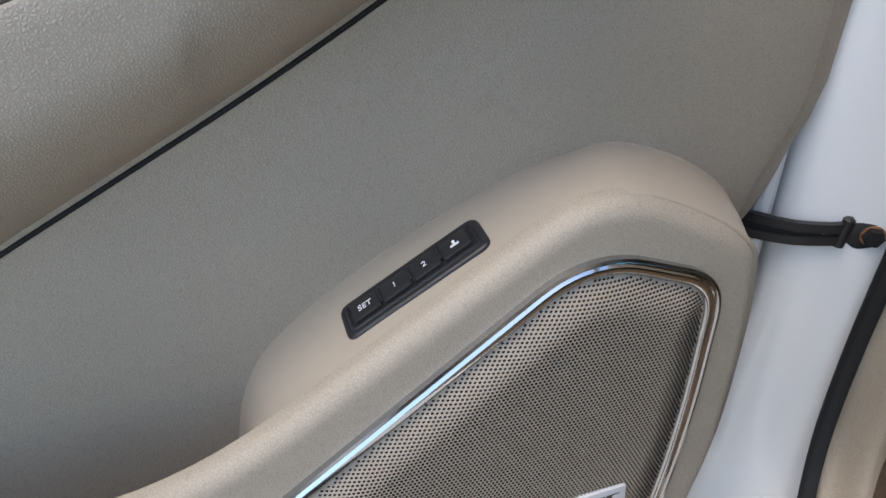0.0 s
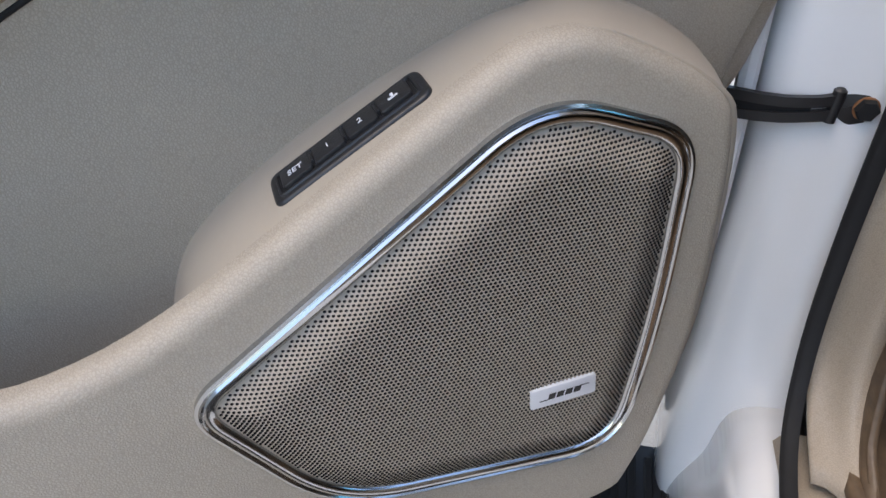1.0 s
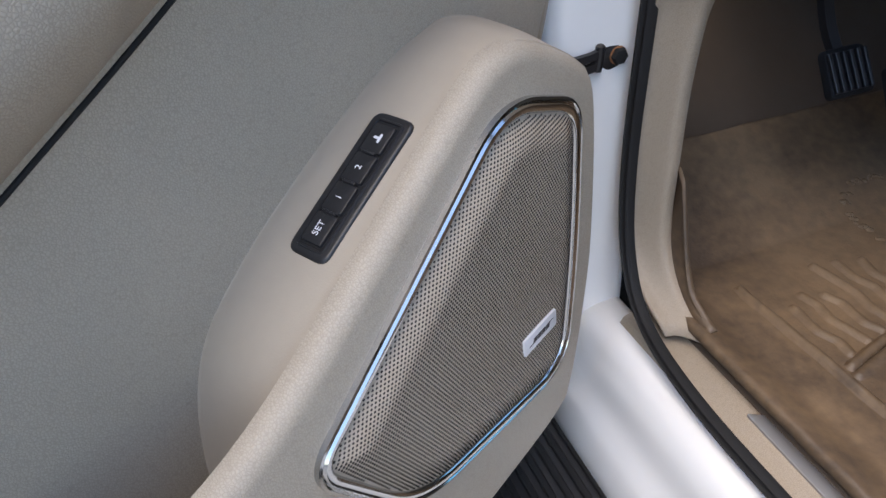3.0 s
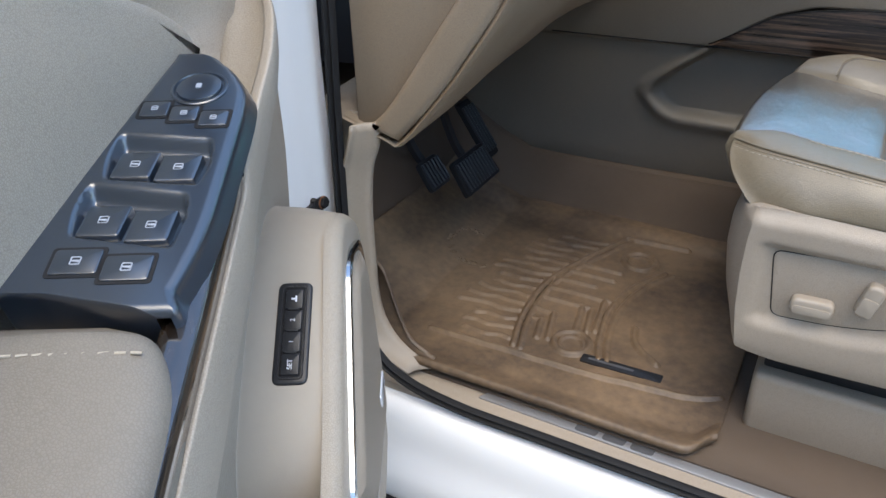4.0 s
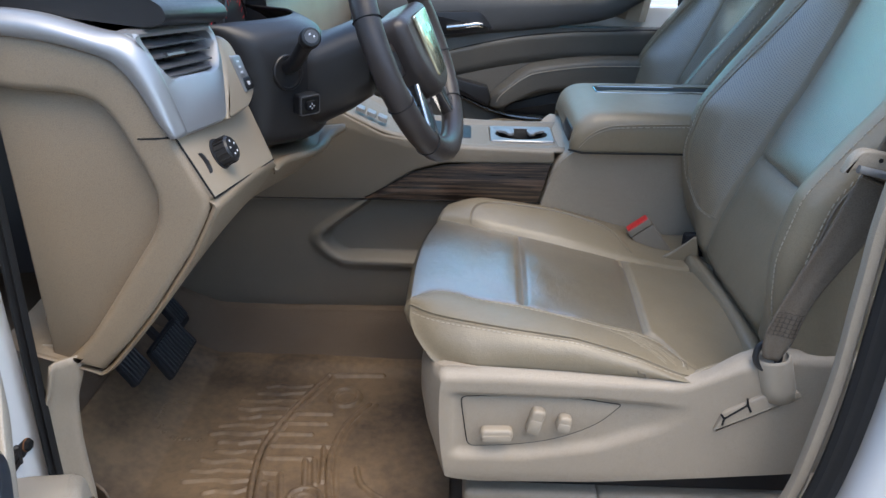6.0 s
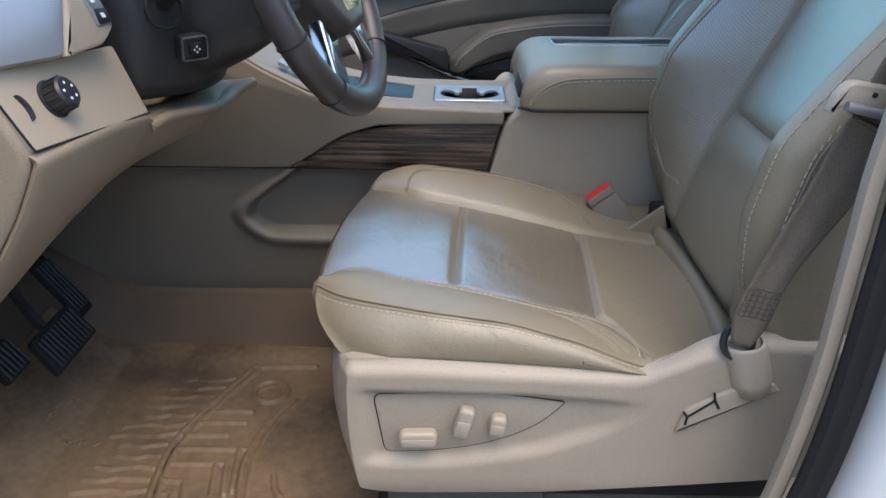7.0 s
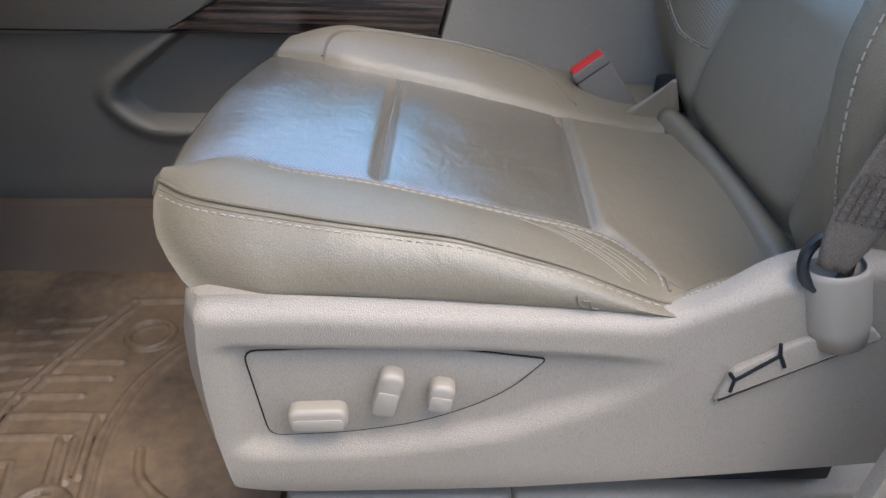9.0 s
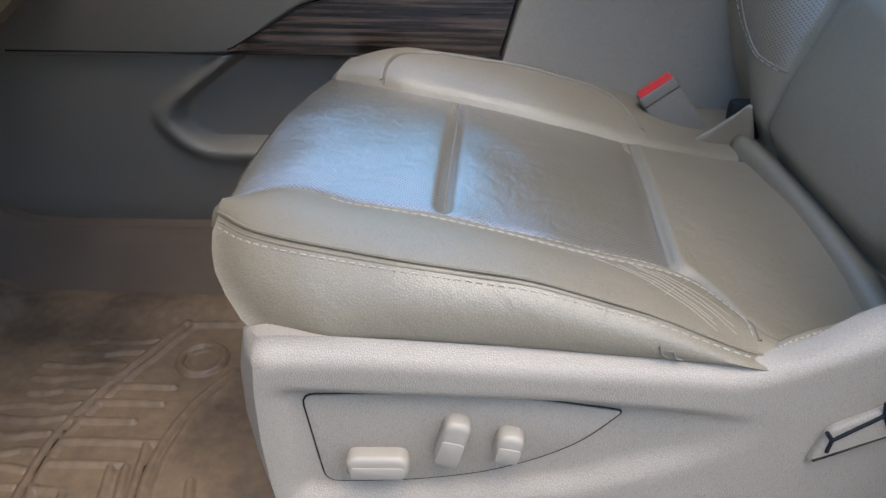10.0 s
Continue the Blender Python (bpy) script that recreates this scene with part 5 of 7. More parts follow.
def buckle():
    t = thing("belt_buckle", (0.52, 0.76, 0.9), label="beige belt buckle with a red release button beside the seat", category="buckle")
    a, b = Vector((0.553, 0.766, 0.912)), Vector((0.489, 0.770, 0.994))
    w = (b - a).normalized()
    side = Vector((0.045, 0.0, 0.035)).normalized()
    side = (side - w * side.dot(w)).normalized()
    dep = w.cross(side)
    def at(p, q, d):
        return a + side * p + dep * q + w * d
    part("housing", prism(rounded([(-0.029, -0.015), (0.029, -0.015), (0.029, 0.015), (-0.029, 0.015)], 0.005), at, 0.086, 0.004), PAD, t)
    part("cap", prism(rounded([(-0.0295, -0.0155), (0.0295, -0.0155), (0.0295, 0.0155), (-0.0295, 0.0155)], 0.005), lambda p, q, d: at(p, q, 0.0875 + d), 0.014, 0.003), PAD, t)
    part("release_button", prism(rounded([(-0.026, -0.012), (0.026, -0.012), (0.026, 0.011), (-0.026, 0.011)], 0.003), lambda p, q, d: at(p, q, 0.100 + d), 0.006, 0.002), RED, t, "red release button")
    part("stalk", prism(rounded([(-0.014, -0.006), (0.014, -0.006), (0.014, 0.006), (-0.014, 0.006)], 0.004), lambda p, q, d: at(p, q, d - 0.08), 0.082), BLACK, t)


buckle()


def seat_belt():
    t = thing("seat_belt", (0.57, 0.17, 1.0), label="beige seat belt webbing anchored low beside the seat", category="seat belt")
    left = spline([(0.553, 0.164, 1.026), (0.548, 0.160, 1.067), (0.564, 0.158, 1.131), (0.596, 0.150, 1.234), (0.612, 0.142, 1.302), (0.622, 0.135, 1.346), (0.65, 0.118, 1.46), (0.70, 0.10, 1.62)], 5)
    right = spline([(0.580, 0.164, 1.018), (0.595, 0.160, 1.058), (0.609, 0.158, 1.122), (0.648, 0.150, 1.211), (0.672, 0.142, 1.267), (0.690, 0.135, 1.32), (0.716, 0.118, 1.44), (0.75, 0.10, 1.60)], 5)
    rows = []
    for i, (p, q) in enumerate(zip(left, right)):
        f = i / (len(left) - 1)
        row = []
        for c in range(13):
            v = c / 12
            fold = 0.006 * math.sin(math.pi * v) * (1 - smooth(f * 2.5)) + 0.0022 * math.sin(v * 9 + f * 6) * (1 - f)
            row.append(p.lerp(q, v) + Vector((0, -fold, 0)))
        rows.append(row)
    web = part("webbing", sheet(rows), BELT, t, solid=0.002)
    def on_web(r, v):
        k = int(r)
        a, b = rows[k], rows[k + 1]
        c = min(int(v * 12), 11)
        return a[c].lerp(a[c + 1], v * 12 - c).lerp(b[c].lerp(b[c + 1], v * 12 - c), r - k) + Vector((0, -0.0013, 0))
    for j in range(6):
        r = 5.4 + j * 0.62
        for c in range(11):
            v = 0.06 + c * 0.082
            part("stitch", tube([on_web(r, v), on_web(r + 0.1, v + 0.05)], 0.0006, n=4, up=(0, 1, 0)), BELT_THREAD, web)
        if j < 5:
            for c in range(0, 12, 2):
                part("stitch", tube([on_web(r, 0.05 + c * 0.08), on_web(r + 0.5, 0.05 + c * 0.08)], 0.0006, n=4, up=(0, 1, 0)), BELT_THREAD, web)
    # sewn hem where the webbing turns round the guide's bar
    for r, mat, w in ((23.6, BELT, 0.0028), (25.6, BELT, 0.0022)):
        part("hem", tube([on_web(r, v) for v in np.linspace(0.0, 0.999, 14)], w, n=6, up=(0, 1, 0)), mat, web)
    for k in range(15):
        part("stitch", tube([on_web(24.0, 0.03 + k * 0.064), on_web(24.0, 0.065 + k * 0.064)], 0.0009, n=4, up=(0, 1, 0)), BELT_THREAD, web)
    part("anchor_ring", tube([(0.566 + 0.021 * math.cos(a) * 0.9, 0.172 + 0.006 * math.sin(a), 1.022 + 0.021 * math.sin(a)) for a in np.linspace(0, 2 * math.pi, 20, endpoint=False)], 0.005, True, up=(0, 1, 0)), BLACK, t, "black steel anchor loop")
    gu = rounded([(0.585, 1.336), (0.592, 1.360), (0.604, 1.371), (0.70, 1.356), (0.735, 1.335), (0.735, 1.300), (0.715, 1.302), (0.655, 1.330), (0.603, 1.345)], [0.004, 0.012, 0.012, 0.02, 0.012, 0.008, 0.008, 0.01, 0.006], 4)
    g = part("belt_guide", prism(gu, lambda a, b, d: (a, 0.134 - d, b), 0.014, 0.004, 3), PLASTIC, t, "beige plastic belt guide")
    part("guide_bar", tube([(0.600, 0.116, 1.346), (0.652, 0.116, 1.335), (0.715, 0.118, 1.310)], 0.0055, n=10, up=(0, 1, 0)), SILVER, g, "pale metal bar")
    part("rivet", lathe([(0.003, 0), (0.003, 0.0008), (0.001, 0.0010)], (0.628, 0.1195, 1.357), (0, -1, 0), 12), BLACK, g)

    far = thing("seat_belt", (0.80, 1.86, 1.0), label="black seat belt webbing beside the far front seat", category="seat belt")
    edge = spline([(0.86, 1.80, 1.00), (0.84, 1.82, 1.20), (0.82, 1.84, 1.40), (0.80, 1.86, 1.68)], 5)
    part("webbing", sheet([[p + Vector((-0.022, 0, 0)), p + Vector((0, -0.002, 0)), p + Vector((0.022, 0, 0))] for p in edge]), BLACK, far, solid=0.0015)
    part("latch_tongue", prism(rounded([(0.80, 1.33), (0.85, 1.33), (0.845, 1.38), (0.815, 1.385)], 0.006), lambda a, b, d: (a, 1.825 - d, b), 0.006, 0.002), CHROME, far, "chrome latch tongue")


seat_belt()

# ---- dashboard, wheel and pedals ----
def dashboard():
    d = thing("dashboard", (-0.4, 1.0, 1.0), label="two-tone beige dashboard with satin silver trim", category="dashboard")
    # end cap at the doorway
    cap = [(-0.530, 1.012), (-0.444, 1.008), (-0.395, 1.062), (-0.352, 1.115), (-0.284, 1.212), (-0.256, 1.265), (-0.250, 1.290), (-0.262, 1.315), (-0.288, 1.374), (-0.307, 1.405), (-0.321, 1.435), (-0.340, 1.464), (-0.366, 1.483), (-0.437, 1.502), (-0.53, 1.511)]
    part("end_cap", prism(cap, lambda a, b, q: (a, 0.165 - q, b), 0.049, 0.006, 4), DASH, d)
    # padded roll that frames the dished end
    outer = [(-0.530, 1.509), (-0.437, 1.500), (-0.364, 1.481), (-0.338, 1.462), (-0.319, 1.433), (-0.305, 1.403), (-0.288, 1.374), (-0.262, 1.315), (-0.252, 1.290), (-0.258, 1.265), (-0.286, 1.212), (-0.352, 1.117), (-0.395, 1.064), (-0.446, 1.010)]
    inner = [(-0.500, 1.024), (-0.456, 1.068), (-0.372, 1.186), (-0.336, 1.240), (-0.325, 1.285), (-0.334, 1.322), (-0.348, 1.357), (-0.363, 1.390), (-0.381, 1.414), (-0.413, 1.427), (-0.488, 1.432), (-0.530, 1.442)]
    inner = [tuple(p)[:2] for p in spline([(a, b, 0) for a, b in inner], 4)]
    part("end_roll", prism(outer + inner, lambda a, b, q: (a, 0.118 - q, b), 0.024, 0.013, 6), DASH, d, sharp=75)
    part("seam", tube([(-0.347, 0.100, 1.371), (-0.335, 0.0950, 1.372), (-0.312, 0.0945, 1.373), (-0.290, 0.0955, 1.375)], 0.0017, n=6, up=(0, 1, 0)), RUBBER, d)
    # knee bolster
    edge = [(-0.60, 1.05), (-0.474, 1.010), (-0.444, 1.007), (-0.395, 1.060), (-0.352, 1.113), (-0.318, 1.160), (-0.284, 1.210), (-0.256, 1.262), (-0.250, 1.281), (-0.272, 1.288), (-0.310, 1.292)]
    secs = []
    for y, dx, dz, rise, drop in ((0.106, -0.002, 0.0, 0.0, 0.0), (0.116, 0.003, -0.002, 0.0, 0.0), (0.25, 0.006, -0.012, 0.012, 0.0), (0.375, 0.008, -0.030, 0.030, 0.0), (0.40, 0.010, -0.034, 0.033, 0.02), (0.45, 0.018, -0.043, 0.040, 0.012), (0.55, 0.050, -0.062, 0.056, 0.002), (0.63, 0.056, -0.068, 0.075, 0.0), (0.68, 0.060, -0.062, 0.10, 0.0), (0.72, -0.04, -0.06, 0.15, 0.0)):
        row = []
        for i, (a, b) in enumerate(edge):
            f = smooth((i - 2) / 6)
            row.append((a + dx * (0.3 + 0.7 * f), y, b + dz * f + rise * (1 - f) - (drop if i >= 8 else 0)))
        secs.append(row)
    part("knee_bolster", sheet(fair(secs, 4, 5)), DASH, d, solid=0.004)
    # moulded ledge that runs on under the column
    lip = spline([(-0.247, 0.398, 1.229), (-0.236, 0.45, 1.231), (-0.214, 0.50, 1.226), (-0.199, 0.55, 1.219), (-0.193, 0.61, 1.217), (-0.188, 0.65, 1.221), (-0.166, 0.69, 1.229)], 5)
    shelf = [[p + Vector((0.003, 0, -0.007)), p + Vector((0.003, 0, 0.001)), p + Vector((-0.001, 0, 0.004)), p + Vector((-0.008, 0, 0.002)), p + Vector((-0.05, 0, -0.002)), p + Vector((-0.14, 0, 0.004))] for p in lip]
    part("knee_ledge", sheet(shelf), DASH, d, solid=0.003, sharp=70)
    # headlamp switch field
    A, B, C2, E2 = Vector((-0.289, 0.098, 1.373)), Vector((-0.248, 0.101, 1.290)), Vector((-0.240, 0.385, 1.253)), Vector((-0.275, 0.385, 1.347))
    def field(s, t, q):
        p = (A * (1 - s) + E2 * s) * (1 - t) + (B * (1 - s) + C2 * s) * t
        nn = (E2 - A).cross(B - A).normalized()
        nn = nn if nn.x > 0 else -nn
        return p + nn * q
    fp = part("headlamp_panel", prism(rounded([(0.0, 0.0), (1, 0), (1, 1), (0, 1)], 0.05), lambda a, b, q: field(a, b, q - 0.02), 0.022, 0.005, 3), TAN_PANEL, d)
    kp = field(0.32, 0.48, 0.0)
    nn = (field(0.3, 0.5, 1) - field(0.3, 0.5, 0))
    kn = part("headlamp_knob", lathe([(0.023, 0.0), (0.023, 0.003), (0.0195, 0.004), (0.019, 0.022), (0.0165, 0.025), (0.006, 0.025)], kp, nn, 28), BLACK, fp, "black headlamp knob")
    for k in range(14):
        a = 2 * math.pi * k / 14
        qn = nn.to_track_quat("Z", "Y")
        c = kp + qn @ Vector((0.0193 * math.cos(a), 0.0193 * math.sin(a), 0))
        part("grip", tube([c + nn * 0.005, c + nn * 0.021], 0.0016, n=5), BLACK, kn)
    for k in range(5):
        a = 2 * math.pi * (k + 0.3) / 5
        c = kp + nn.to_track_quat("Z", "Y") @ Vector((0.010 * math.cos(a), 0.010 * math.sin(a), 0.0252))
        part("symbol", lathe([(0.0018, 0), (0.0018, 0.0004)], c, nn, 8), PRINT, kn)
    part("panel_gap", tube([field(0.0, t, 0.0015) for t in np.linspace(0, 1, 8)] + [field(t, 1.0, 0.0015) for t in np.linspace(0.06, 1, 10)], 0.0014, n=6, up=(1, 0, 0)), RUBBER, fp)
    part("dimmer_wheel", prism([(-0.003, -0.014), (0.0, -0.007), (0.001, 0.0), (0.0, 0.007), (-0.003, 0.014), (0.003, 0.012), (0.006, 0.006), (0.007, 0.0), (0.006, -0.006), (0.003, -0.012)], lambda a, b, q: field(0.115 + a / 0.27, 0.50 + b / 0.085, q), 0.006, 0.002), BLACK, fp)
    # satin trim: sweeps along the end and down round the vent
    up = [(-0.53, 1.531), (-0.443, 1.524), (-0.372, 1.506), (-0.326, 1.494), (-0.3035, 1.458), (-0.2885, 1.412), (-0.2775, 1.376)]
    lo = [(-0.53, 1.508), (-0.437, 1.499), (-0.363, 1.480), (-0.337, 1.461), (-0.318, 1.433), (-0.304, 1.402), (-0.2885, 1.376)]
    rows = [[(a - 0.006, 0.126, b - 0.003) for a, b in up], [(a - 0.0008, 0.110, b) for a, b in up], [(a - 0.003, 0.097, b - 0.002) for a, b in up], [((a + c) / 2, 0.086, (b + e) / 2) for (a, b), (c, e) in zip(up, lo)], [(a, 0.090, b) for a, b in lo], [(a - 0.002, 0.11, b - 0.004) for a, b in lo]]
    part("silver_sweep", sheet(fair(rows, 6, 4)), SILVER, d, "satin silver dash trim", solid=0.003)
    part("trim_gap", tube([(p.x + 0.001, 0.0915, p.y - 0.0015) for p in spline([(a, b, 0) for a, b in lo], 5)], 0.0012, n=6, up=(0, 1, 0)), RUBBER, d)
    def rear(y, z, q):
        x = lerp_list([1.34, 1.375, 1.45, 1.51, 1.54], [-0.274, -0.283, -0.306, -0.332, -0.35], z)
        return (x + q + 0.12 * (y - 0.1), y, z)
    frame_out = rounded([(0.106, 1.373), (0.228, 1.363), (0.277, 1.425), (0.302, 1.475), (0.296, 1.492), (0.16, 1.504), (0.106, 1.505)], [0.004, 0.012, 0.03, 0.01, 0.01, 0.02, 0.006], 4)
    vent_hole = rounded([(0.100, 1.498), (0.284, 1.482), (0.290, 1.470), (0.262, 1.437), (0.240, 1.432), (0.130, 1.443)], [0.008, 0.006, 0.01, 0.01, 0.008, 0.012], 4)
    bm = bmesh.new()
    def ring_of(outline, q, n=140):
        P = [Vector(p) for p in outline]
        L = [0]
        for i in range(len(P)):
            L.append(L[-1] + (P[(i + 1) % len(P)] - P[i]).length)
        out = []
        for j in range(n):
            a = 2 * math.pi * j / n
            way = Vector((math.cos(a), math.sin(a)))
            best = None
            for i in range(len(P)):
                e = P[(i + 1) % len(P)] - P[i]
                den = way.x * e.y - way.y * e.x
                if abs(den) < 1e-12:
                    continue
                w = P[i] - hole_c
                s1 = (w.x * e.y - w.y * e.x) / den
                s2 = (w.x * way.y - w.y * way.x) / den
                if s1 > 0 and -1e-6 <= s2 <= 1 + 1e-6:
                    best = s1 if best is None else max(best, s1)
            out.append(hole_c + way * (best or 0))
        return [rear(p.x, p.y, q) for p in out]
    hole_c = sum((Vector(p) for p in vent_hole), Vector((0, 0))) / len(vent_hole)
    rows = [ring_of(frame_out, -0.02), ring_of(frame_out, 0.001), ring_of(inset(frame_out, 0.004), 0.006), ring_of(inset(vent_hole, -0.004), 0.007), ring_of(vent_hole, 0.003), ring_of(vent_hole, -0.03)]
    part("vent_frame", sheet(rows, closed_u=True), SILVER, d, "satin silver vent surround")
    part("vent_back", prism(vent_hole, lambda a, b, q: rear(a, b, -0.030 + q), 0.002), RUBBER, d)
    for (y0, z0), (y1, z1) in (((0.110, 1.486), (0.272, 1.474)), ((0.118, 1.472), (0.270, 1.461)), ((0.124, 1.458), (0.262, 1.448)), ((0.130, 1.447), (0.25, 1.438))):
        bm = sweep([rear(y0, z0, -0.008), rear(y1, z1, -0.008)], [(-0.012, 0.0022), (0.012, -0.0030), (0.012, -0.0008), (-0.012, 0.0044)])
        part("vent_slat", bm, VENT_GREY, d)
    part("vent_tab", sweep([rear(0.148, 1.4685, 0.003), rear(0.192, 1.465, 0.003)], ring(0.0042, 8)), CHROME, d)
    for j in range(5):
        y = 0.135 + j * 0.028
        part("vent_vane", prism([(y - 0.001, 1.44), (y + 0.001, 1.44), (y + 0.001, 1.49), (y - 0.001, 1.49)], lambda a, b, q: rear(a, b, -0.028 + q), 0.010), BLACK, d)
    # tan field beside the vent, with a rocker
    tf = part("switch_field", prism(rounded([(0.230, 1.362), (0.312, 1.362), (0.352, 1.380), (0.330, 1.462), (0.305, 1.472), (0.280, 1.424)], [0.006, 0.012, 0.014, 0.012, 0.008, 0.02], 4), lambda a, b, q: rear(a, b, q - 0.03), 0.036, 0.006, 3), TAN_PANEL, d)
    rk = part("rocker", prism(rounded([(0.312, 1.384), (0.343, 1.384), (0.337, 1.437), (0.307, 1.441)], 0.004), lambda a, b, q: rear(a, b, q + 0.004), 0.005, 0.002), SILVER, tf)
    part("rocker_key", prism(rounded([(0.314, 1.387), (0.342, 1.386), (0.340, 1.404), (0.316, 1.406)], 0.003), lambda a, b, q: rear(a, b, q + 0.0085), 0.002, 0.001), BLACK, rk)
    part("symbol", prism([(0.324, 1.394), (0.332, 1.393), (0.331, 1.399), (0.323, 1.400)], lambda a, b, q: rear(a, b, q + 0.0105), 0.0004), PRINT, rk)
    for k2 in range(3):
        part("symbol", prism([(0.318, 1.413 + k2 * 0.008), (0.326, 1.412 + k2 * 0.008), (0.326, 1.415 + k2 * 0.008), (0.318, 1.416 + k2 * 0.008)], lambda a, b, q: rear(a, b, q + 0.0088), 0.0004), PRINT, rk)
    # top pad, cluster and the rest across the car
    pad = [(-0.95, 1.40), (-0.62, 1.545), (-0.42, 1.565), (-0.33, 1.553), (-0.292, 1.532), (-0.290, 1.514), (-0.315, 1.506), (-0.44, 1.520), (-0.9, 1.36)]
    part("top_pad", prism(rounded(pad, 0.012), lambda a, b, q: (a + 0.14 * max(0, q - 0.02) * (1 if a > -0.5 else 0), 0.128 + q, b - 0.10 * q), 0.19, 0.012, 3), BLACK, d, "dark soft top pad")
    part("top_pad", prism(rounded(pad, 0.012), lambda a, b, q: (a, 0.76 + q, b), 1.12, 0.012, 3), BLACK, d, "dark soft top pad")
    hood = spline([(-0.385, 0.335, 1.42), (-0.375, 0.345, 1.50), (-0.36, 0.42, 1.565), (-0.35, 0.55, 1.59), (-0.34, 0.69, 1.575), (-0.33, 0.75, 1.50), (-0.33, 0.76, 1.42)], 5)
    part("cluster_hood", sheet([[p + Vector((-0.28, 0, -0.02)) for p in hood], [p + Vector((-0.1, 0, 0.0)) for p in hood], hood, [p + Vector((0.004, 0.002, -0.008)) for p in hood]]), BLACK, d, solid=0.006)
    cl = part("instrument_cluster", prism(rounded([(0.345, 1.33), (0.755, 1.33), (0.75, 1.57), (0.35, 1.57)], 0.02), lambda a, b, q: (-0.385 + q, a, b), 0.02, 0.004), BLACK, d)
    for yy in (0.455, 0.645):
        g = part("gauge", lathe([(0.080, 0), (0.080, 0.006), (0.077, 0.008), (0.075, 0.004), (0.01, 0.004)], (-0.365, yy, 1.425), (1, 0, 0), 32), BLACK, cl)
        for k2 in range(19):
            a = radians(-130 + k2 * 14.4)
            part("tick", prism([(-0.0012, 0.058), (0.0012, 0.058), (0.0012, 0.071), (-0.0012, 0.071)], lambda p, q, e: (-0.3605 + e, yy + p * math.cos(a) - q * math.sin(a), 1.425 + p * math.sin(a) + q * math.cos(a)), 0.0006), RED, g)
    # carrier across the car and the far half
    prof = [(-0.95, 1.0), (-0.52, 1.02), (-0.36, 1.15), (-0.31, 1.30), (-0.33, 1.45), (-0.40, 1.51), (-0.9, 1.40)]
    part("carrier", prism(rounded(prof, 0.03), lambda a, b, q: (a - 0.10, 0.40 + q, b), 0.40, 0.01), BLACK, d)
    part("far_half", prism(rounded(prof, 0.03), lambda a, b, q: (a, 0.80 + q, b), 1.06, 0.01), DASH, d)
    return d


dashboard()


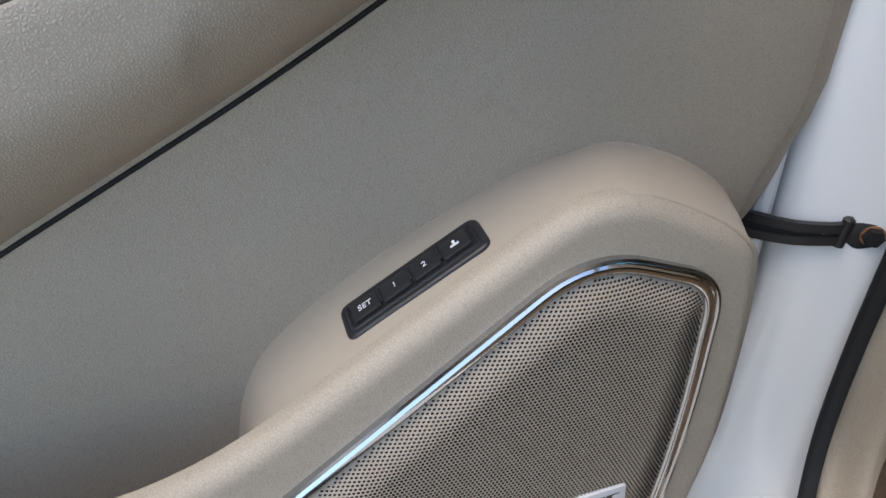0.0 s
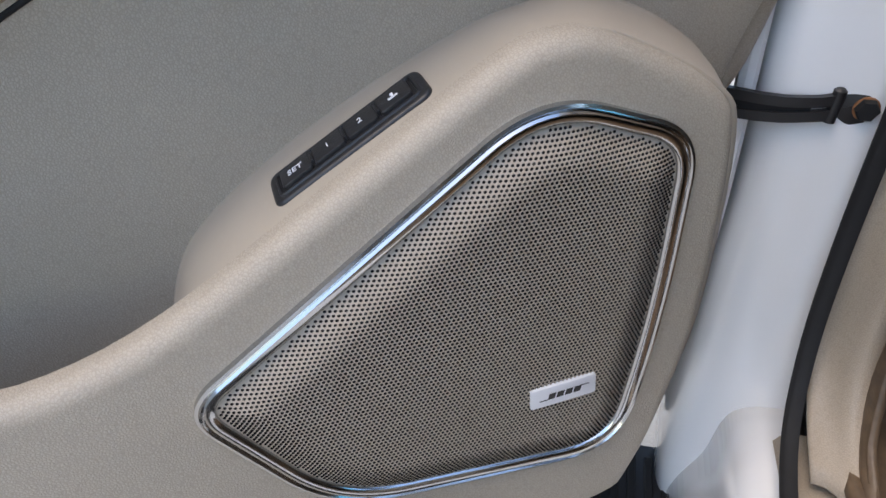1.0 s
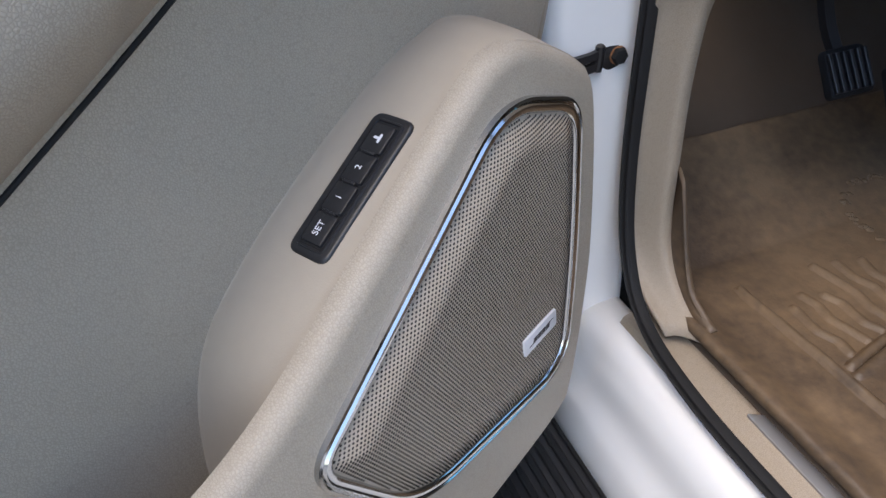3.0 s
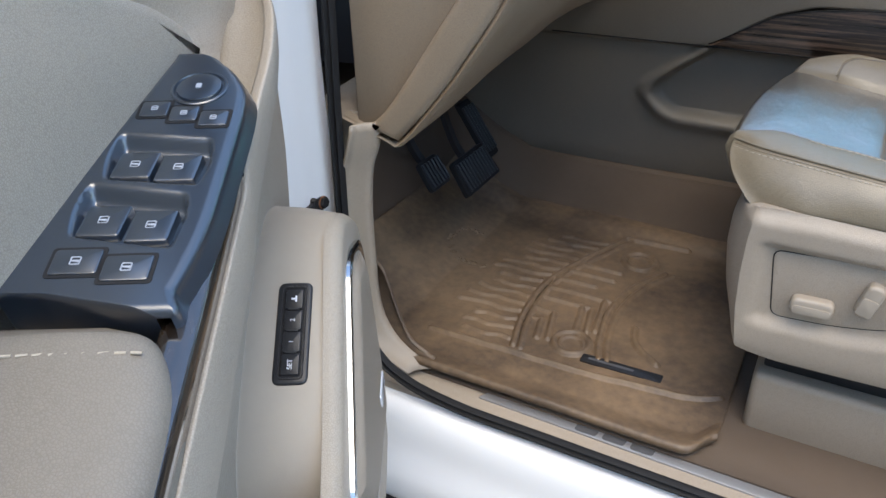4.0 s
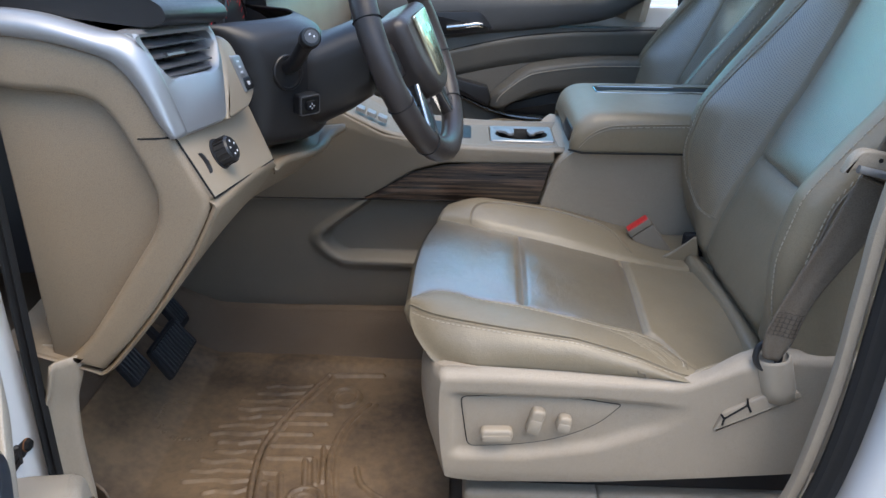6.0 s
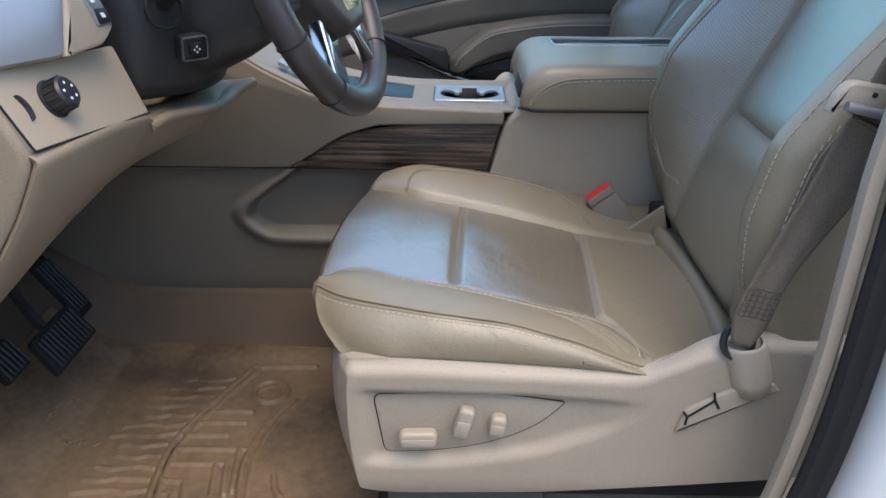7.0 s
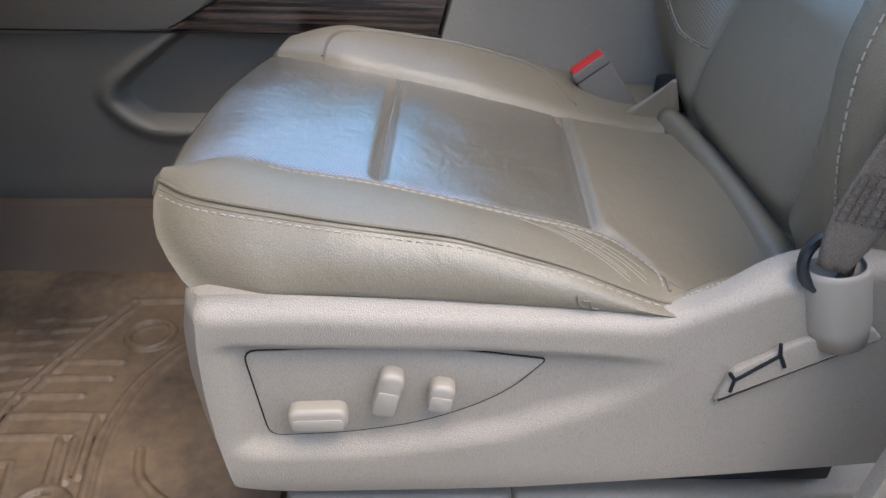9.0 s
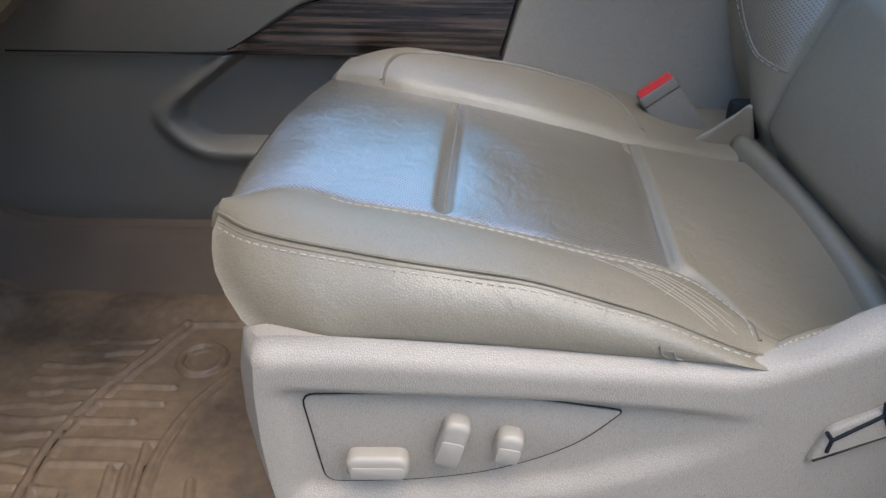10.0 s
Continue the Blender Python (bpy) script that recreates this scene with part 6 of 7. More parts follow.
def steering():
    c = thing("steering_column", (-0.25, 0.56, 1.3), label="black steering column with stalk and ignition", category="steering column")
    # broad cover that rises out of the dash, and the collar behind the wheel
    plan = [(-0.33, 0.408), (-0.262, 0.412), (-0.225, 0.445), (-0.190, 0.490), (-0.175, 0.525), (-0.172, 0.56), (-0.178, 0.60), (-0.21, 0.66), (-0.30, 0.72)]
    rows = []
    for z, back in ((1.47, 0.06), (1.45, 0.02), (1.42, 0.006), (1.37, 0.0), (1.31, 0.006), (1.275, 0.02), (1.262, 0.06), (1.26, 0.12)):
        rows.append([(x - back, y, z - 0.10 * max(0, y - 0.41) * (1 if z < 1.36 else 0.2)) for x, y in plan])
    part("column_cover", sheet(fair(rows, 4, 3)), BLACK, c, solid=0.004)
    rows = []
    for x, zc, w, h in ((-0.22, 1.345, 0.098, 0.082), (-0.15, 1.358, 0.094, 0.080), (-0.10, 1.380, 0.085, 0.078), (-0.06, 1.398, 0.076, 0.070), (-0.050, 1.402, 0.06, 0.055)):
        rows.append([(x - 0.025, 0.575 + w * math.copysign(abs(math.cos(a)) ** 0.6, math.cos(a)), zc + h * math.copysign(abs(math.sin(a)) ** 0.6, math.sin(a))) for a in np.linspace(0, 2 * math.pi, 28, endpoint=False)])
    part("collar", sheet(rows, closed_u=True), BLACK, c, solid=0.004)
    part("ignition_ring", lathe([(0.030, 0), (0.030, 0.010), (0.0285, 0.0115), (0.026, 0.0115), (0.0245, 0.004), (0.004, 0.004)], (-0.224, 0.452, 1.388), (0.76, -0.62, 0.1), 28), BLACK, c)
    sq = Vector((-0.189, 0.462, 1.331))
    nn = Vector((0.70, -0.68, -0.1)).normalized()
    e1 = nn.cross(Vector((0, 0, 1))).normalized()
    e2 = e1.cross(nn)
    def at(a, b, q):
        return sq + e1 * a + e2 * b + nn * q
    t = part("tilt_switch", prism(rounded([(-0.022, -0.018), (0.022, -0.018), (0.022, 0.018), (-0.022, 0.018)], 0.006), lambda a, b, q: at(a, b, q - 0.02), 0.024, 0.003), BLACK, c)
    part("joystick", prism(rounded([(-0.010, -0.009), (0.010, -0.009), (0.010, 0.009), (-0.010, 0.009)], 0.006), lambda a, b, q: at(a, b, q + 0.0055), 0.006, 0.002), RUBBER, t)
    part("switch_frame", tube([at(p.x, p.y, 0.0062) for p in rounded([(-0.0195, -0.0165), (0.0195, -0.0165), (0.0195, 0.0165), (-0.0195, 0.0165)], 0.004)], 0.0013, True, n=6, up=tuple(nn)), VENT_GREY, t)
    for da, db in ((-0.004, 0.0), (0.004, 0.0), (0.0, -0.004), (0.0, 0.004)):
        part("symbol", prism([(da - 0.0012, db - 0.0012), (da + 0.0012, db - 0.0012), (da + 0.0012, db + 0.0012), (da - 0.0012, db + 0.0012)], lambda a, b, q: at(a, b, q + 0.0115), 0.0004), PRINT, t)
    st = part("indicator_stalk", sweep(spline([(-0.24, 0.475, 1.385), (-0.205, 0.435, 1.405), (-0.180, 0.400, 1.435), (-0.166, 0.378, 1.455)], 4), ring(0.0125, 12)), BLACK, c)
    part("stalk_end", lathe([(0.012, 0), (0.0165, 0.006), (0.0165, 0.028), (0.014, 0.032), (0.006, 0.033)], (-0.165, 0.378, 1.455), (0.35, -0.93, 0.3), 20), BLACK, st)
    part("stalk_print", lathe([(0.0105, 0), (0.0105, 0.0006)], (-0.1535, 0.3475, 1.4652), (0.35, -0.93, 0.3), 16), VENT_GREY, st)
    for k in range(3):
        part("symbol", lathe([(0.0016, 0), (0.0016, 0.0006)], (-0.1535 + 0.004 * math.cos(2.1 * k), 0.3468 + 0.0015 * math.cos(2.1 * k), 1.4655 + 0.004 * math.sin(2.1 * k)), (0.35, -0.93, 0.3), 8), PRINT, st)
    w = thing("steering_wheel", (-0.04, 0.525, 1.25), label="dark brown leather steering wheel with silver spokes", category="steering wheel")
    tilt, yaw = radians(22.2), radians(-8)
    nx = Vector((math.cos(tilt) * math.cos(yaw), math.sin(yaw), math.sin(tilt))).normalized()
    uy = Vector((-math.sin(tilt), 0, math.cos(tilt))).cross(nx).normalized()
    uz = nx.cross(uy)
    o = Vector((-0.013, 0.514, 1.4255))
    def p3(a, b, q=0.0):
        return o + uy * a + uz * b + nx * q
    hide = material("wheel_leather", (0.040, 0.032, 0.030), 0.36, grain=0.3, grain_scale=500, cells=True)
    path = [p3(0.190 * math.cos(a), 0.190 * math.sin(a), 0.0) for a in np.linspace(0, 2 * math.pi, 72, endpoint=False)]
    rim = part("rim", sweep(path, ring(0.0225, 16, 0.0210), True, nx), hide, w, "dark brown leather rim")
    # sewn joints of the rim's cover
    for deg in (25, 155, 197, 228, 312, 343):
        ca, sa = math.cos(radians(deg)), math.sin(radians(deg))
        joint = [p3((0.190 + 0.0222 * math.cos(b)) * ca, (0.190 + 0.0222 * math.cos(b)) * sa, 0.0222 * math.sin(b)) for b in np.linspace(0, 2 * math.pi, 20, endpoint=False)]
        part("joint", tube(joint, 0.0013, True, n=6, up=tuple(uy * -sa + uz * ca)), RUBBER, rim)
    hub = rounded([(-0.100, 0.062), (0.100, 0.062), (0.092, -0.030), (0.048, -0.092), (-0.048, -0.092), (-0.092, -0.030)], 0.03, 5)
    part("airbag_cover", prism(hub, lambda a, b, q: p3(a, b, q - 0.030 + 0.012 * (1 - (a / 0.11) ** 2)), 0.056, 0.020, 6), hide, w)
    gold = material("pale_gold_trim", (0.72, 0.66, 0.48), 0.22, metal=1.0, amount=0.1)
    plate = part("badge_plate", prism(rounded([(-0.030, -0.062), (0.030, -0.062), (0.046, 0.050), (-0.046, 0.050)], 0.008), lambda a, b, q: p3(a, b, q + 0.034), 0.005, 0.002), gold, w, "pale bright metal badge plate")
    for k3 in range(3):
        part("badge_mark", prism(rounded([(-0.028 + k3 * 0.020, 0.010), (-0.012 + k3 * 0.020, 0.010), (-0.012 + k3 * 0.020, 0.026), (-0.028 + k3 * 0.020, 0.026)], 0.003), lambda a, b, q: p3(a, b, q + 0.0385), 0.001), CHROME, plate)
    for sx in (-1, 1):
        sp = [(0.080 * sx, 0.03), (0.178 * sx, 0.018), (0.180 * sx, -0.024), (0.078 * sx, -0.03)]
        part("spoke", prism(rounded(sp, 0.008), lambda a, b, q: p3(a, b, q - 0.02), 0.020, 0.005, 3), hide, w)
        part("switch_pad", prism(rounded([(0.105 * sx, 0.018), (0.152 * sx, 0.012), (0.152 * sx, -0.014), (0.105 * sx, -0.018)], 0.008), lambda a, b, q: p3(a, b, q - 0.001), 0.005, 0.002), BLACK, w)
        lo = [(0.034 * sx, -0.07), (0.070 * sx, -0.04), (0.118 * sx, -0.142), (0.080 * sx, -0.166)]
        part("silver_spoke", prism(rounded(lo, 0.006), lambda a, b, q: p3(a, b, q - 0.012), 0.022, 0.005, 3), CHROME, w, "bright metal spoke")
    return w


steering()


def pedal(name, at, w, h, lean, ribs, label):
    t = thing(name, (at[0] - 0.05, at[1], at[2] - 0.05), label=label, category="pedal")
    e2 = Vector((-math.sin(radians(lean)), 0, math.cos(radians(lean))))
    nn = Vector((math.cos(radians(lean)), 0, math.sin(radians(lean))))
    o = Vector(at)
    def p3(a, b, q):
        return o + Vector((0, 1, 0)) * a + e2 * b + nn * q
    part("pad", prism(rounded([(-w, -h), (w, -h), (w * 0.9, h), (-w * 0.9, h)], 0.010), lambda a, b, q: p3(a, b, q - 0.012), 0.012, 0.004), RUBBER, t)
    for k in range(ribs):
        a0 = -w * 0.78 + 2 * w * 0.78 * k / max(ribs - 1, 1)
        part("rib", prism(rounded([(a0 - 0.0028, -h * 0.8), (a0 + 0.0028, -h * 0.8), (a0 + 0.0028, h * 0.8), (a0 - 0.0028, h * 0.8)], 0.001), lambda a, b, q: p3(a, b, q - 0.001), 0.006, 0.001, 1), BLACK, t)
    arm = spline([o - nn * 0.012, o + Vector((-0.06, 0, 0.06)), o + Vector((-0.10, 0, 0.20)), o + Vector((-0.10, 0, 0.40))], 5)
    part("arm", sweep(arm, [(-0.008, -0.006), (0.008, -0.006), (0.008, 0.006), (-0.008, 0.006)], up=(1, 0, 0)), BLACK, t)


pedal("brake_pedal", (-0.523, 0.518, 0.786), 0.076, 0.039, 35, 11, "black rubber brake pedal over the mat")
pedal("parking_brake_pedal", (-0.552, 0.392, 0.822), 0.036, 0.032, 35, 6, "black rubber parking brake pedal")
pedal("accelerator_pedal", (-0.590, 0.662, 0.815), 0.028, 0.072, 34, 5, "black rubber accelerator pedal")

# ---- console, far door and floor ----
def console():
    c = thing("center_console", (0.2, 1.05, 0.6), label="beige center console with wood trim and cup holders", category="console")
    def side(outline, depth0, depth1, bevel=0.004, y=0.86):
        return prism(outline, lambda a, b, q: (a, y - depth0 - q, b), depth1 - depth0, bevel, 3)
    # lower side wall with a dished field
    rows = []
    for z in np.linspace(0.62, 1.0, 90):
        row = []
        for x in np.linspace(-0.75, 0.80, 300):
            y = 0.866
            lo = lerp_list([-0.26, -0.2, 0.2], [0.842, 0.835, 0.832], x)
            left = lerp_list([0.83, 0.885, 0.905, 0.925, 0.995], [-0.255, -0.266, -0.261, -0.243, -0.150], z)
            dl, db, r = (x - left) * 0.85, z - lo, 0.055
            d = r - math.hypot(r - dl, r - db) if dl < r and db < r else min(dl, db)
            f = smooth(d / 0.02) * smooth((0.50 - x) / 0.1)
            g = smooth((d + 0.030) / 0.024)
            y += 0.026 * f - 0.010 * g * (1 - f)
            y += 0.03 * smooth((0.74 - z) / 0.12) * 0.5
            row.append((x, y, z))
        rows.append(row)
    part("side_wall", sheet(rows), CONSOLE, c, solid=0.004)
    up = [(-0.60, 0.994), (-0.307, 0.995), (-0.137, 1.004), (-0.085, 1.045), (-0.03, 1.078), (0.04, 1.098), (0.30, 1.102), (0.30, 1.132), (0.05, 1.140), (-0.10, 1.165), (-0.20, 1.215), (-0.30, 1.28), (-0.60, 1.30)]
    part("upper_side", side(rounded(up, 0.008), -0.04, 0.004, 0.006), CONSOLE, c)
    rows = []
    for x in np.linspace(-0.148, 0.292, 60):
        hi = lerp_list([-0.15, -0.085, -0.03, 0.04, 0.12, 0.295], [1.006, 1.044, 1.075, 1.092, 1.099, 1.101], x)
        lo = 1.005
        xs = [x - 0.024 * (1 - v) * smooth((x - 0.1) / 0.19) for v in (0, 0, 0.25, 0.5, 0.75, 1, 1)]
        rows.append([(a, 0.8565 + o, lo + (hi - lo) * v) for a, (v, o) in zip(xs, ((0.0, 0.01), (0.0, 0.0), (0.25, -0.003), (0.5, -0.004), (0.75, -0.003), (1.0, 0.0), (1.0, 0.01)))])
    part("wood_trim", sheet(rows), WOOD, c, "dark glossy striped wood trim", sharp=50)
    # Black tube drawn for the shadow line along the wood's top edge.
    part("trim_shadow_gap", tube([(x, 0.8555, lerp_list([-0.15, -0.085, -0.03, 0.04, 0.12, 0.295], [1.006, 1.044, 1.075, 1.092, 1.099, 1.101], x) + 0.001) for x in np.linspace(-0.15, 0.296, 40)], 0.0013, n=6), RUBBER, c)
    part("lower_gap", tube([(-0.50, 0.8562, 1.002), (-0.15, 0.8562, 1.0035), (0.275, 0.8562, 1.0035)], 0.0015, n=6), RUBBER, c)
    # top deck, sunk under the cup holders and the tray
    rows = []
    for x in np.linspace(-0.42, 0.36, 100):
        z0 = lerp_list([-0.42, -0.30, -0.20, -0.10, 0.0, 0.10, 0.22, 0.36], [1.36, 1.285, 1.218, 1.170, 1.146, 1.136, 1.133, 1.133], x)
        row = []
        for y in np.linspace(0.862, 1.118, 48):
            z = z0 - 0.008 * smooth((y - 0.88) / 0.03) * smooth((1.105 - y) / 0.03) - 0.006 * (smooth((0.870 - y) / 0.008) + smooth((y - 1.110) / 0.008))
            z -= 0.075 * smooth((x - 0.152) / 0.01) * smooth((0.310 - x) / 0.01) * smooth((y - 0.948) / 0.01) * smooth((1.064 - y) / 0.01)
            row.append((x, y, z))
        rows.append(row)
    part("top_deck", sheet(rows), CONSOLE, c, solid=0.004)
    part("far_wall", box((-0.6, 1.095, 0.62), (0.85, 1.118, 1.10), 0.01), CONSOLE, c)
    # bright plate with a double cup well
    cx, cy = 0.230, 1.000
    def well(a):
        return 1 / math.sqrt((math.cos(a) / 0.066) ** 2 + (math.sin(a) / 0.050) ** 2)
    def plate_edge(a):
        return min(0.078 / max(abs(math.cos(a)), 1e-6), 0.066 / max(abs(math.sin(a)), 1e-6))
    rows = []
    for kind, grow, z in (("o", 0.0, 1.118), ("o", 0.0, 1.1325), ("o", -0.002, 1.1345), ("w", 0.004, 1.1345), ("w", 0.0, 1.133), ("w", -0.001, 1.128)):
        rows.append([(cx + (plate_edge(a) + grow if kind == "o" else well(a) + grow) * math.cos(a), cy + (plate_edge(a) + grow if kind == "o" else well(a) + grow) * math.sin(a), z) for a in np.linspace(0, 2 * math.pi, 96, endpoint=False)])
    tray = part("cup_tray", sheet(rows, closed_u=True), SILVER, c, "bright trim plate round the cup holders")
    rows = [[(cx + (well(a) - ins) * math.cos(a), cy + (well(a) - ins) * math.sin(a), z) for a in np.linspace(0, 2 * math.pi, 48, endpoint=False)] for ins, z in ((0.0015, 1.132), (0.003, 1.10), (0.006, 1.068), (0.032, 1.0665))]
    part("cup_well", sheet(rows, closed_u=True), RUBBER, tray, solid=0.001)
    for sx in (-1, 1):
        horn = [(cx + sx * u, cy + v) for u, v in ((0.070, 0.052), (0.022, 0.056), (0.016, 0.030), (0.017, 0.004), (0.024, -0.006), (0.034, -0.004), (0.036, 0.010), (0.050, 0.022), (0.064, 0.024))]
        part("cup_grip", prism(rounded(horn if sx < 0 else horn[::-1], 0.006), lambda a, b2, q: (a, b2, 1.129 + q), 0.0065, 0.002), SILVER, tray)
    # Solid plate, black to give the look of a tray's shaded inside.
    part("front_tray", prism(rounded([(-0.11, 0.945), (0.105, 0.950), (0.105, 1.070), (-0.11, 1.070)], 0.012), lambda a, b2, q: (a, b2, 1.129 + q + max(0, 0.04 - a) * 0.20), 0.004, 0.001), BLACK, c, "flat black plate drawn for the shaded open tray")
    part("bright_edge", tube([(x, 0.873, z) for x, z in ((-0.20, 1.2205), (-0.10, 1.1725), (0.0, 1.1485), (0.10, 1.1385), (0.22, 1.1355), (0.31, 1.1355))], 0.0016, n=6), SILVER, c)
    for k in range(3):
        part("console_switch", prism(rounded([(-0.17 + k * 0.026, 0.90), (-0.15 + k * 0.026, 0.90), (-0.15 + k * 0.026, 0.93), (-0.17 + k * 0.026, 0.93)], 0.003), lambda a, b2, q: (a, b2, 1.160 + q + max(0, -0.05 - a) * 0.42), 0.010, 0.002), SILVER, c)
    # storage box and padded lid
    rows = []
    for z, xf, xr, y0 in ((0.62, 0.20, 0.92, 0.86), (0.80, 0.235, 0.92, 0.858), (1.00, 0.277, 0.92, 0.852), (1.10, 0.306, 0.92, 0.838), (1.135, 0.330, 0.92, 0.826), (1.146, 0.345, 0.92, 0.822)):
        rows.append([(xr, y0, z), ((xr + xf) / 2, y0 - 0.002, z), (xf + 0.03, y0, z), (xf + 0.008, y0 + 0.008, z), (xf, y0 + 0.03, z), (xf - 0.006, 0.985, z), (xf, 1.97 - y0 - 0.03, z), (xf + 0.02, 1.97 - y0, z), (xr, 1.97 - y0, z)])
    part("storage_box", sheet(fair(rows, 3, 3)), VINYL, c, solid=0.004)
    rows = []
    for x, drop, pull in ((0.334, 0.062, 0.022), (0.336, 0.045, 0.014), (0.342, 0.028, 0.008), (0.352, 0.015, 0.004), (0.368, 0.006, 0.001), (0.39, 0.001, 0.0), (0.45, 0.0, 0.0), (0.6, 0.0, 0.0), (0.92, 0.0, 0.0)):
        t, y0, y1 = 1.229 - drop, 0.812 + pull, 1.160 - pull
        zs = [1.150, 1.152, 1.150 + 0.55 * (t - 1.150), t - 0.016, t - 0.005, t]
        rows.append([(x, y0 + 0.004, zs[0]), (x, y0, zs[1] + 0.003), (x, y0 - 0.002, zs[2]), (x, y0 + 0.003, max(zs[3], zs[2] + 0.001)), (x, y0 + 0.012, max(zs[4], zs[2] + 0.002)), (x, y0 + 0.030, t), (x, 0.90, t + 0.002), (x, 0.985, t + 0.003), (x, 1.07, t + 0.002), (x, y1 - 0.030, t), (x, y1 - 0.012, max(zs[4], zs[2] + 0.002)), (x, y1, zs[2]), (x, y1 - 0.004, zs[0])])
    lid = part("armrest_lid", sheet(fair(rows, 3, 3)), LEATHER, c, "padded beige leather armrest lid", solid=0.006, sharp=60)
    sew = spline([(0.347, 0.8045, 1.160), (0.369, 0.8035, 1.184), (0.399, 0.8030, 1.200), (0.436, 0.8028, 1.207), (0.56, 0.8028, 1.211), (0.74, 0.8028, 1.212), (0.92, 0.8028, 1.212)], 8)
    part("lid_seam", tube([p + Vector((0, 0.001, 0.005)) for p in sew], 0.0016, n=6), LEATHER, lid)
    for p, q in zip(sew, sew[1:]):
        n2 = max(1, int((q - p).length / 0.0085))
        for k in range(n2):
            part("stitch", tube([p.lerp(q, k / n2), p.lerp(q, (k + 0.6) / n2)], 0.001, n=5), STITCH, lid)
    part("lid_gap", tube([(0.325, 0.822, 1.149), (0.355, 0.8085, 1.1455), (0.458, 0.8065, 1.1465), (0.70, 0.8065, 1.1485), (0.92, 0.8065, 1.150)], 0.0022, n=6), RUBBER, lid)
    part("lid_slot", prism(rounded([(0.415, 1.020), (0.80, 1.020), (0.80, 1.085), (0.415, 1.085)], 0.012), lambda a, b2, q: (a, b2, 1.2345 + q), 0.003, 0.001), RUBBER, lid)
    part("slot_frame", tube([(p.x, p.y, 1.2368) for p in rounded([(0.412, 1.017), (0.803, 1.017), (0.803, 1.088), (0.412, 1.088)], 0.014, 5)], 0.0028, True, n=8), CHROME, lid)
    part("lid_button", prism(rounded([(0.835, 1.166), (0.94, 1.166), (0.94, 1.196), (0.835, 1.196)], 0.006), lambda a, b2, q: (0.334 - q + 0.35 * max(0, b2 - 1.175), a, b2), 0.010, 0.002), BLACK, lid)


console()


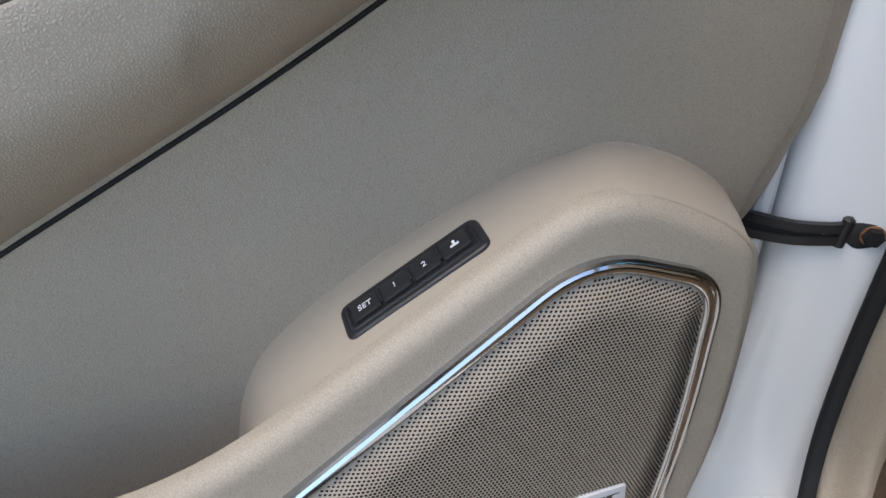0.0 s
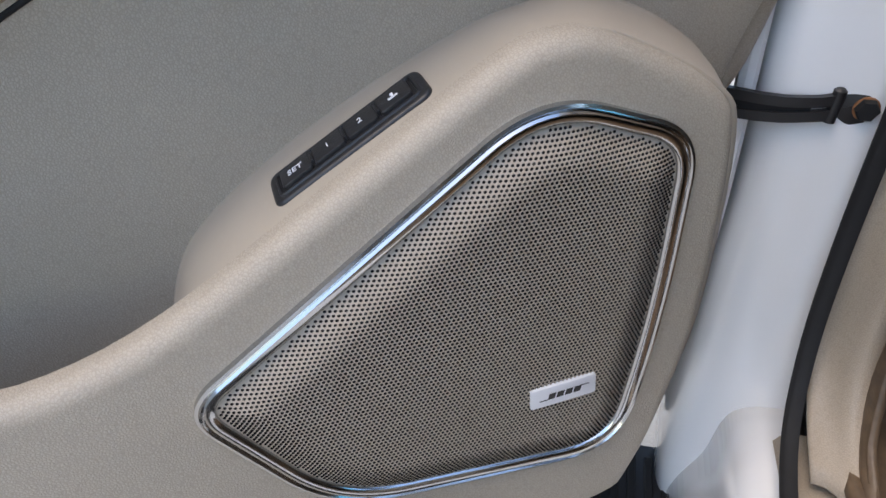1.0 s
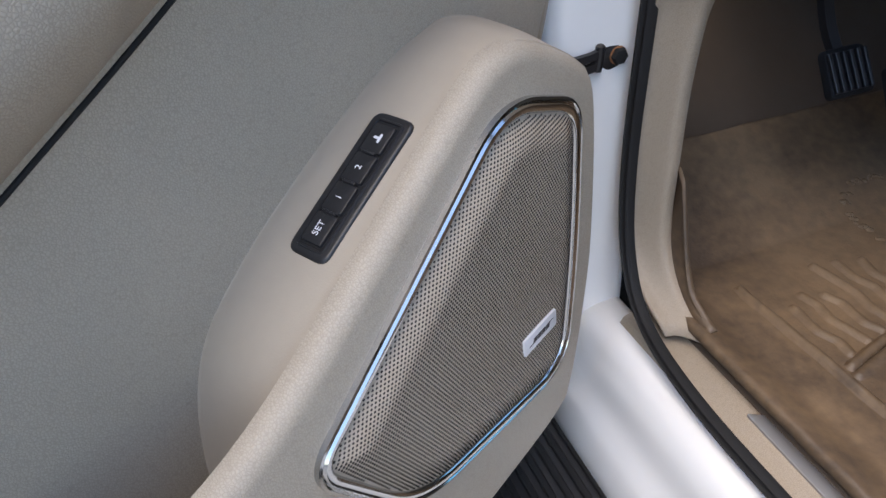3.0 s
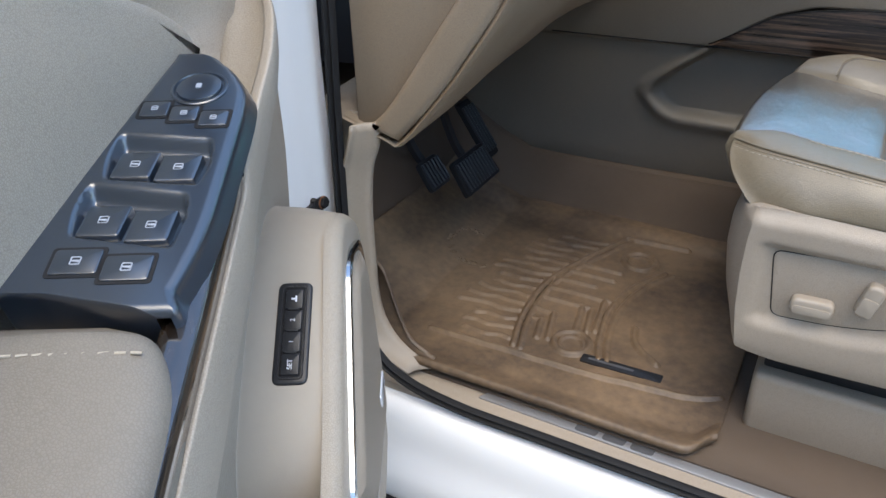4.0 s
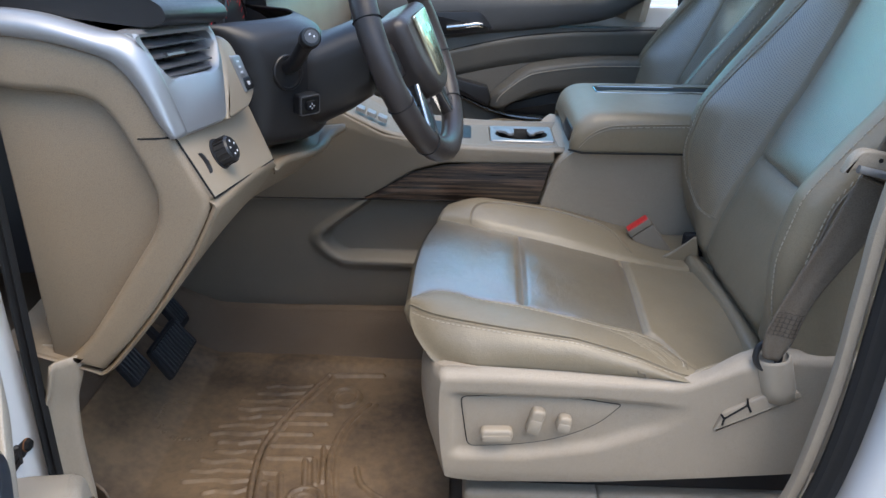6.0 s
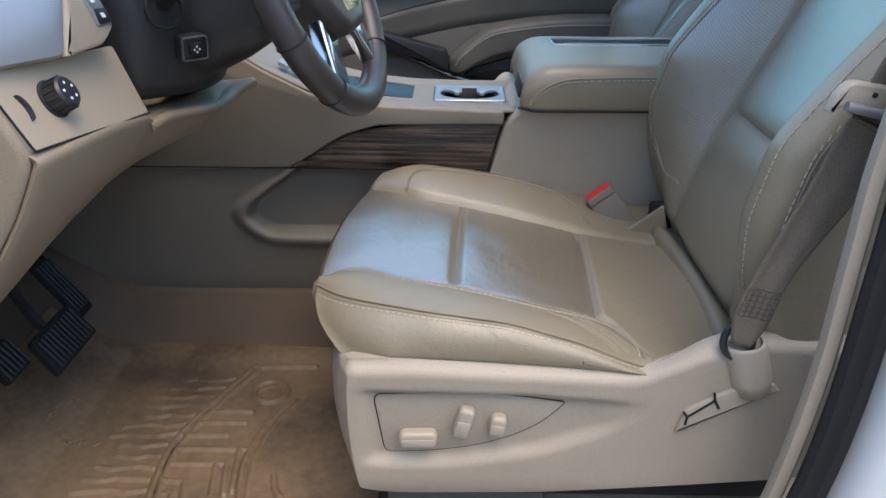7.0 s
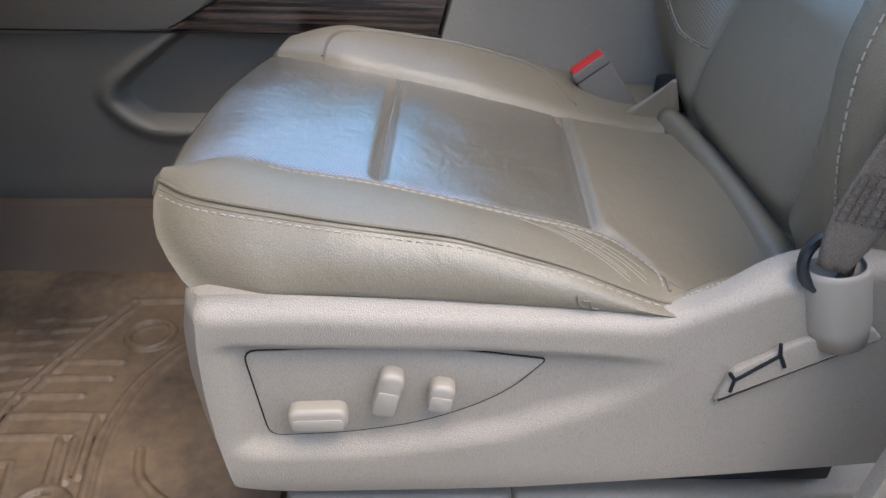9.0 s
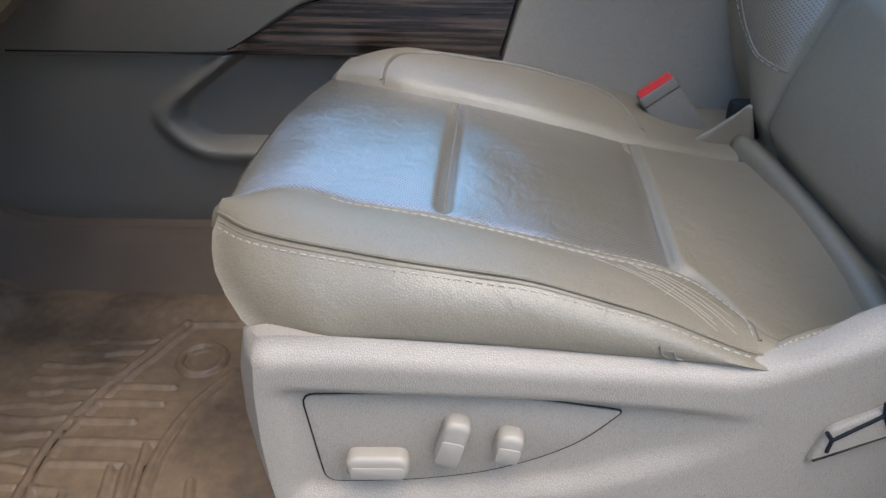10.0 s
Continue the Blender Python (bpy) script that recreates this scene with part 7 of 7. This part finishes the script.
def far_door():
    f = thing("passenger_door", (0.2, 1.88, 0.5), label="beige and dark grey trimmed far front door, closed", category="car door")
    # Pane out of view, added to tint the sky mirrored in the cushion.
    pane = part("window_pane", prism([(-0.85, 1.335), (0.68, 1.335), (0.74, 1.77), (-0.10, 1.77)], lambda a, b, d: (a, 1.955 - (b - 1.335) * 0.38 + d, b), 0.004), TINTED, f, "unseen side window pane, tinted to colour the seat's sheen")
    pane.visible_shadow = False
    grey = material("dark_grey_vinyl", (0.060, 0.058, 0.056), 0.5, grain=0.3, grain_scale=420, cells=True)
    # Beige trim with the far side's shade put into its base colour.
    shaded_trim = material("shade_darkened_vinyl", (0.135, 0.122, 0.102), 0.5, grain=0.4, grain_scale=420, cells=True)
    part("inner_panel", box((-0.50, 1.86, 0.60), (0.85, 1.90, 1.275), 0.01), shaded_trim, f, "beige door panel darkened for shade")
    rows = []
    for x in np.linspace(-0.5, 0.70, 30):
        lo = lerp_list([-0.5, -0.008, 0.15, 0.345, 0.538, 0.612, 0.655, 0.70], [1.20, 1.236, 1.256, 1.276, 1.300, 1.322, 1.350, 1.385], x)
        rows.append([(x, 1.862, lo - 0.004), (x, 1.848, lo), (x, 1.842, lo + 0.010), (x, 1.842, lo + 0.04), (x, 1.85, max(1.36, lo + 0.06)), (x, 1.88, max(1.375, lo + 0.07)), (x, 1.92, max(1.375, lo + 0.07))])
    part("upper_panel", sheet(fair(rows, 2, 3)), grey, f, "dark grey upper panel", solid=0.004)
    rows = []
    for x in np.linspace(-0.30, 0.85, 40):
        lo = lerp_list([-0.30, 0.034, 0.152, 0.27, 0.445, 0.697, 0.85], [1.09, 1.188, 1.216, 1.239, 1.257, 1.266, 1.268], x)
        rows.append([(x, 1.864, lo - 0.10), (x, 1.853, lo - 0.03), (x, 1.850, lo - 0.012), (x, 1.853, lo - 0.003), (x, 1.862, lo)])
    part("padded_field", sheet(fair(rows, 2, 3)), shaded_trim, f, solid=0.003)
    part("crease", tube(spline([(-0.30, 1.855, 1.09), (0.034, 1.855, 1.188), (0.152, 1.855, 1.217), (0.27, 1.855, 1.240), (0.445, 1.855, 1.258), (0.697, 1.855, 1.267), (0.85, 1.855, 1.269)], 5), 0.0025, n=6), RUBBER, f)
    tops, bots = [1.024, 1.040, 1.068, 1.126, 1.147, 1.167, 1.172, 1.174], [1.000, 0.999, 1.003, 1.040, 1.064, 1.079, 1.079, 1.079]
    rows = []
    for x, t, b in zip((0.176, 0.188, 0.218, 0.293, 0.355, 0.504, 0.657, 0.85), tops, bots):
        w = 0.082 * smooth((x - 0.15) / 0.06)
        rows.append([(x, 1.862, t + 0.010), (x, 1.862 - w * 0.6, t + 0.006), (x, 1.862 - w * 0.92, t), (x, 1.862 - w, t * 0.8 + b * 0.2), (x, 1.862 - w * 0.98, t * 0.35 + b * 0.65), (x, 1.862 - w * 0.85, b), (x, 1.862, b - 0.006)])
    arm = part("armrest", sheet(fair(rows, 4, 4)), shaded_trim, f, "padded armrest with a stitched edge", solid=0.004)
    part("seam", tube(spline([(x, 1.7785, t - 0.014) for x, t in zip((0.20, 0.218, 0.293, 0.355, 0.504, 0.657, 0.85), tops[1:])], 5), 0.0016, n=6), STITCH, arm)
    part("pull_pocket", prism(rounded([(-0.06, 1.130), (0.068, 1.095), (0.166, 1.070), (0.180, 1.034), (0.172, 1.001), (0.09, 1.036), (-0.06, 1.07)], 0.006), lambda a, b, q: (a, 1.855 - q, b), 0.045, 0.006), BLACK, f, "black pull handle")
    # Raised black plate stands in for the pocket's shaded recess.
    part("pocket_shade", prism(rounded([(0.225, 0.975), (0.255, 1.005), (0.405, 1.046), (0.645, 1.056), (0.80, 1.056), (0.80, 0.955), (0.433, 0.962), (0.268, 0.966)], 0.01), lambda a, b, q: (a, 1.862 - q, b), 0.012, 0.004), BLACK, f)
    part("wood_strip", tube(spline([(-0.06, 1.845, 1.082), (0.07, 1.842, 1.030), (0.164, 1.84, 0.988), (0.268, 1.838, 0.960), (0.433, 1.836, 0.952), (0.80, 1.836, 0.950)], 5), 0.007, n=8), DARK_WOOD, f, "dark glossy wood strip")
    part("map_pocket", box((-0.1, 1.80, 0.62), (0.8, 1.865, 0.935), 0.02, 3), grey, f)
    b = part("handle_bezel", prism(rounded([(-0.06, 1.238), (0.150, 1.257), (0.178, 1.268), (0.147, 1.312), (0.127, 1.325), (-0.06, 1.320)], [0.01, 0.008, 0.006, 0.01, 0.01, 0.01]), lambda a, c, q: (a, 1.845 - q, c), 0.016, 0.005), BLACK, f)
    part("handle", sweep(spline([(0.02, 1.822, 1.270), (0.08, 1.818, 1.277), (0.12, 1.818, 1.283), (0.140, 1.822, 1.280)], 4), ring(0.010, 10)), CHROME, b, "chrome door handle")


far_door()


def floor_mat():
    m = thing("floor_mat", (-0.2, 0.4, 0.59), label="muddy brown moulded rubber floor mat", category="floor mat")
    rng = random.Random(4)
    seg = []
    def add(*pts, high=0.0045):
        P = [Vector((p[0], p[1])) for p in pts]
        seg.extend((a, b, high) for a, b in zip(P, P[1:]))
    def curve(*pts):
        return [tuple(p)[:2] for p in spline([(a, b, 0) for a, b in pts], 5)]
    arc = curve((-0.230, 0.704), (-0.272, 0.609), (-0.306, 0.519), (-0.326, 0.447), (-0.327, 0.382), (-0.318, 0.297), (-0.300, 0.225))
    add(*arc)
    add(*[(x + 0.014, y - 0.004) for x, y in arc], high=0.003)
    add((-0.232, 0.698), (-0.098, 0.704))
    add((-0.46, 0.199), (-0.30, 0.205), (-0.14, 0.209), (0.0, 0.222), (0.06, 0.240))
    # long inner curve beside the heel field, and the hook next to the label
    inner = curve((-0.119, 0.588), (-0.161, 0.510), (-0.178, 0.412), (-0.166, 0.309), (-0.150, 0.255))
    add(*inner, high=0.0035)
    add(*[(x + 0.016, y) for x, y in inner], high=0.0025)
    add(*curve((-0.118, 0.372), (-0.106, 0.331), (-0.084, 0.306), (-0.055, 0.285)))
    # stepped bars inside the arc
    for y, x0, x1 in ((0.545, -0.285, -0.20), (0.510, -0.300, -0.205), (0.473, -0.318, -0.232), (0.435, -0.312, -0.181), (0.395, -0.312, -0.217)):
        add((x0, y), (x1, y + 0.002), high=0.0036)
    for x, y0, y1 in ((-0.228, 0.392, 0.314), (-0.209, 0.392, 0.322), (-0.196, 0.432, 0.330)):
        add((x, y0), (x + 0.014, y1), high=0.0036)
    add((-0.314, 0.353), (-0.271, 0.350), (-0.252, 0.271), high=0.0036)
    add((-0.300, 0.322), (-0.284, 0.320), (-0.272, 0.265), high=0.0030)
    # ribs forward of the arc, worn to uneven lengths
    for k in range(15):
        y = 0.240 + k * 0.0296
        xa = float(np.interp(y, [0.225, 0.297, 0.382, 0.447, 0.519, 0.609, 0.704], [-0.300, -0.318, -0.327, -0.326, -0.306, -0.272, -0.230])) - 0.012
        ln = 0.075 + 0.055 * rng.random()
        pts = [(xa - ln * q / 4, y + 0.004 * math.sin(q * 2.1 + k) - 0.006 * q / 4) for q in range(5)]
        add(*pts, high=0.0026 + 0.0012 * rng.random())
    rings = ((-0.177, 0.611, 0.034), (-0.208, 0.277, 0.032))
    xs, ys = np.linspace(-0.70, 0.075, 290), np.linspace(0.100, 0.79, 260)
    X, Y = np.meshgrid(xs, ys, indexing="ij")
    H = np.zeros_like(X)
    for a, b, w in seg:
        d = b - a
        t = np.clip(((X - a.x) * d.x + (Y - a.y) * d.y) / max(d.length_squared, 1e-9), 0, 1)
        dist = np.hypot(X - a.x - t * d.x, Y - a.y - t * d.y)
        H = np.maximum(H, w * np.exp(-(dist / 0.0042) ** 4))
    for x, y, r in rings:
        d = np.abs(np.hypot(X - x, Y - y) - r)
        H = np.maximum(H, 0.005 * np.exp(-(d / 0.0045) ** 4))
        d2 = np.abs(np.hypot(X - x, Y - y) - r * 0.70)
        H = np.maximum(H, 0.002 * np.exp(-(d2 / 0.003) ** 2))
    def lie(x, y):
        """Height of the mat between its ribs."""
        return 0.592 + 0.75 * max(0.0, (-0.52 - x)) ** 1.25 + 0.003 * noise.noise(Vector((x * 6, y * 6, 0))) + 0.001 * noise.noise(Vector((x * 30, y * 30, 4)))
    rows = []
    for i, x in enumerate(xs):
        row = []
        for j, y in enumerate(ys):
            z = 0.592 + 1.7 * H[i, j]
            z += 0.75 * max(0.0, (-0.52 - x)) ** 1.25
            lip = smooth((0.150 - y) / 0.05)
            z += 0.012 * lip
            z += 0.012 * smooth((y - 0.69) / 0.06)
            z += 0.003 * noise.noise(Vector((x * 6, y * 6, 0))) + 0.001 * noise.noise(Vector((x * 30, y * 30, 4)))
            near = smooth((0.30 - y) / 0.20)
            yo = y + 0.32 * max(0, -0.44 - x) * near * 0.5 + 0.05 * smooth((x - 0.02) / 0.055) ** 2 * near
            row.append((x, yo, z))
        rows.append(row)
    rim = [[(r[0][0], r[0][1] - 0.004, r[0][2] - 0.008), *r] for r in rows]
    part("mat_body", sheet(rim), MAT, m, solid=0.003, sharp=80)
    # side wall that stands up against the kick panel
    rows = []
    for x in np.linspace(-0.70, -0.40, 31):
        x = float(x)
        foot = 0.100 + 0.16 * max(0, -0.44 - x)
        top = lerp_list([-0.70, -0.56, -0.50, -0.475, -0.45, -0.40], [0.80, 0.785, 0.765, 0.69, 0.63, 0.606], x)
        base = 0.604 + 0.75 * max(0.0, -0.52 - x) ** 1.25
        top = max(top, base + 0.002)
        in_y = 0.118 + 0.01 * smooth((-0.45 - x) / 0.1)
        rows.append([(x, foot + 0.012, base - 0.004), (x, (foot + in_y) / 2, base + (top - base) * 0.35), (x, in_y, base + (top - base) * 0.8), (x, in_y - 0.004, top), (x, in_y - 0.009, top - 0.004)])
    part("side_wall", sheet(fair(rows, 4, 1)), MAT, m, solid=0.003, sharp=80)
    # dried mud left by a shoe's edge
    mud = bmesh.new()
    track = spline([(-0.536, 0.565, 0), (-0.560, 0.558, 0), (-0.575, 0.539, 0), (-0.576, 0.502, 0), (-0.564, 0.470, 0), (-0.539, 0.451, 0), (-0.504, 0.447, 0), (-0.463, 0.444, 0)], 8)
    for k in range(46):
        p = track[int(rng.random() * (len(track) - 1))]
        x, y = p.x + 0.008 * (rng.random() - 0.5), p.y + 0.008 * (rng.random() - 0.5)
        r = 0.003 + 0.004 * rng.random()
        lathe([(r, 0.0), (r * 0.8, 0.0012), (r * 0.4, 0.0022), (0.0004, 0.0024)], (x, y, lie(x, y) + 0.003), (0.1 * rng.random(), 0.1 * rng.random(), 1), 7, mud)
    part("mud_print", mud, MUD, m, "dried tan mud print")
    lab = part("label_plate", prism(rounded([(-0.178, 0.236), (-0.036, 0.240), (-0.036, 0.262), (-0.178, 0.258)], 0.003), lambda a, b, q: (a, b, 0.594 + q), 0.004, 0.001), BLACK, m, "black label plate")
    part("label_bar", prism([(-0.165, 0.244), (-0.085, 0.246), (-0.085, 0.252), (-0.165, 0.250)], lambda a, b, q: (a, b, 0.5985 + q), 0.0004), VENT_GREY, lab)


floor_mat()
